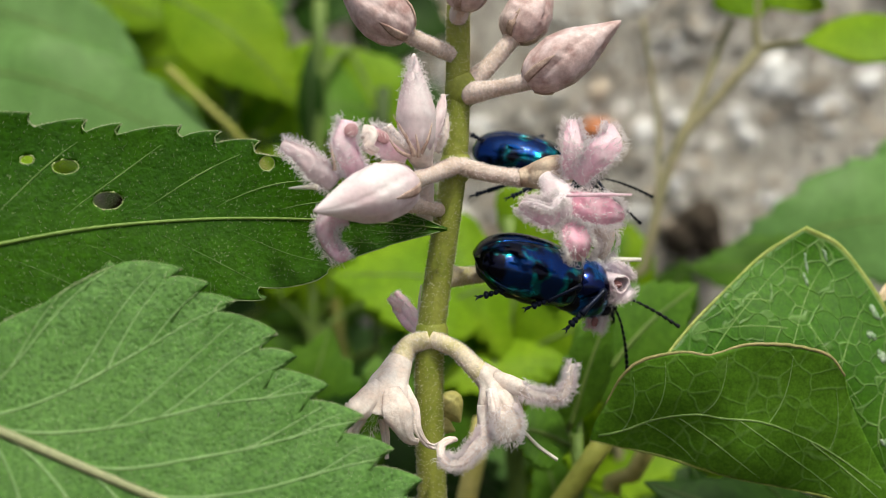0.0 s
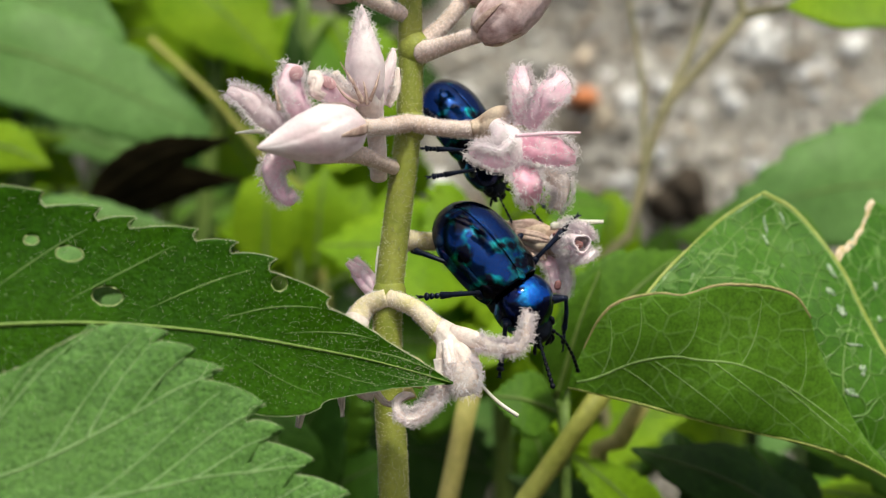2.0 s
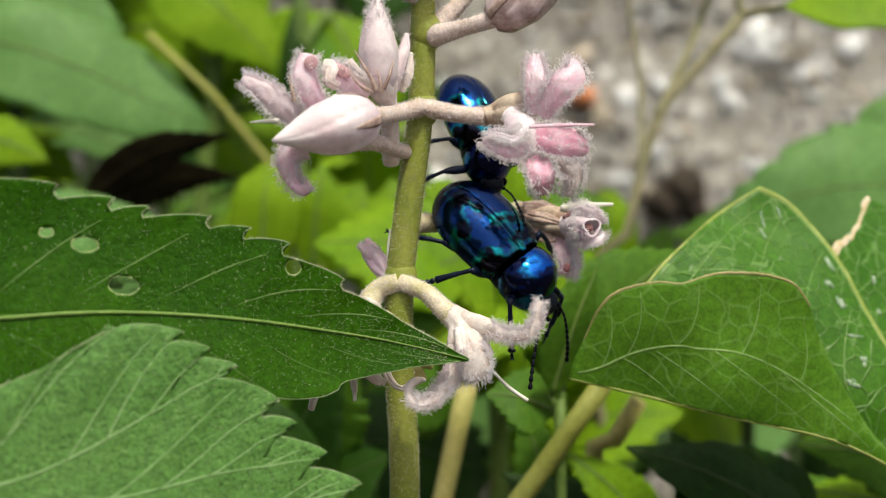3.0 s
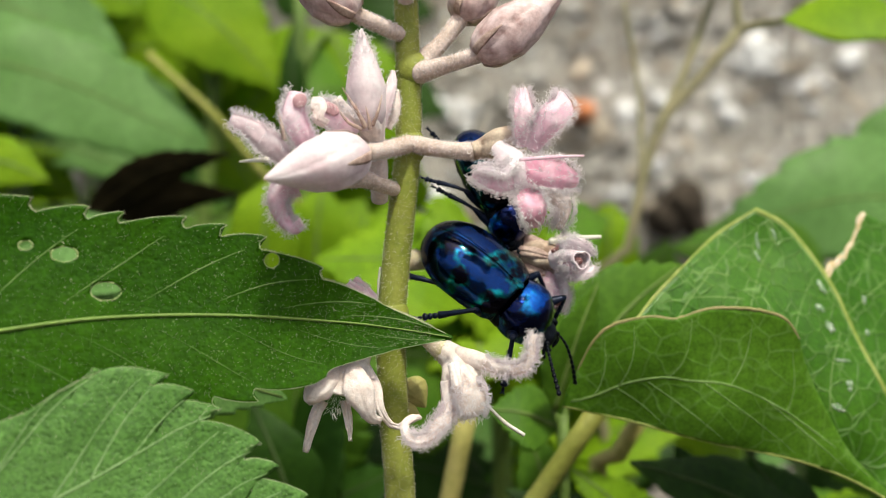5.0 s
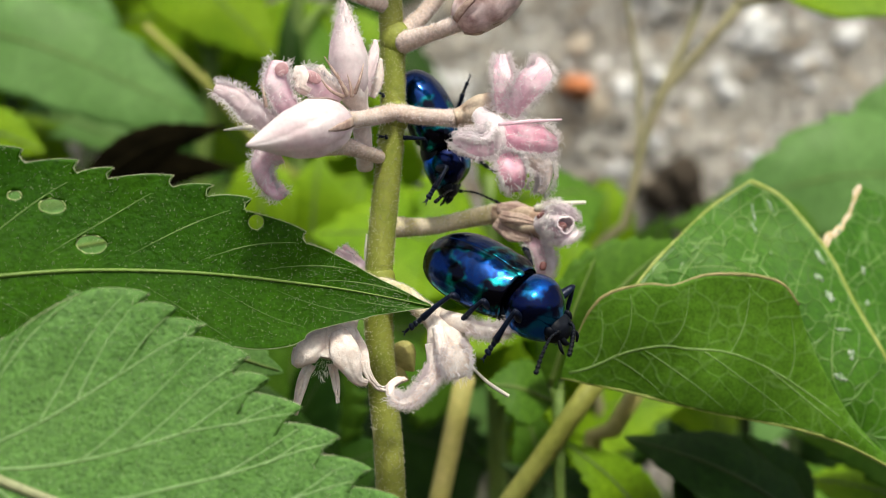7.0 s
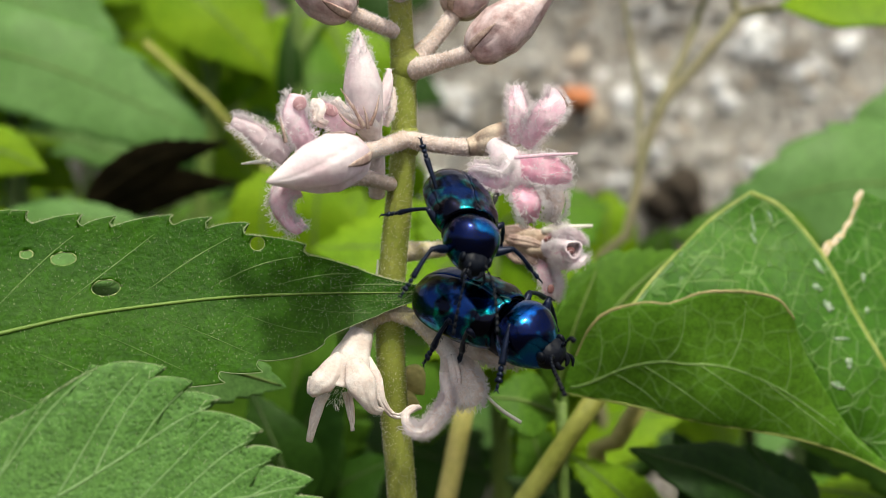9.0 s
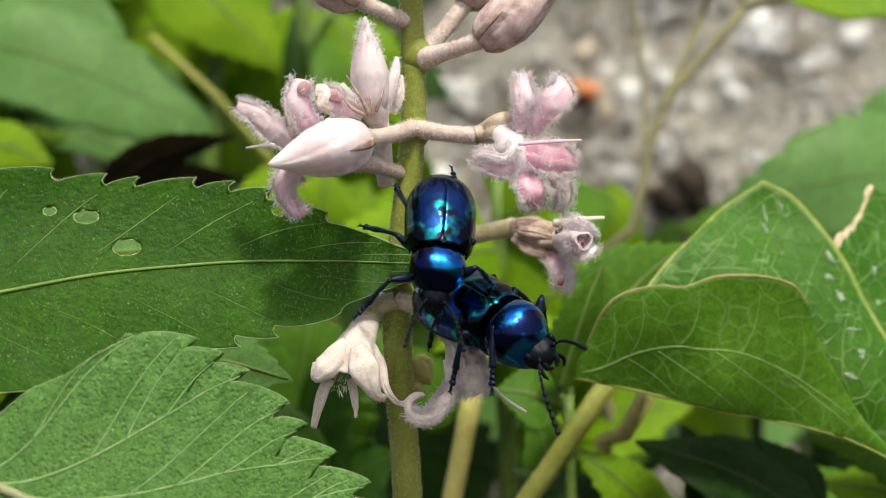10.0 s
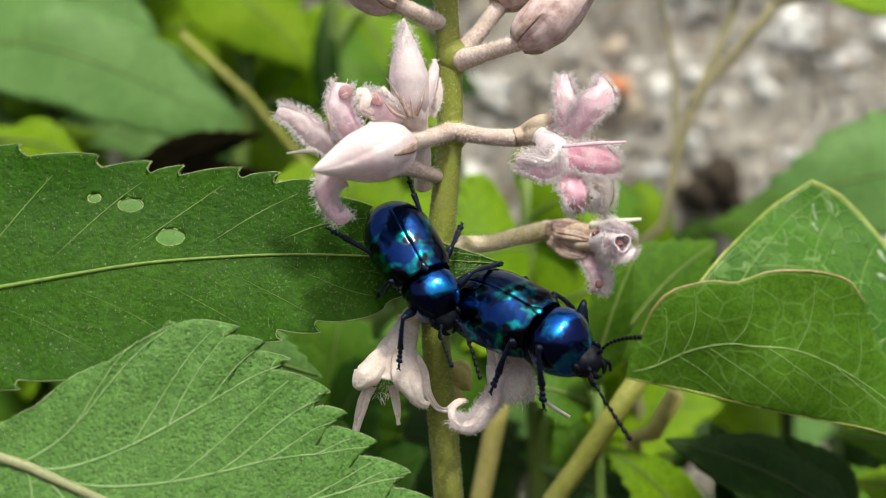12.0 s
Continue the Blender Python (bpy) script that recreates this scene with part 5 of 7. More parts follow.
        for _ in range(4):
            ox, oz, g = rng.uniform(-0.6, 0.6) * wide, rng.uniform(-0.6, 0.6) * tall, rng.uniform(0.35, 0.7)
            rim = []
            for k in range(18):
                a = 2 * math.pi * k / 18
                r = g * (1 + 0.3 * math.sin(2 * a + seed) + rng.uniform(-0.4, 0.4))
                x, z = ox + wide * r * math.cos(a), oz + tall * r * math.sin(a)
                rim.append(bm.verts.new(c + n * 0.13 + px * (x * math.cos(lean) - z * math.sin(lean)) + pz * (x * math.sin(lean) + z * math.cos(lean))))
            mid = bm.verts.new(c + n * 0.14 + px * (ox * math.cos(lean) - oz * math.sin(lean)) + pz * (ox * math.sin(lean) + oz * math.cos(lean)))
            for k in range(18):
                bm.faces.new((mid, rim[k], rim[(k + 1) % 18]))
        part("leaf_mine", bm, M_MINE, p, "whitish insect mine", thick=0.02)
    for k, (at, q, wide, tall, lean) in enumerate(((back, (27.32, 14.00, 2.97), 0.12, 0.75, 0.16), (back, (27.71, 14.00, 1.27), 0.1, 0.5, 0.3), (back, (29.02, 14.00, 3.21), 0.1, 0.5, 0.4), (back, (33.15, 13.50, -1.02), 0.5, 0.35, -0.5),
                                                   (back, (32.81, 13.00, -2.65), 0.55, 0.22, -0.6), (back, (33.61, 12.50, -4.27), 0.6, 0.28, -0.7), (back, (34.80, 12.00, -7.03), 0.6, 0.11, -0.1), (back, (35.27, 12.00, -8.94), 0.28, 0.4, 0.2),
                                                   (back, (34.06, 11.50, -10.66), 0.4, 0.25, -0.4), (far, (36.81, 14.00, -1.90), 0.25, 0.4, -0.4), (far, (37.39, 14.00, -4.82), 0.3, 0.2, -0.9), (far, (35.18, 15.00, 1.52), 0.3, 0.45, -0.6))):
        mine(at, q, 1.3 * wide, 1.3 * tall, lean, k)
    bm = bmesh.new()
    sweep(bm, [far(0.01 + 0.015 * noise.noise(V((9 * v, 0, 0))), v) for v in np.linspace(0.0, 1.0, 24)], [0.75, 0.85, 0.5, 0.62, 0.3, 0.42, 0.22, 0.26, 0.7, 0.35], [0.115, 0.12, 0.115], (0, -1, 0), 8)
    part("torn_edge", bm, M_SCAR, p, "dried tan torn edge")
    bm = bmesh.new()
    sweep(bm, [back(u, 1.0) + V((0, -0.05, 0)) for u in np.linspace(0, 1, 40)], [0.24, 0.2, 0.3, 0.26, 0.3], [0.16, 0.16, 0.16], (0, -1, 0), 8)
    part("fold", bm, M_FOLD, p, "yellow-green folded edge")
    for at, uv in ((front, [(i / 60, 1.0) for i in range(61)]), (back, [(0.0, i / 60) for i in range(61)]), (front, [(i / 20, 0.0) for i in range(21)])):
        bm = bmesh.new()
        sweep(bm, [at(u, v) + V((0, 0, 0.05)) * noise.noise(V((40 * u, 40 * v, 2))) for u, v in uv], [0.12, 0.15, 0.11, 0.16, 0.12], None, (0, -1, 0), 6)
        part("margin", bm, M_MARGIN_BROWN if at is front and uv[0][1] == 1.0 else M_FOLD, p)
    return p


# ---- background weeds ----
GAP = (-22.5, 6.0)   # a dark gap through the thicket, as seen from the flowering stem


def room(b, e):
    """How wide a leaf may be before it closes the gap."""
    if b.y < 70 or b.y > 188:
        return 99.0
    near = 99.0
    for f in np.linspace(0, 1, 9):
        p = b.lerp(e, f)
        g = (95 + p.y) / 95
        near = min(near, (math.hypot((p.x / g - GAP[0]) * 0.42, p.z / g - GAP[1]) - 2.5) * g)
    return near


TAPER = (0.02, 0.75, 1.0, 0.95, 0.7, 0.35, 0.01)
BLUNT = (0.02, 0.8, 1.0, 1.0, 0.95, 0.75, 0.1)


def weed(name, root, top, leaves, label, stem_r=1.6, mat=None, extra=(), category="plant"):
    """A rooted stem with leaves: (base, tip, half width, facing, material)."""
    p = thing(name, root, label, category, "weeds behind the flowering stem")
    r, t = V(root), V(top)
    mid = r.lerp(t, 0.5) + V((0, 3, 0))
    tube("stem", [r, mid, t], [stem_r * 1.1, stem_r * 0.85, stem_r * 0.6], mat or M_WEED, p, steps=24)
    for pts, w in extra:
        tube("branch", pts, w, mat or M_STALK_DULL, p, steps=16)
    for base, tip, half, face, m, *shape in leaves:
        outline = [k * half for k in (BLUNT if shape else TAPER)]
        b, e = V(base), V(tip)
        sag = (e - b).length * 0.08
        blade = Blade([b, b.lerp(e, 0.5) + V((0, -sag, sag)), e], outline, outline,
                      face=face, teeth=(9, 9), tooth=half * (0.04 if m is M_BG[3] else 0.1), cup=-0.1, quilt=half * 0.004, nu=66, nv=8, wave=half * 0.02)
        bm = bmesh.new()
        blade.mesh(bm)
        ob = part("leaf", bm, m, p, thick=0.25)
        bm = bmesh.new()
        sweep(bm, [blade.at(u, 0) + blade.face * 0.15 for u in np.linspace(0, 0.97, 14)], [0.3, 0.2, 0.08], [0.25, 0.18, 0.1], blade.face, 6)
        part("midrib", bm, M_GAP_SHADE if m is M_GAP_SHADE else M_WEED_SHADE if m is M_BG[3] else M_WEED, ob)
        # leaf stalk back to the stem
        f = max(0.0, min(1.0, (b - r).dot(t - r) / (t - r).length_squared - 0.04))
        on = (1 - f) ** 2 * r + 2 * f * (1 - f) * (2 * mid - (r + t) / 2) + f * f * t
        tube("leaf_stalk", [on, on.lerp(b, 0.5) + V((0, 0, 1)), b], [stem_r * 0.5, stem_r * 0.35, stem_r * 0.3], mat or M_WEED, p, n=8, steps=8)
    return p


def build_weeds():
    rng = random.Random(11)
    b0, b1, b2, b3 = M_BG
    G = GROUND - 3
    UP = (0, -0.7, 0.7)
    FR = (0, -1, 0.25)
    # broad bluish leaves high on the far side, above the toothed leaf
    weed("weed_plant", (-95, 70, G), (-90, 66, 40),
         [((-78.82, 74.00, 28.01), (-31.47, 76.00, 16.27), 7.6, (0.1, -0.95, 0.3), b2, 1), ((-78.68, 84.00, 38.46), (-46.01, 86.00, 30.00), 7.5, (0.0, -0.95, 0.25), b2, 1), ((-78.01, 90.00, 41.40), (-40.43, 92.00, 37.67), 8, FR, b0),
          ((-60.70, 66.00, 13.74), (-49.91, 66.00, 10.86), 3.4, FR, b0), ((-62.31, 90.00, 17.85), (-43.14, 90.00, 12.89), 3.0, (0.1, -0.95, 0.3), b2, 1), ((-68.74, 68.00, 10.99), (-52.39, 67.00, 12.95), 2.6, FR, b0)],
         "leafy weed with broad bluish-green toothed leaves")
    weed("weed_plant", (-48, 95, G), (-30, 90, 70),
         [((-44.61, 92.00, 42.69), (-22.81, 88.00, 25.42), 8, FR, b0), ((-29.89, 94.00, 22.88), (-13.70, 92.00, 34.33), 7.5, FR, b0), ((-33.39, 90.00, 3.39), (-14.88, 86.00, 4.93), 5, UP, b0),
          ((-28.43, 90.00, -4.05), (-19.95, 88.00, 10.71), 5, FR, b0), ((-39.14, 98.00, 34.57), (-26.21, 98.00, 44.92), 9, UP, b1)],
         "leafy weed with bright yellow-green leaves", mat=None, extra=[([(-39.41, 74.00, 28.61), (-36.54, 74.00, 25.89), (-29.16, 75.00, 19.06), (-23.36, 77.00, 11.60), (-17.51, 80.00, 1.64), (0, 86, G)], [0.5, 0.85, 0.9, 0.9])])
    weed("weed_plant", (12, 60, G), (6, 50, 8),
         [((6, 50, 3), (12.34, 46.00, 6.05), 8, FR, b0), ((5, 50, -2), (-14.31, 48.00, 0.70), 9, UP, b0), ((7, 50, -8), (19.27, 46.00, -3.72), 11, FR, b0), ((6, 50, -12), (-10.18, 44.00, -9.87), 11, FR, b1),
          ((8, 50, -18), (10.77, 42.00, -13.40), 10, FR, b0), ((8, 56, 4), (20.49, 60.00, 6.30), 8, UP, b1), ((6, 50, 0), (-1.52, 47.00, -2.47), 10, FR, b0), ((4, 50, -6), (4.72, 44.00, -12.36), 11, FR, b0)],
         "leafy weed with bright green leaves close to the flowering stem")
    weed("weed_plant", (-26, 22, G), (-22, 16, -12),
         [((-23.65, 8.00, -9.16), (-12.30, 7.00, -10.53), 3.3, (0, -1, 0.3), b2), ((-35.90, 16.00, -1.9), (-16.35, 13.00, -1.4), 2.6, (0, -0.8, 0.6), b2), ((-45.68, 22.00, -4.65), (-22.61, 19.00, -1.48), 5, (0, -0.9, 0.5), b2)],
         "weed with pale green blunt leaves under the toothed leaf", 1.0)
    weed("weed_plant", (-68, 80, G), (-66, 76, 50),
         [((-72.28, 84.00, 8.88), (-53.09, 84.00, 16.07), 4.5, FR, b0), ((-57.68, 58.00, 1.44), (-31.03, 58.00, 2.53), 3.0, FR, b2), ((-79.69, 96.00, 27.39), (-51.53, 96.00, 19.71), 7, FR, b0)],
         "leafy weed with soft yellow-green leaves")
    weed("weed_plant", (-19, 86, G), (-20, 82, 40),
         [((-20.99, 83.00, 18.37), (-20.91, 83.00, 35.07), 2.0, FR, b3), ((-16.62, 92.00, 35.17), (-7.77, 90.00, 13.31), 7, FR, b0), ((-21.11, 84.00, -4.72), (-10.60, 82.00, 9.57), 6.5, FR, b0), ((-7.35, 80.00, -7.74), (-6.57, 80.00, 10.24), 6.5, FR, b0),
          ((-15.53, 94.00, 9.37), (-18.91, 94.00, 27.10), 7, FR, b0), ((-7.24, 98.00, 17.33), (-14.85, 96.00, 9.47), 6, FR, b1)],
         "leafy weed with soft yellow-green leaves")
    weed("weed_plant", (-46, 110, G), (-44, 106, 60),
         [((-53.86, 108.00, 34.55), (-28.19, 106.00, 31.52), 8.0, FR, b0, 1), ((-41.98, 112.00, 25.06), (-27.84, 110.00, 36.72), 7.5, FR, b0, 1), ((-35.47, 104.00, 20.09), (-27.63, 102.00, 9.77), 6.5, FR, b0), ((-76.19, 112.00, 19.51), (-58.06, 110.00, 10.16), 6.0, FR, b0), ((-31.81, 112.00, 10.26), (-22.56, 112.00, 22.28), 5, FR, b0)],
         "leafy weed with bright yellow-green leaves deep in the thicket")
    # added weed: its near-black leaves paint the shade of the gap
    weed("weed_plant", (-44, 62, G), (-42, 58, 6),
         [((-43.33, 58.00, 5.54), (-25.09, 56.00, 13.69), 2.7, (0.1, -0.9, -0.5), M_GAP_SHADE), ((-41.13, 60.00, 4.92), (-24.19, 58.00, 8.95), 2.6, (0.0, -0.9, -0.6), M_GAP_SHADE)],
         "added weed whose near-black brown leaves stand in for shade in the gap", 0.8, mat=M_WEED_SHADE)
    weed("weed_plant", (-20, 74, G), (-19, 72, 2),
         [((-23.14, 70.00, -2.14), (-22.55, 70.00, 11.13), 4.6, FR, b0, 1), ((-16.71, 72.00, -2.16), (-15.59, 72.00, 11.64), 4.8, FR, b0), ((-10.87, 74.00, -2.19), (-10.12, 74.00, 8.38), 4.4, (0.2, -1, 0.3), b0)],
         "slim weed with lime-green leaves in the thicket", 0.8)
    weed("weed_plant", (26, 82, G), (27, 80, -4),
         [((22.49, 78.00, -4.56), (23.03, 78.00, 8.96), 4.2, FR, b0, 1), ((28.61, 80.00, -6.18), (31.35, 80.00, 4.38), 4.0, FR, b1), ((18.07, 84.00, -3.12), (17.27, 84.00, 7.68), 4.0, (0.3, -1, 0.3), b0)],
         "slim weed with soft yellow-green leaves before the wall", 0.9)
    # narrow leaf at the edge of the vine leaf
    weed("weed_plant", (14, 20, G), (11, 18, -13),
         [((10.15, 18.00, -12.57), (13.91, 17.00, -0.95), 2.6, (0.5, -1, 0.1), b1), ((11.61, 20.00, -10.22), (22.64, 24.00, 0.58), 5.0, (0.3, -1, 0.3), b1), ((10.58, 20.00, -14.33), (4.38, 19.00, -12.68), 3.5, (0.1, -0.8, 0.6), b1)],
         "slender weed with narrow green leaves", 0.8)
    weed("weed_plant", (95, 85, G), (88, 80, 5),
         [((75.43, 78.00, 8.58), (34.48, 75.00, 4.33), 9.5, FR, b2), ((80.33, 82.00, 19.06), (51.28, 80.00, 11.02), 8, FR, b2), ((51.30, 70.00, -2.14), (29.56, 68.00, 2.99), 6, FR, b1), ((88, 80, -22), (25.34, 60.00, -8.24), 11, UP, b0)],
         "leafy weed with broad soft green leaves")
    # shade low down is put into the colour of the b3 leaves
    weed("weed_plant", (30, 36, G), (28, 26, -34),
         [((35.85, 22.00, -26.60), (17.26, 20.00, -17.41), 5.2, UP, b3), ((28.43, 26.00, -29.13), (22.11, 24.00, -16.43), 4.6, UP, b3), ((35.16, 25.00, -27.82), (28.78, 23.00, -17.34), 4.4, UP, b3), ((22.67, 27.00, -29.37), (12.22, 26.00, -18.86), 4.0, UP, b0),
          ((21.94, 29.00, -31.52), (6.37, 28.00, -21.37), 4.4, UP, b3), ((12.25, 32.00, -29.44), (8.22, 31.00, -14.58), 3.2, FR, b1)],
         "low weed with leaves coloured dark for shade")
    weed("weed_plant", (52, 44, G), (54, 40, -34),
         [((56.50, 32.00, -24.34), (35.51, 30.00, -18.37), 5.2, FR, b1), ((53.60, 36.00, -28.62), (37.23, 34.00, -23.57), 4.6, UP, b0), ((52.39, 42.00, -31.76), (26.29, 40.00, -25.27), 5, UP, b1)],
         "low weed with soft green leaves")
    # b3 leaves here carry the shade in their colour
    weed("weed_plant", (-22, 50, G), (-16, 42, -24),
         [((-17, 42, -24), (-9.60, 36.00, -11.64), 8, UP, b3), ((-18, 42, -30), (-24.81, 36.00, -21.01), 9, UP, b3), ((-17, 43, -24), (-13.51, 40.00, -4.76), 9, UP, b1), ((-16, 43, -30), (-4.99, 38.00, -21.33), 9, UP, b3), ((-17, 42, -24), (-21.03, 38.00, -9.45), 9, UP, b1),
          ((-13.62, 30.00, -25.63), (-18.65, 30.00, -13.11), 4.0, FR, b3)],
         "low weed with mid green leaves and some coloured dark for shade")
    # bush added hard against the wall; its dark leaf colour stands in for deep shade
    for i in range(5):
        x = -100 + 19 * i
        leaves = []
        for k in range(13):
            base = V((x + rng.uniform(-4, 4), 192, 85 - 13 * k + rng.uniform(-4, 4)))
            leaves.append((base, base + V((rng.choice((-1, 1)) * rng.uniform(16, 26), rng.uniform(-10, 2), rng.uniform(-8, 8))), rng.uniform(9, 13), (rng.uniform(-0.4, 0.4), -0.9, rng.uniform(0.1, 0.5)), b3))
        weed("bush", (x, 195, G), (x, 193, 90), leaves, "bush added against the wall, its leaves coloured dark for shade", mat=M_WEED_SHADE)
    # low bush along the foot of the wall, shade put into its dark leaf colour
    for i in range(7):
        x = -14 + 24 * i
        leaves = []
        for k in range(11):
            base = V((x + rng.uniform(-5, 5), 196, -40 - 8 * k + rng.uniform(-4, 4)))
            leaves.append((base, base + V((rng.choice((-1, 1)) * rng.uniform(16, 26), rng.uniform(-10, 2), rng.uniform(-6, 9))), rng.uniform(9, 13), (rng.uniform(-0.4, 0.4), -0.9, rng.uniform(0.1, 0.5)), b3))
        weed("bush", (x, 199, G), (x, 197, -36), leaves, "low bush at the foot of the wall, its leaves coloured dark for shade", mat=M_WEED_SHADE)
    # thicket behind, thinning out before the wall
    for i in range(22):
        y = 70 + 5.8 * i
        grow = (95 + y) / 95
        x = rng.uniform(-40, -3) * grow if i % 4 else rng.uniform(4, 34) * grow
        x = -32 * grow if -29 < x / grow < -15 else x
        top = (rng.uniform(4, 26) if i % 4 else -4) * grow
        leaves = []
        for _ in range(13):
            z = top - rng.uniform(0, 36) * grow
            base = V((x + rng.uniform(-2, 2), y, z))
            tip = base + V((rng.uniform(-1, 1) * 26, rng.uniform(-14, 4), rng.uniform(-10, 14)))
            at_x, at_z = tip.x / grow, tip.z / grow
            if -28 < at_x < -16 and 3.5 < at_z < 8.5 or at_x > -3 and at_z > 4 or at_z < -14 and rng.random() < 0.6:
                continue
            half = min(rng.uniform(8, 13), room(base, tip))
            if half < 3:
                continue
            # low leaves take b3, so shade near the bottom is painted in
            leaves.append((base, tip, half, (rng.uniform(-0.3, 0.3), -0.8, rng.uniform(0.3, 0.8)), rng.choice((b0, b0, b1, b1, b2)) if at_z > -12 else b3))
        weed("weed_plant", (x, y, G), (x, y, top), leaves, "leafy green weed in the thicket before the wall", mat=M_WEED_SHADE)
    # straw-coloured stalks low down
    for a, c, w, m in (((2.59, 26.00, -13.78), (0.44, 28.00, -25.22), 1.0, M_STALK), ((13.91, 17.00, -12.46), (7.13, 19.00, -22.87), 0.95, M_STALK_DULL), ((19.18, 27.00, -14.39), (17.39, 29.00, -18.11), 0.9, M_STALK)):
        s = thing("stalk", (c[0] * 1.05, c[1] + 4, G), "straw-green weed stalk rising from the soil", "stalk", "straw-green stalks")
        d = (V(c) - V(a))
        tube("stem", [V(a) - d * 0.1, V(a), V(a) + d * 0.5, V(c), V(c) + d * 0.5, V(c) + d + V((0, 0, -8)), (c[0] * 1.05, c[1] + 4, G)], w, m, s, steps=26)
    # forked twig before the wall
    s = thing("forked_twig", (45, 66, G), "thin brownish-green forked twig with a bright leaf", "twig")
    tube("stem", [(36.56, 60.00, 29.70), (32.40, 60.00, 24.44), (28.53, 60.00, 20.15), (26.59, 60.00, 17.38), (24.65, 60.00, 11.01), (22.71, 60.00, 1.45), (19.36, 62.00, -14.66), (45, 66, G)], [0.6, 0.65, 0.75, 0.85, 0.95], M_TWIG, s, steps=40)
    tube("branch", [(26.45, 60.00, 17.24), (28.71, 61.00, 21.67), (30.72, 62.00, 26.02), (33.95, 64.00, 34.16)], [0.6, 0.55, 0.45], M_TWIG, s)
    tube("branch", [(36.56, 60.00, 29.70), (38.82, 58.00, 29.87), (40.47, 54.00, 29.49)], [0.6, 0.5, 0.4], M_TWIG, s)
    tube("branch", [(36.56, 60.00, 29.70), (36.14, 60.00, 32.61), (36.56, 60.00, 36.77)], [0.55, 0.5, 0.35], M_TWIG, s)
    tube("branch", [(24.67, 61.00, 10.52), (25.17, 66.00, 22.37), (23.45, 68.00, 35.02)], [0.4, 0.32, 0.26], M_TWIG, s)
    for b, e, h in (((39.93, 53.00, 29.42), (55.96, 48.00, 26.00), 4.6), ((36.42, 60.00, 33.30), (32.26, 60.00, 41.61), 5), ((37.80, 60.00, 34.69), (44.83, 58.00, 40.39), 6)):
        blade = Blade([b, V(b).lerp(V(e), 0.5) + V((0, 0, 2)), e], [0.1, 0.7 * h, h, 0.8 * h, 0.4 * h, 0.02], [0.1, 0.7 * h, h, 0.8 * h, 0.4 * h, 0.02], face=(0, -0.8, 0.6), teeth=(0, 0), cup=-0.1, nu=40, nv=8)
        bm = bmesh.new()
        blade.mesh(bm)
        part("leaf", bm, b0, s, thick=0.2)


wall, wall_face = build_setting()
plant = build_flower_stem()
leaf_l, leaf_b, leaf_r = build_leaf_l(), build_leaf_b(), build_leaf_r()
beetle_a, legs_a, feelers_a = build_beetle(1.02, "leaf_beetle", "large metallic blue leaf beetle clinging to the flowering stem")
beetle_b, legs_b, feelers_b = build_beetle(0.84, "leaf_beetle", "smaller metallic blue leaf beetle climbing beside its mate")
build_weeds()
build_stones(wall, wall_face)

# ---- movement ----
PLANT = [
    (0, pose(-0.00016, -0.00242, 0.00867, 4.28, 1.98, 0.75)),
    (0.5, pose(-0.00096, -0.00308, 0.00650, 1.47, 1.13, 0.89)),
    (1, pose(-0.00093, -0.00399, 0.00746, -0.11, 1.36, -0.85)),
    (1.5, pose(-0.00210, -0.00226, 0.00932, -2.10, 0.60, 1.79)),
    (2, pose(-0.00240, -0.00240, 0.00939, -3.08, 1.17, -1.85)),
    (2.5, pose(-0.00201, -0.00273, 0.00905, 0.29, 1.37, -1.16)),
    (3, pose(-0.00136, -0.00239, 0.01039, 0.60, 1.30, -1.37)),
    (5, pose(-0.00228, -0.00256, 0.00888, -1.00, 0.28, 0.44)),
    (5.5, pose(-0.00189, -0.00126, 0.00915, 1.06, -0.32, -1.11)),
    (6, pose(-0.00144, -0.00205, 0.00965, -0.26, 0.66, -0.49)),
    (6.5, pose(-0.00214, -0.00156, 0.00923, -0.30, 0.32, -1.37)),
    (7, pose(-0.00328, -0.00068, 0.00947, -1.68, -0.79, -1.00)),
    (9, pose(-0.00248, -0.00053, 0.00854, 0.94, -0.23, 1.49)),
    (9.5, pose(-0.00202, -0.00051, 0.00839, 0.50, 0.56, -0.12)),
    (10, pose(-0.00225, -0.00027, 0.00889, -0.51, 0.53, -1.21)),
    (10.5, pose(-0.00272, -0.00000, 0.00861, 0.00, 0.00, 0.00)),
    (11, pose(-0.00323, -0.00000, 0.00771, 0.47, -0.50, 1.52)),
    (11.5, pose(-0.00275, 0.00038, 0.00834, 0.08, -0.46, 1.24)),
    (12, pose(-0.00167, -0.00134, 0.00835, -0.57, -0.24, 1.17)),
]
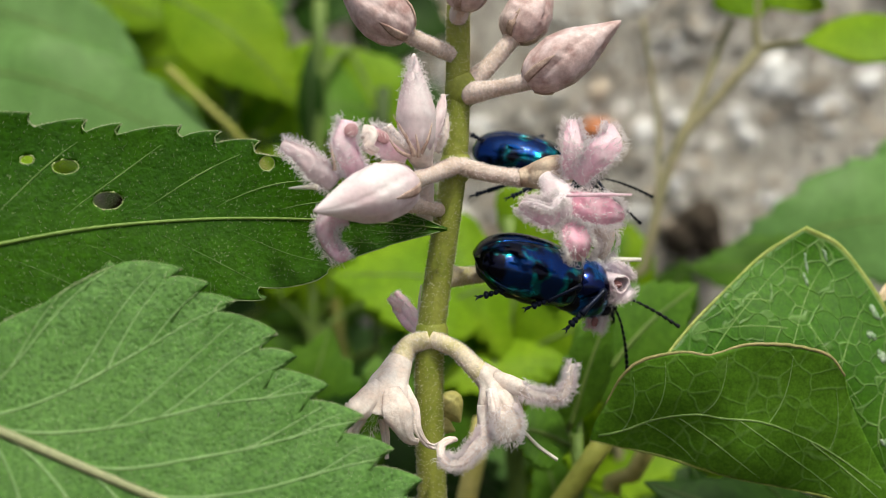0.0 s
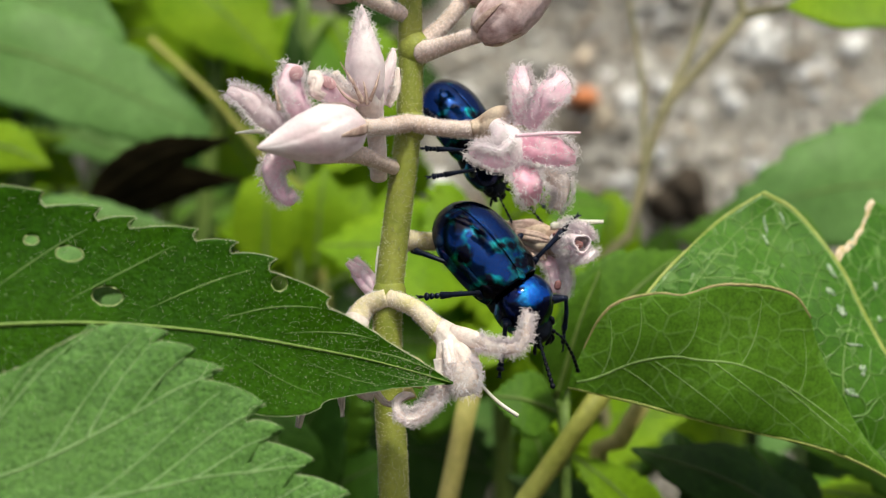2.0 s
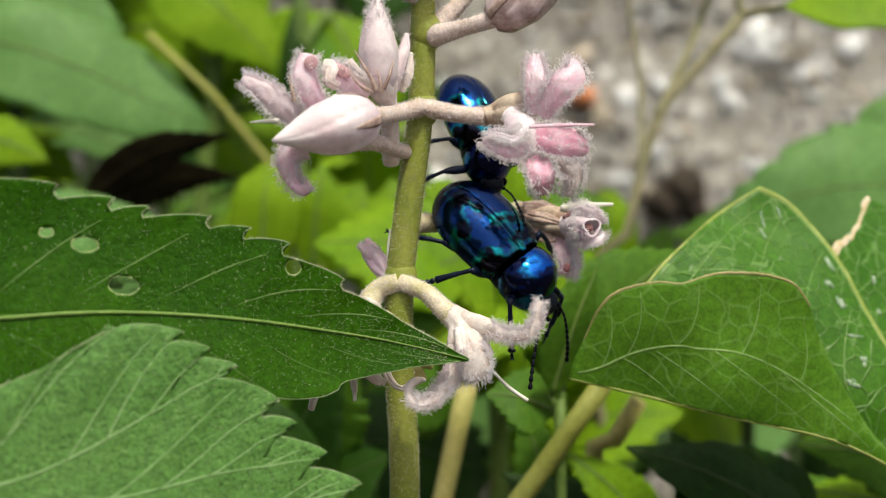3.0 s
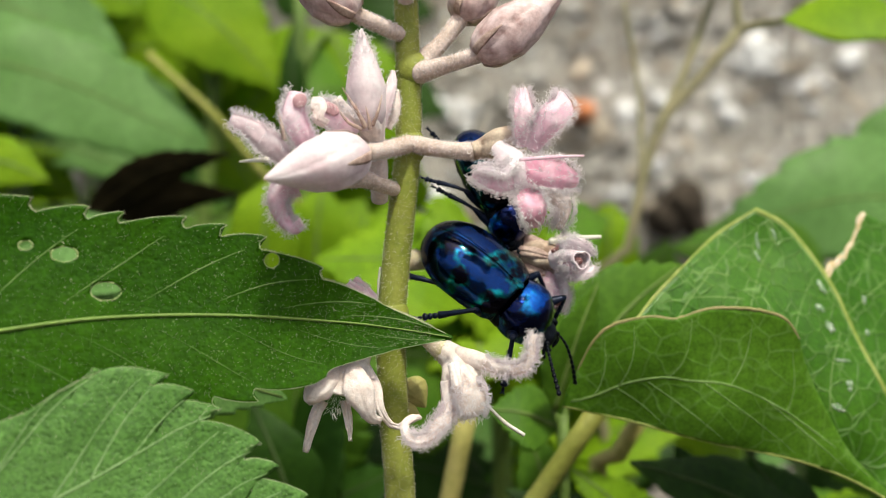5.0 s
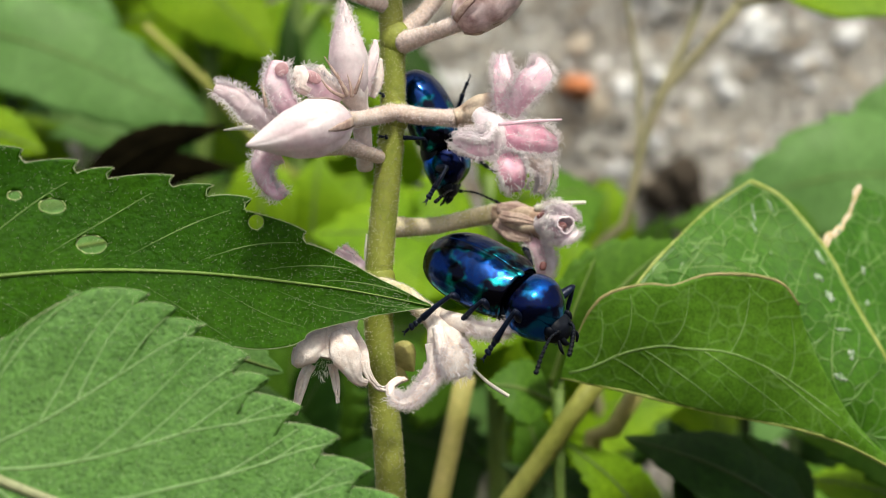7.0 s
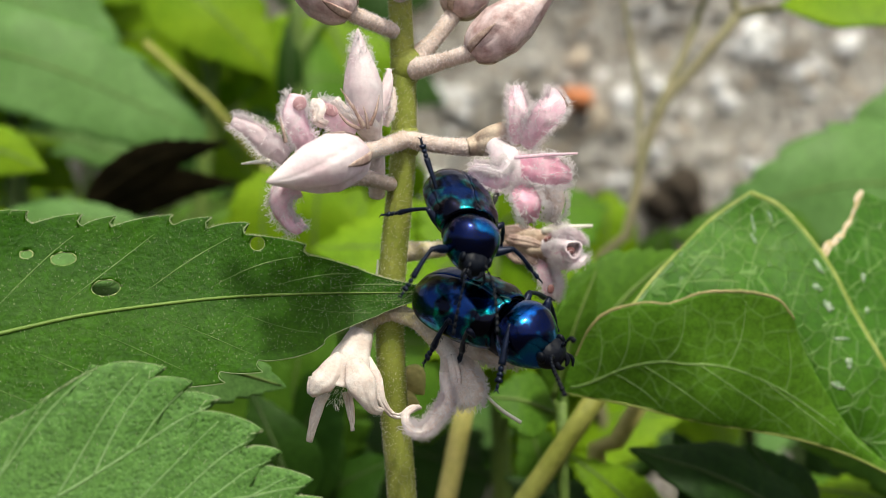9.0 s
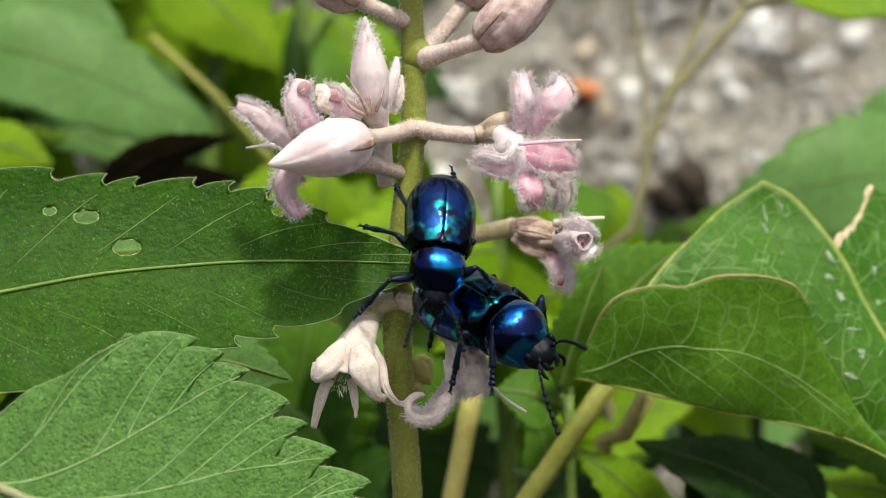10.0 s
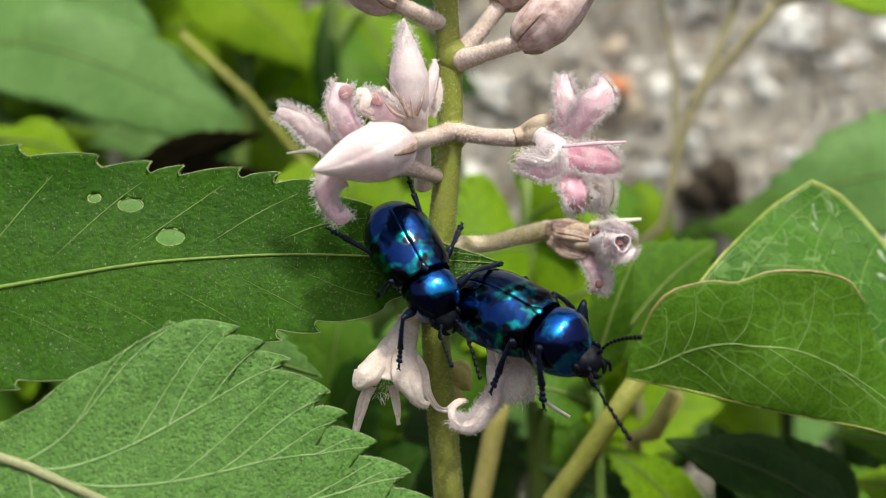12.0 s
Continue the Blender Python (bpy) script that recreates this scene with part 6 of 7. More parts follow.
LEAF_L = [
    (0, pose(-0.02365, -0.01045, 0.00518, 12.62, 2.13, 4.03)),
    (0.5, pose(-0.02421, -0.01099, 0.00431, 13.37, 4.97, 3.58)),
    (1, pose(-0.02331, -0.01003, 0.00119, 8.78, 2.14, 3.01)),
    (1.5, pose(-0.02033, -0.01455, -0.00411, 11.70, 11.44, 5.31)),
    (2, pose(-0.02148, -0.01455, -0.00295, 11.85, 13.48, 3.72)),
    (2.5, pose(-0.02093, -0.01413, -0.00507, 8.09, 5.66, 4.14)),
    (3, pose(-0.02035, -0.01392, -0.00257, 10.60, 10.79, 3.99)),
    (5, pose(-0.02198, -0.01251, -0.00175, 11.91, 6.70, 3.17)),
    (5.5, pose(-0.02153, -0.01109, -0.00215, 9.67, 3.52, 3.06)),
    (6, pose(-0.02152, -0.01167, -0.00127, 9.28, 4.68, 2.66)),
    (6.5, pose(-0.02208, -0.01121, -0.00154, 10.08, 5.25, 3.08)),
    (7, pose(-0.02315, -0.01092, -0.00047, 10.09, 8.71, 2.48)),
    (9, pose(-0.02324, -0.00729, -0.00223, -1.35, -2.17, 2.52)),
    (9.5, pose(-0.02236, -0.00734, -0.00112, 0.08, -0.31, -0.07)),
    (10, pose(-0.02239, -0.00686, 0.00018, -0.42, 0.16, 0.04)),
    (10.5, pose(-0.02264, -0.00700, -0.00016, -0.00, -0.00, -0.00)),
    (11, pose(-0.02241, -0.00734, -0.00077, 0.87, 1.28, -0.08)),
    (11.5, pose(-0.02184, -0.00714, -0.00029, 0.09, 0.14, -0.03)),
    (12, pose(-0.02124, -0.00789, 0.00066, 1.38, 1.97, -0.21)),
]
LEAF_B = [
    (0, pose(-0.02180, -0.01720, -0.00224, -2.35, -2.96, -1.11)),
    (0.5, pose(-0.02231, -0.01796, -0.00296, -2.30, 0.45, -1.66)),
    (1, pose(-0.02134, -0.01662, -0.00762, -1.97, -1.59, -0.27)),
    (1.5, pose(-0.01981, -0.02120, -0.01160, 1.01, 6.18, 3.19)),
    (2, pose(-0.02108, -0.02035, -0.00782, -0.04, 0.85, 1.18)),
    (2.5, pose(-0.02003, -0.02239, -0.01137, 1.64, -5.92, 1.29)),
    (3, pose(-0.01988, -0.01920, -0.00838, 3.59, 0.13, 5.23)),
    (5, pose(-0.02144, -0.01736, -0.00996, 2.75, 1.16, 4.51)),
    (5.5, pose(-0.02035, -0.01829, -0.01018, -0.52, -2.68, 1.12)),
    (6, pose(-0.02063, -0.01849, -0.00938, 0.12, -0.10, 1.43)),
    (6.5, pose(-0.02130, -0.01683, -0.00933, 0.44, -1.24, 1.22)),
    (7, pose(-0.02219, -0.01845, -0.00658, -1.22, -4.23, -1.49)),
    (9, pose(-0.02169, -0.01655, -0.01042, 1.38, -2.31, 0.42)),
    (9.5, pose(-0.02092, -0.01433, -0.01041, -0.05, -0.62, -0.98)),
    (10, pose(-0.02077, -0.01369, -0.00894, 0.42, -0.59, -0.93)),
    (10.5, pose(-0.02113, -0.01400, -0.00937, 0.00, 0.00, 0.00)),
    (11, pose(-0.02121, -0.01411, -0.00931, -1.74, -0.97, -0.30)),
    (11.5, pose(-0.02047, -0.01412, -0.00922, -0.90, -1.26, -0.58)),
    (12, pose(-0.01994, -0.01400, -0.00829, -1.37, -0.50, 0.03)),
]
LEAF_R = [
    (0, pose(0.02393, 0.00227, -0.00693, 11.17, 0.76, -1.73)),
    (0.5, pose(0.02410, 0.00331, -0.00681, -7.95, -0.60, -0.03)),
    (1, pose(0.02375, 0.00323, -0.00647, -9.71, 0.26, 2.78)),
    (1.5, pose(0.02472, 0.00319, -0.00518, 2.35, 0.26, -1.84)),
    (2, pose(0.02337, 0.00504, -0.00552, 0.53, 1.00, 1.99)),
    (2.5, pose(0.02356, 0.00639, -0.00552, 2.16, 1.17, -2.15)),
    (3, pose(0.02367, 0.00512, -0.00478, -2.95, 0.03, 1.84)),
    (5, pose(0.02338, 0.00777, -0.00625, 4.94, 0.95, 2.02)),
    (5.5, pose(0.02440, 0.00992, -0.00639, 1.10, -0.89, 0.19)),
    (6, pose(0.02359, 0.00462, -0.00564, -0.31, 1.25, 3.45)),
    (6.5, pose(0.02350, 0.00745, -0.00591, 5.58, -1.13, -0.95)),
    (7, pose(0.02330, 0.00641, -0.00553, 1.17, -0.41, 1.59)),
    (9, pose(0.02351, 0.00922, -0.00600, 5.15, -0.93, -0.83)),
    (9.5, pose(0.02432, 0.00968, -0.00536, -0.27, -0.18, 2.61)),
    (10, pose(0.02387, 0.00832, -0.00543, 2.09, 0.07, 0.70)),
    (10.5, pose(0.02374, 0.00800, -0.00547, 0.00, 0.00, 0.00)),
    (11, pose(0.02367, 0.00887, -0.00557, 1.23, 0.43, 1.26)),
    (11.5, pose(0.02425, 0.00831, -0.00536, 0.22, 0.95, 2.16)),
    (12, pose(0.02527, 0.00659, -0.00532, -0.94, -0.14, 2.04)),
]
BEETLE_A = [
    (0, pose(0.00693, 0.00083, 0.00083, 35.47, 12.14, 23.14)),
    (0.5, pose(0.00754, 0.00056, -0.00412, 60.43, 55.08, -9.97)),
    (1, pose(0.00682, 0.00059, -0.00259, 50.95, 57.91, -9.94)),
    (1.5, pose(0.00556, 0.00057, -0.00099, 57.57, 56.07, -10.03)),
    (2, pose(0.00410, -0.00041, -0.00115, 46.55, 48.64, -16.35)),
    (2.5, pose(0.00413, -0.00041, -0.00097, 54.41, 43.30, -7.24)),
    (3, pose(0.00446, -0.00041, 0.00052, 42.16, 43.28, -22.84)),
    (5, pose(0.00388, -0.00039, -0.00115, 51.35, 38.31, -6.41)),
    (5.5, pose(0.00443, -0.00038, -0.00085, 49.37, 36.36, -6.07)),
    (6, pose(0.00499, -0.00038, -0.00126, 49.16, 37.91, -6.19)),
    (6.5, pose(0.00531, -0.00038, -0.00251, 49.11, 38.26, -6.22)),
    (7, pose(0.00446, -0.00384, -0.00300, 30.88, 23.66, -31.04)),
    (9, pose(0.00352, -0.00583, -0.00421, 30.27, 17.69, -35.45)),
    (9.5, pose(0.00321, -0.00587, -0.00508, 36.88, 20.16, -39.68)),
    (10, pose(0.00269, -0.00585, -0.00465, 33.93, 17.85, -44.33)),
    (10.5, pose(0.00214, -0.00735, -0.00524, 33.79, 19.17, -43.57)),
    (11, pose(0.00167, -0.00739, -0.00600, 39.58, 22.69, -34.94)),
    (11.5, pose(0.00228, -0.00739, -0.00511, 41.06, 20.85, -34.28)),
    (12, pose(0.00335, -0.00738, -0.00521, 41.02, 19.70, -35.12)),
]
BEETLE_B = [
    (0, pose(0.00613, 0.00580, 0.00991, 29.63, 12.68, -3.17)),
    (0.5, pose(0.00487, 0.00575, 0.00706, 24.76, 31.59, -21.38)),
    (1, pose(0.00426, 0.00574, 0.00860, 39.14, 40.67, -5.48)),
    (1.5, pose(0.00304, 0.00370, 0.00869, 43.96, 56.45, -8.64)),
    (2, pose(0.00197, 0.00370, 0.00923, 44.35, 54.98, -8.32)),
    (2.5, pose(0.00269, 0.00270, 0.00797, 41.78, 62.97, -10.53)),
    (3, pose(0.00278, 0.00269, 0.00937, 6.30, 58.68, -48.48)),
    (5, pose(0.00416, 0.00279, 0.00612, 25.98, 61.15, -6.71)),
    (5.5, pose(0.00372, 0.00279, 0.00851, 9.09, 59.46, -24.69)),
    (6, pose(0.00285, 0.00285, 0.00925, -10.28, 58.35, -33.36)),
    (6.5, pose(0.00102, 0.00287, 0.00825, -25.48, 67.84, -44.14)),
    (7, pose(-0.00026, 0.00286, 0.00858, 16.19, 65.89, -5.42)),
    (9, pose(0.00169, -0.00826, 0.00264, -14.72, 34.78, -75.30)),
    (9.5, pose(0.00085, -0.00833, 0.00227, -4.33, 43.14, -89.95)),
    (10, pose(-0.00040, -0.00837, 0.00083, -13.17, 54.64, -94.75)),
    (10.5, pose(-0.00346, -0.00739, 0.00030, 6.46, 64.36, -84.17)),
    (11, pose(-0.00515, -0.00739, -0.00017, 40.52, 69.19, -51.37)),
    (11.5, pose(-0.00487, -0.00736, -0.00101, 26.76, 47.68, -56.48)),
    (12, pose(-0.00411, -0.00737, -0.00115, 40.13, 50.97, -39.82)),
]


# where each foot stands and each antenna points, in millimetres from its beetle's middle: seconds, along, across, up
STEPS_A = {
    "hindR": [(0, -5.3, -1.85, -2.06), (0.5, -6.9, -4.1, -1.84), (1, -5.99, -5.61, -3.23), (1.5, -5.77, -6.04, -2.67), (2, -6.49, -4.35, -1.68), (2.5, -6.62, -4.2, -2.16), (3, -6.33, -5.14, -1.53), (5, -6.99, -3.74, -2.05), (5.5, -6.96, -3.39, -2), (6, -7.25, -3.96, -2.35), (6.5, -6.75, -4.44, -2.84), (7, -3.7, -5.82, -2.57), (9, -2.99, -3.87, -2.78), (9.5, -3.16, -2.8, -2.88), (10, -3.85, -2.64, -2.79), (10.5, -5, -1.56, -2.68), (11, -3.64, -1.79, -2.9), (11.5, -3.21, -1.62, -3.94), (12, -4.02, -1.78, -2.56)],
    "midR": [(0, -2, -3.11, -1.25), (0.5, -3.35, -4.94, 0.56), (1, -1.58, -6.91, -4.17), (1.5, -1.63, -7.19, -3.45), (2, -1.94, -5.58, -1.58), (2.5, -2.51, -5.82, -2.04), (3, -1.78, -6.29, -2.06), (5, -2.62, -5.13, -1.98), (5.5, -0, -6.99, -4.95), (6, -0.66, -6.87, -4.87), (6.5, -1.02, -6.53, -2.6), (7, -1.34, -3.88, -2.76), (9, -1.17, -2.3, -3.04), (9.5, 0.18, -4.77, -2.66), (10, 0.85, -4.91, -2.64), (10.5, 0.61, -3.96, -2.53), (11, -0.76, -2.38, -3.69), (11.5, 0.96, -3.74, -2.6), (12, 0.18, -4.46, -2.5)],
    "frontR": [(0, 0.97, -4.44, -1.28), (0.5, 0.98, -1.95, 1.46), (1, 3.88, -4.11, -0.35), (1.5, 5.41, -5.46, -0.73), (2, 6, -3.98, -2.61), (2.5, 6.33, -4.99, -2.48), (3, 6.62, -4.07, -2.77), (5, 5.48, -4.97, -2.64), (5.5, 4.71, -4.75, -2.59), (6, 4.6, -6.25, -2.62), (6.5, 3.6, -5.38, -2.47), (7, 2.17, -4.29, -2.63), (9, 4, -4.51, -1.39), (9.5, 0.93, -2.15, -3.28), (10, 4.35, -4.09, -1.66), (10.5, 5.37, -3.84, -1.49), (11, 5.23, -3.62, -0.01), (11.5, 4.87, -3.04, -2.53), (12, 4.09, -3.71, -2.5)],
    "frontL": [(0, 8.71, 3.99, -1.38), (0.5, 1.63, 5.46, -2.55), (1, 5.41, 3.37, -2.56), (1.5, 6.98, 1.47, -3.3), (2, 7.19, 1.99, -2.83), (2.5, 6.61, 1.64, -3.97), (3, 6.25, 1.47, -6.62), (5, 5.45, 1.63, -3.78), (5.5, 5.66, 1.4, -4.52), (6, 5.17, 1.42, -5.2), (6.5, 5.11, 1.61, -3.86), (7, 4.05, 2.2, -4.25), (9, 2.86, 4.08, -2.93), (9.5, 2.19, 3.54, -3.22), (10, 2.1, 3.32, -3.38), (10.5, 1.9, 3.7, -2.88), (11, 2.52, 3.63, -3.34), (11.5, 3.41, 3.31, -3.97), (12, 2.43, 3.46, -3.42)],
    "midL": [(0, 5.06, 5.16, 1.2), (0.5, -3.43, 5.71, 1.27), (1, -2.02, 5.59, 2.09), (1.5, -1.26, 6.53, 0.6), (2, 0.52, 6.68, 2.86), (2.5, 2.01, 7.29, -1.64), (3, 2.5, 4.78, -2.56), (5, 4.87, 2.89, -2.49), (5.5, 3.69, 3.02, -2.75), (6, 1.73, 3.63, -3.31), (6.5, 0.21, 5, -2.66), (7, -2.09, 6.44, -1.49), (9, 0.5, 6.78, -2.51), (9.5, 1.59, 5.01, -2.74), (10, 1.11, 4.2, -2.59), (10.5, -0.28, 4.7, -2.8), (11, -0.05, 4.93, -2.73), (11.5, 1.66, 4.26, -2.64), (12, 1.61, 4.3, -2.58)],
    "hindL": [(0, 0.87, 7.03, -1.88), (0.5, -5.6, 2.63, -2.59), (1, -2.41, 2.95, -3.7), (1.5, -1.17, 1.37, -4.58), (2, -1.34, 3.16, -3.71), (2.5, -1.95, 3.2, -3.6), (3, -1.93, 1.58, -5.14), (5, -1.1, 2.43, -4.21), (5.5, -1.33, 1.96, -4.52), (6, -2.26, 1.39, -4.71), (6.5, -2.72, 1.7, -3.79), (7, -4.28, 2.99, -2.8), (9, -3.02, 4.07, -2.76), (9.5, -2.73, 2.87, -3.28), (10, -3.08, 2.49, -3.22), (10.5, -3.31, 2.72, -2.81), (11, -2.04, 4.02, -2.88), (11.5, -1.39, 3.47, -3.69), (12, -3.03, 2.06, -3.59)],
    "antL": [(0, 10.63, -2.63, 0.12), (0.5, 5.05, 5.75, -3.54), (1, 8.52, 3, -5.32), (1.5, 9.66, 1.82, -4.98), (2, 9.3, 2.85, -4.88), (2.5, 8.24, 0.73, -6.02), (3, 8.91, 0.89, -5.67), (5, 9.63, 1.18, -5.13), (5.5, 9.69, -0.5, -4.97), (6, 8.6, 1.22, -5.81), (6.5, 7.76, 2.85, -5.75), (7, 8.76, -4.22, 1.52), (9, 8.97, -2.61, 3.47), (9.5, 10.05, -1.17, 3.38), (10, 10.75, -0.78, 2.65), (10.5, 10.35, 0.13, 3.42), (11, 9.32, 0.19, 4.36), (11.5, 10.19, 0.06, 3.59), (12, 9.91, 0.24, 3.89)],
    "antR": [(0, 9.25, -1.87, -5.29), (0.5, 5.01, -1.82, 5.33), (1, 6.99, -4.72, 3.73), (1.5, 8.81, -4.45, 3.03), (2, 9.54, -4.26, 2.49), (2.5, 7.98, -5.58, 2.11), (3, 9.36, -4.73, -3.1), (5, 8.78, -5.25, 1.92), (5.5, 8.06, -6.18, -0.12), (6, 7.89, -6.14, 0.64), (6.5, 6.89, -5.92, 2.11), (7, 7.6, -6.25, 0.6), (9, 9.8, -4.89, 0.92), (9.5, 9.39, -5.44, -0.16), (10, 10.29, -4.13, -2.46), (10.5, 11.1, -2.9, -2.25), (11, 11.29, -2.76, 0.76), (11.5, 11.46, -2.43, -1.51), (12, 10.95, -3.38, -1.97)],
}
STEPS_B = {
    "hindR": [(0, -5.69, -0.35, 1.4), (0.5, -5.39, -1.2, 2.25), (1, -5.97, -0.89, 0.43), (1.5, -4.16, -4.14, 1.05), (2, -3.1, -4.15, 2.14), (2.5, -6.11, -3.08, -1.35), (3, -2.1, -5.88, -0.63), (5, -6.36, -2.23, -1.35), (5.5, -4.85, -3.91, -0.17), (6, -2.49, -5.67, -2.12), (6.5, -2.08, -5.85, -1.82), (7, -3.8, -5.1, -1.01), (9, -3.8, -3.65, 2.97), (9.5, -5.06, -1.96, 1.45), (10, -5.32, -3.19, -1.78), (10.5, -4.94, -2.67, -2.08), (11, -4.32, -1.36, -2), (11.5, -5.85, -1.24, -1.25), (12, -5, -4.2, 0.53)],
    "midR": [(0, -4.26, -2.38, -2.92), (0.5, -3.81, -3.78, -2.04), (1, -2.22, -4.03, -3.99), (1.5, -1.36, -5.51, -1.26), (2, -0.68, -5.37, 0.88), (2.5, -1.26, -5.5, -0.35), (3, 0.2, -5.96, -1.78), (5, -3.41, -3.06, -3.4), (5.5, -0.74, -5.78, -1), (6, 1.29, -5.78, -2.72), (6.5, 1.25, -5.17, -1.96), (7, -0.73, -5.7, -1.98), (9, -1.67, -4.8, -2.14), (9.5, -2.86, -4.13, -2.22), (10, -1.58, -5.3, -1.97), (10.5, -1.65, -5.35, -1.05), (11, -1.19, -3.12, -2.05), (11.5, -1.47, -1.71, -2.46), (12, -0.11, -2.96, -2.52)],
    "frontR": [(0, -1.37, -3.94, -1.62), (0.5, 1.17, -5, 1.59), (1, 1.77, -5.5, 1.01), (1.5, 1.58, -5.78, 0.16), (2, 1.36, -5.73, 0.11), (2.5, -1.47, -3.61, -2.35), (3, 2.39, -5.4, -4.44), (5, -2.32, -2.88, -2.97), (5.5, 3.49, -5.22, -1.68), (6, 4.67, -3.11, -5.21), (6.5, 6.04, -4.16, -2.24), (7, 4.89, -5.11, -0.96), (9, 5.61, -4.36, -3.47), (9.5, 4.84, -5.82, -3.18), (10, 5.29, -4.99, -2.91), (10.5, 5.67, -3.52, -2.07), (11, 5.34, -2.42, -2), (11.5, 5.45, -2.22, -2.05), (12, 5.46, -4.12, -2.17)],
    "frontL": [(0, 7.26, 0.72, -3.12), (0.5, 6.31, 4.44, -1.78), (1, 8.3, 0.69, -1.63), (1.5, 7.29, 3.03, -1.01), (2, 8.04, 2.56, -0.1), (2.5, 7.91, 2.58, -0.08), (3, 3.66, 5.26, -2.21), (5, 8.33, 0.82, -1.31), (5.5, 5.35, 4.82, -2.25), (6, 5.17, 5.41, -1.14), (6.5, 4.14, 4.13, 2.58), (7, 4.45, 4.73, 1.82), (9, 2.7, 6.01, -1.78), (9.5, 4.23, 6.06, -1.71), (10, 1.52, 4.11, -2.3), (10.5, 2.69, 3.74, -2), (11, 3.39, 3.89, -2.14), (11.5, 2.25, 5.2, -2.08), (12, 1.77, 5.89, -2)],
    "midL": [(0, 1.98, 5.92, -0.56), (0.5, -0.32, 5.38, 1.1), (1, 1.49, 5.44, -2.27), (1.5, 1.13, 4.09, -2.21), (2, 1.89, 5.47, -2.26), (2.5, -1.16, 5.5, -2.05), (3, -0.61, 3.49, -2.25), (5, -2.28, 4.31, -2.12), (5.5, -1.57, 3.54, -2.24), (6, -2.23, 4.94, -1.28), (6.5, -2.42, 3.27, 1.91), (7, -0.93, 2.23, 3.63), (9, -0.95, 4.1, -2.18), (9.5, -0.2, 3.39, -2.21), (10, -1.61, 1.95, -2.07), (10.5, -1.03, 2.17, -2.26), (11, -2.26, 3.63, -2.21), (11.5, -1.35, 4.65, 1.58), (12, -2.17, 4.92, -1.88)],
    "hindL": [(0, -0.08, 5.89, -0.02), (0.5, -2.2, 3.02, 3.51), (1, -2.38, 5.79, -0.56), (1.5, -2.63, 4.75, -2.14), (2, -1.38, 5.99, -1.73), (2.5, -3.88, 5.03, -0.99), (3, -3.95, 4.24, -2.21), (5, -4.16, 4.61, 0.1), (5.5, -3.92, 5.01, -1.19), (6, -4.18, 4.65, -0.09), (6.5, -4.31, 2.49, 2.22), (7, -2.9, 2.14, 3.54), (9, -4.8, 3.84, 0.17), (9.5, -4.88, 2.93, -2.32), (10, -5.39, 0.47, 0.93), (10.5, -5.45, 2.47, 1.49), (11, -4.66, 4.25, -0.59), (11.5, -4.16, 4.03, 2.38), (12, -5.47, 2.29, 1.9)],
    "antL": [(0, 9.57, -0, -0.52), (0.5, 8.91, 2.42, 1.14), (1, 9.57, 0.72, 0.01), (1.5, 9.42, 1.52, 0.38), (2, 9.53, 1.17, -0.01), (2.5, 7.76, 4.22, -1.81), (3, 9.33, -0.45, 1.32), (5, 9.57, 0.22, -0.81), (5.5, 9.5, 0.98, -1.24), (6, 6.4, 5.16, -1), (6.5, 5.31, 4.09, 2.96), (7, 7.79, 3.59, 2.03), (9, 9.2, 1.23, -2.56), (9.5, 8.62, 2.49, -2.85), (10, 9.33, 1.89, 1), (10.5, 9.21, 2.41, 0.76), (11, 8.65, 1.35, 2.57), (11.5, 9.64, 0.48, 0.6), (12, 9.67, -0.22, 0.01)],
    "antR": [(0, 9.1, -1.76, -2.14), (0.5, 9.59, 0, 0.69), (1, 9.54, -1.92, -0.31), (1.5, 9.59, -0.48, -0.66), (2, 9.55, -0.86, -1), (2.5, 7.91, -3.24, 2.28), (3, 9.41, -2.25, -0.02), (5, 9.25, -1.49, -1.92), (5.5, 8.59, -3.45, 0.76), (6, 9.44, 0.65, -0.83), (6.5, 9.06, -1.47, 1.9), (7, 5.29, -5.43, -0.28), (9, 7.44, -0.66, -4.42), (9.5, 9.59, -0.94, -1.56), (10, 9.4, -1.91, 0.72), (10.5, 9.08, -2.02, 1.55), (11, 8.42, -3.17, 1.64), (11.5, 9.05, -2.84, 0.57), (12, 8.79, -1.94, 2.12)],
}


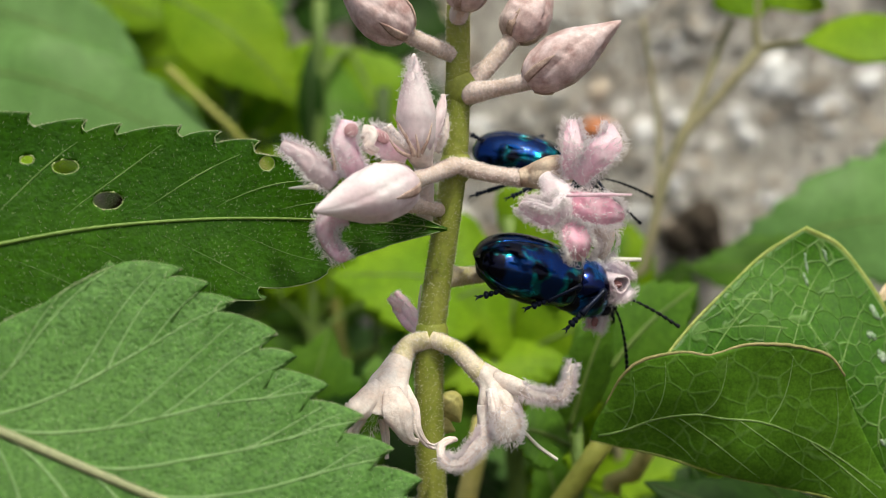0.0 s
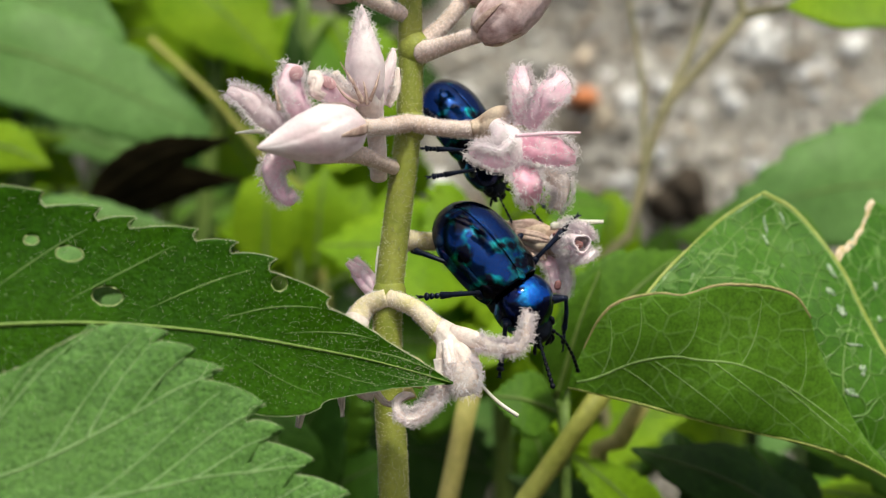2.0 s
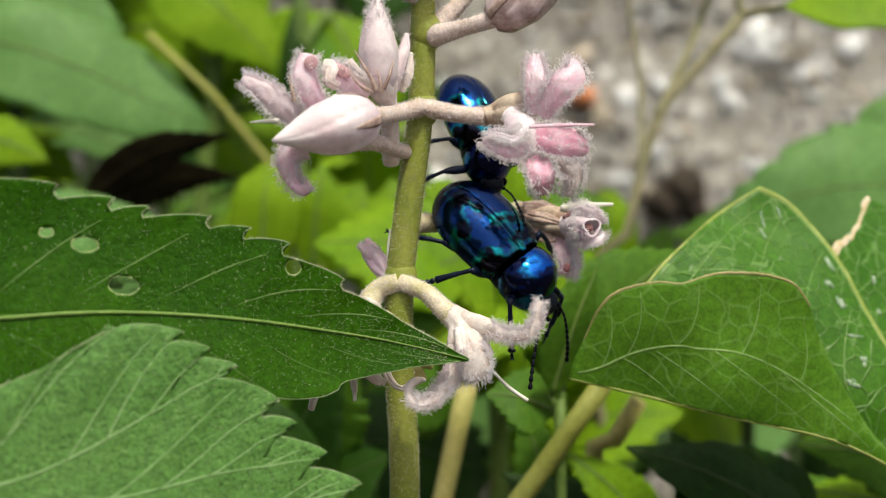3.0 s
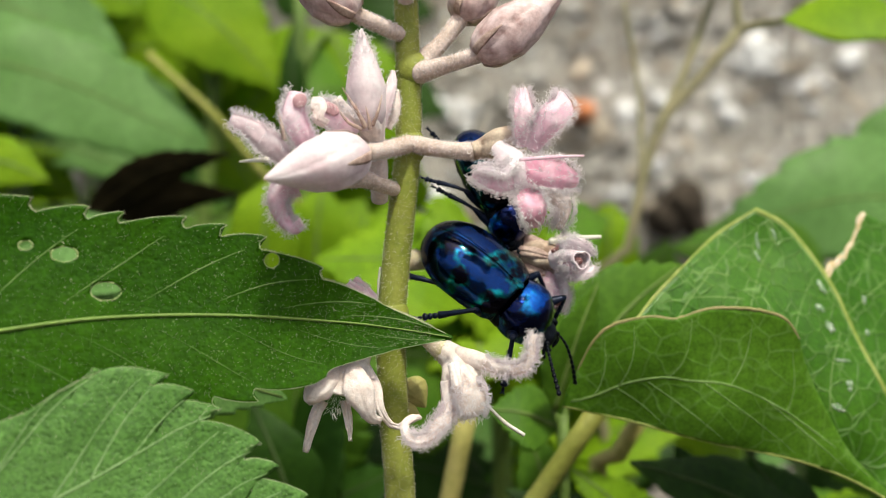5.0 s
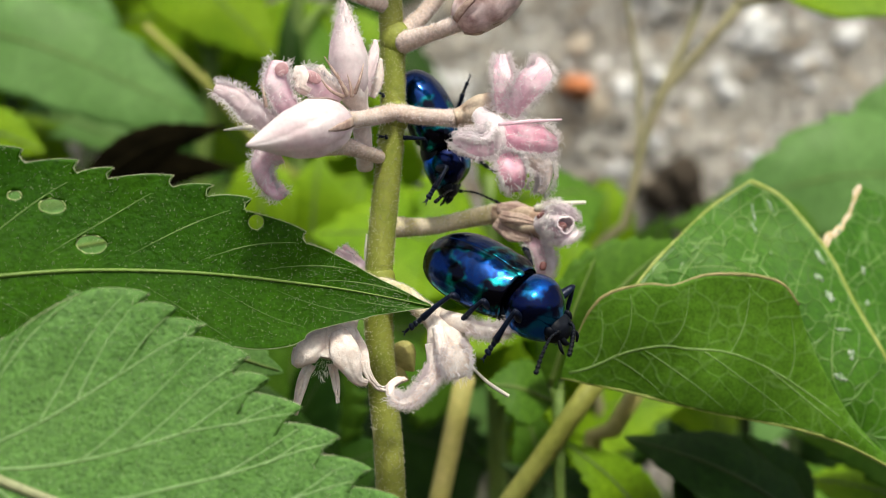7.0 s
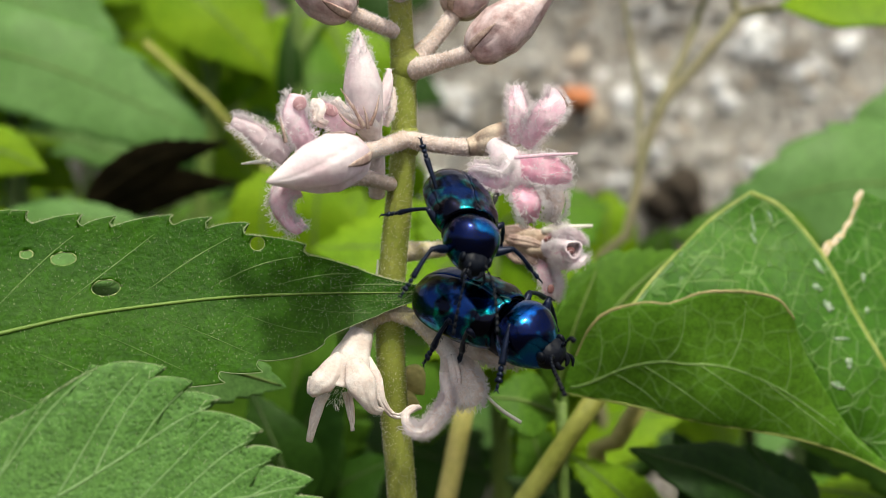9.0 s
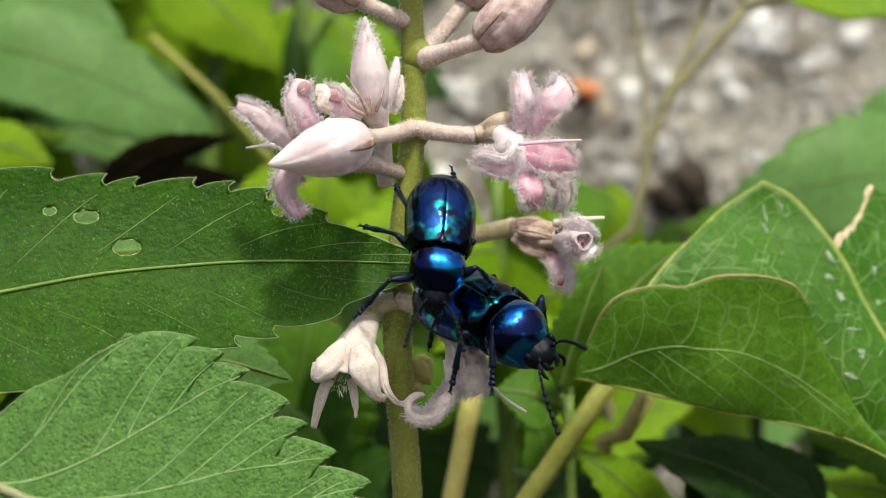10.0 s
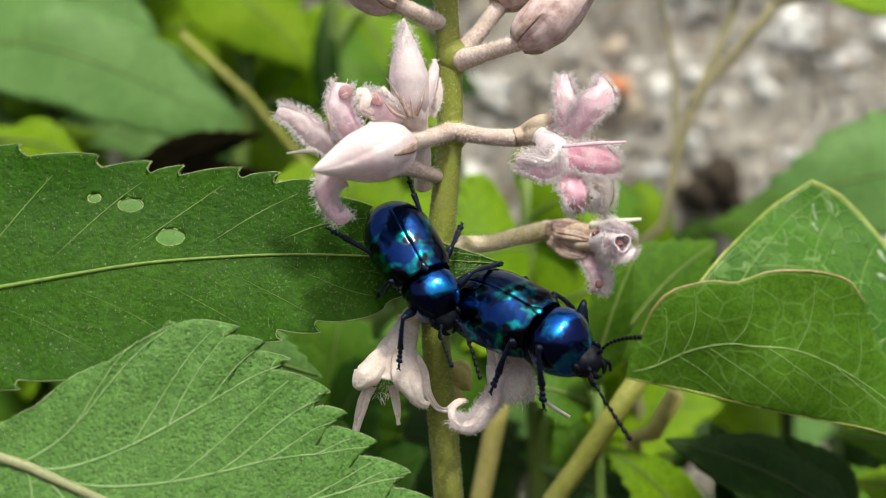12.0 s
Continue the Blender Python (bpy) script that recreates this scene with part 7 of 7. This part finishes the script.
def bend_leg(k, limb, x, side, rows):
    """Puts a foot where each row says: the thigh swings about its root, shin and foot about the knee."""
    leg, shin, foot = limb
    root, l1, l2 = V((x, side * 1.25, -1.3)) * k, THIGH * k, (SHIN + 0.85 * FOOT) * k
    thigh_rows, shin_rows = [], []
    last = None
    for t, *q in rows:
        d = V(q) - root
        far = max(0.4 * l1 + abs(l2 - l1), min(d.length, 0.985 * (l1 + l2)))
        d = d.normalized()
        pole = V((0, 0.5 * side, 1.0))
        pole = (pole - d * pole.dot(d)).normalized()
        c = (l1 * l1 + far * far - l2 * l2) / (2 * l1 * far)
        a = math.acos(max(-1, min(1, c)))
        ex = d * math.cos(a) + pole * math.sin(a)
        ey = pole.cross(d).normalized()
        ez = ex.cross(ey)
        m = Matrix((ex, ey, ez)).transposed().to_4x4()
        m.translation = root * MM
        thigh_rows.append((t, m))
        knee = math.pi - math.acos(max(-1, min(1, (l1 * l1 + l2 * l2 - far * far) / (2 * l1 * l2))))
        n = Matrix.Rotation(knee, 4, "Y")
        n.translation = V((l1, 0, 0)) * MM
        shin_rows.append((t, n))
    walk(leg, thigh_rows)
    walk(shin, shin_rows)
    walk(foot, shin_rows)


def point_feeler(k, ob, side, rows):
    root = V((5.7, side * 0.6, -0.5)) * k
    out = []
    for t, *q in rows:
        m = (V(q) - root).to_track_quat("X", "Z").to_matrix().to_4x4()
        m.translation = root * MM
        out.append((t, m))
    walk(ob, out)


def move_limbs(k, legs, feelers, steps):
    names = ("frontL", "frontR", "midL", "midR", "hindL", "hindR")
    for i, limb in enumerate(legs):
        side = 1 if i % 2 == 0 else -1
        bend_leg(k, limb, LEG_ROOTS[i // 2], side, steps[names[i]])
    for ob, name, side in zip(feelers, ("antL", "antR"), (1, -1)):
        point_feeler(k, ob, side, steps[name])


def motions():
    walk(plant, PLANT)
    walk(leaf_l, LEAF_L)
    walk(leaf_b, LEAF_B)
    walk(leaf_r, LEAF_R)
    walk(beetle_a, BEETLE_A)
    walk(beetle_b, BEETLE_B)
    move_limbs(1.02, legs_a, feelers_a, STEPS_A)
    move_limbs(0.84, legs_b, feelers_b, STEPS_B)


motions()
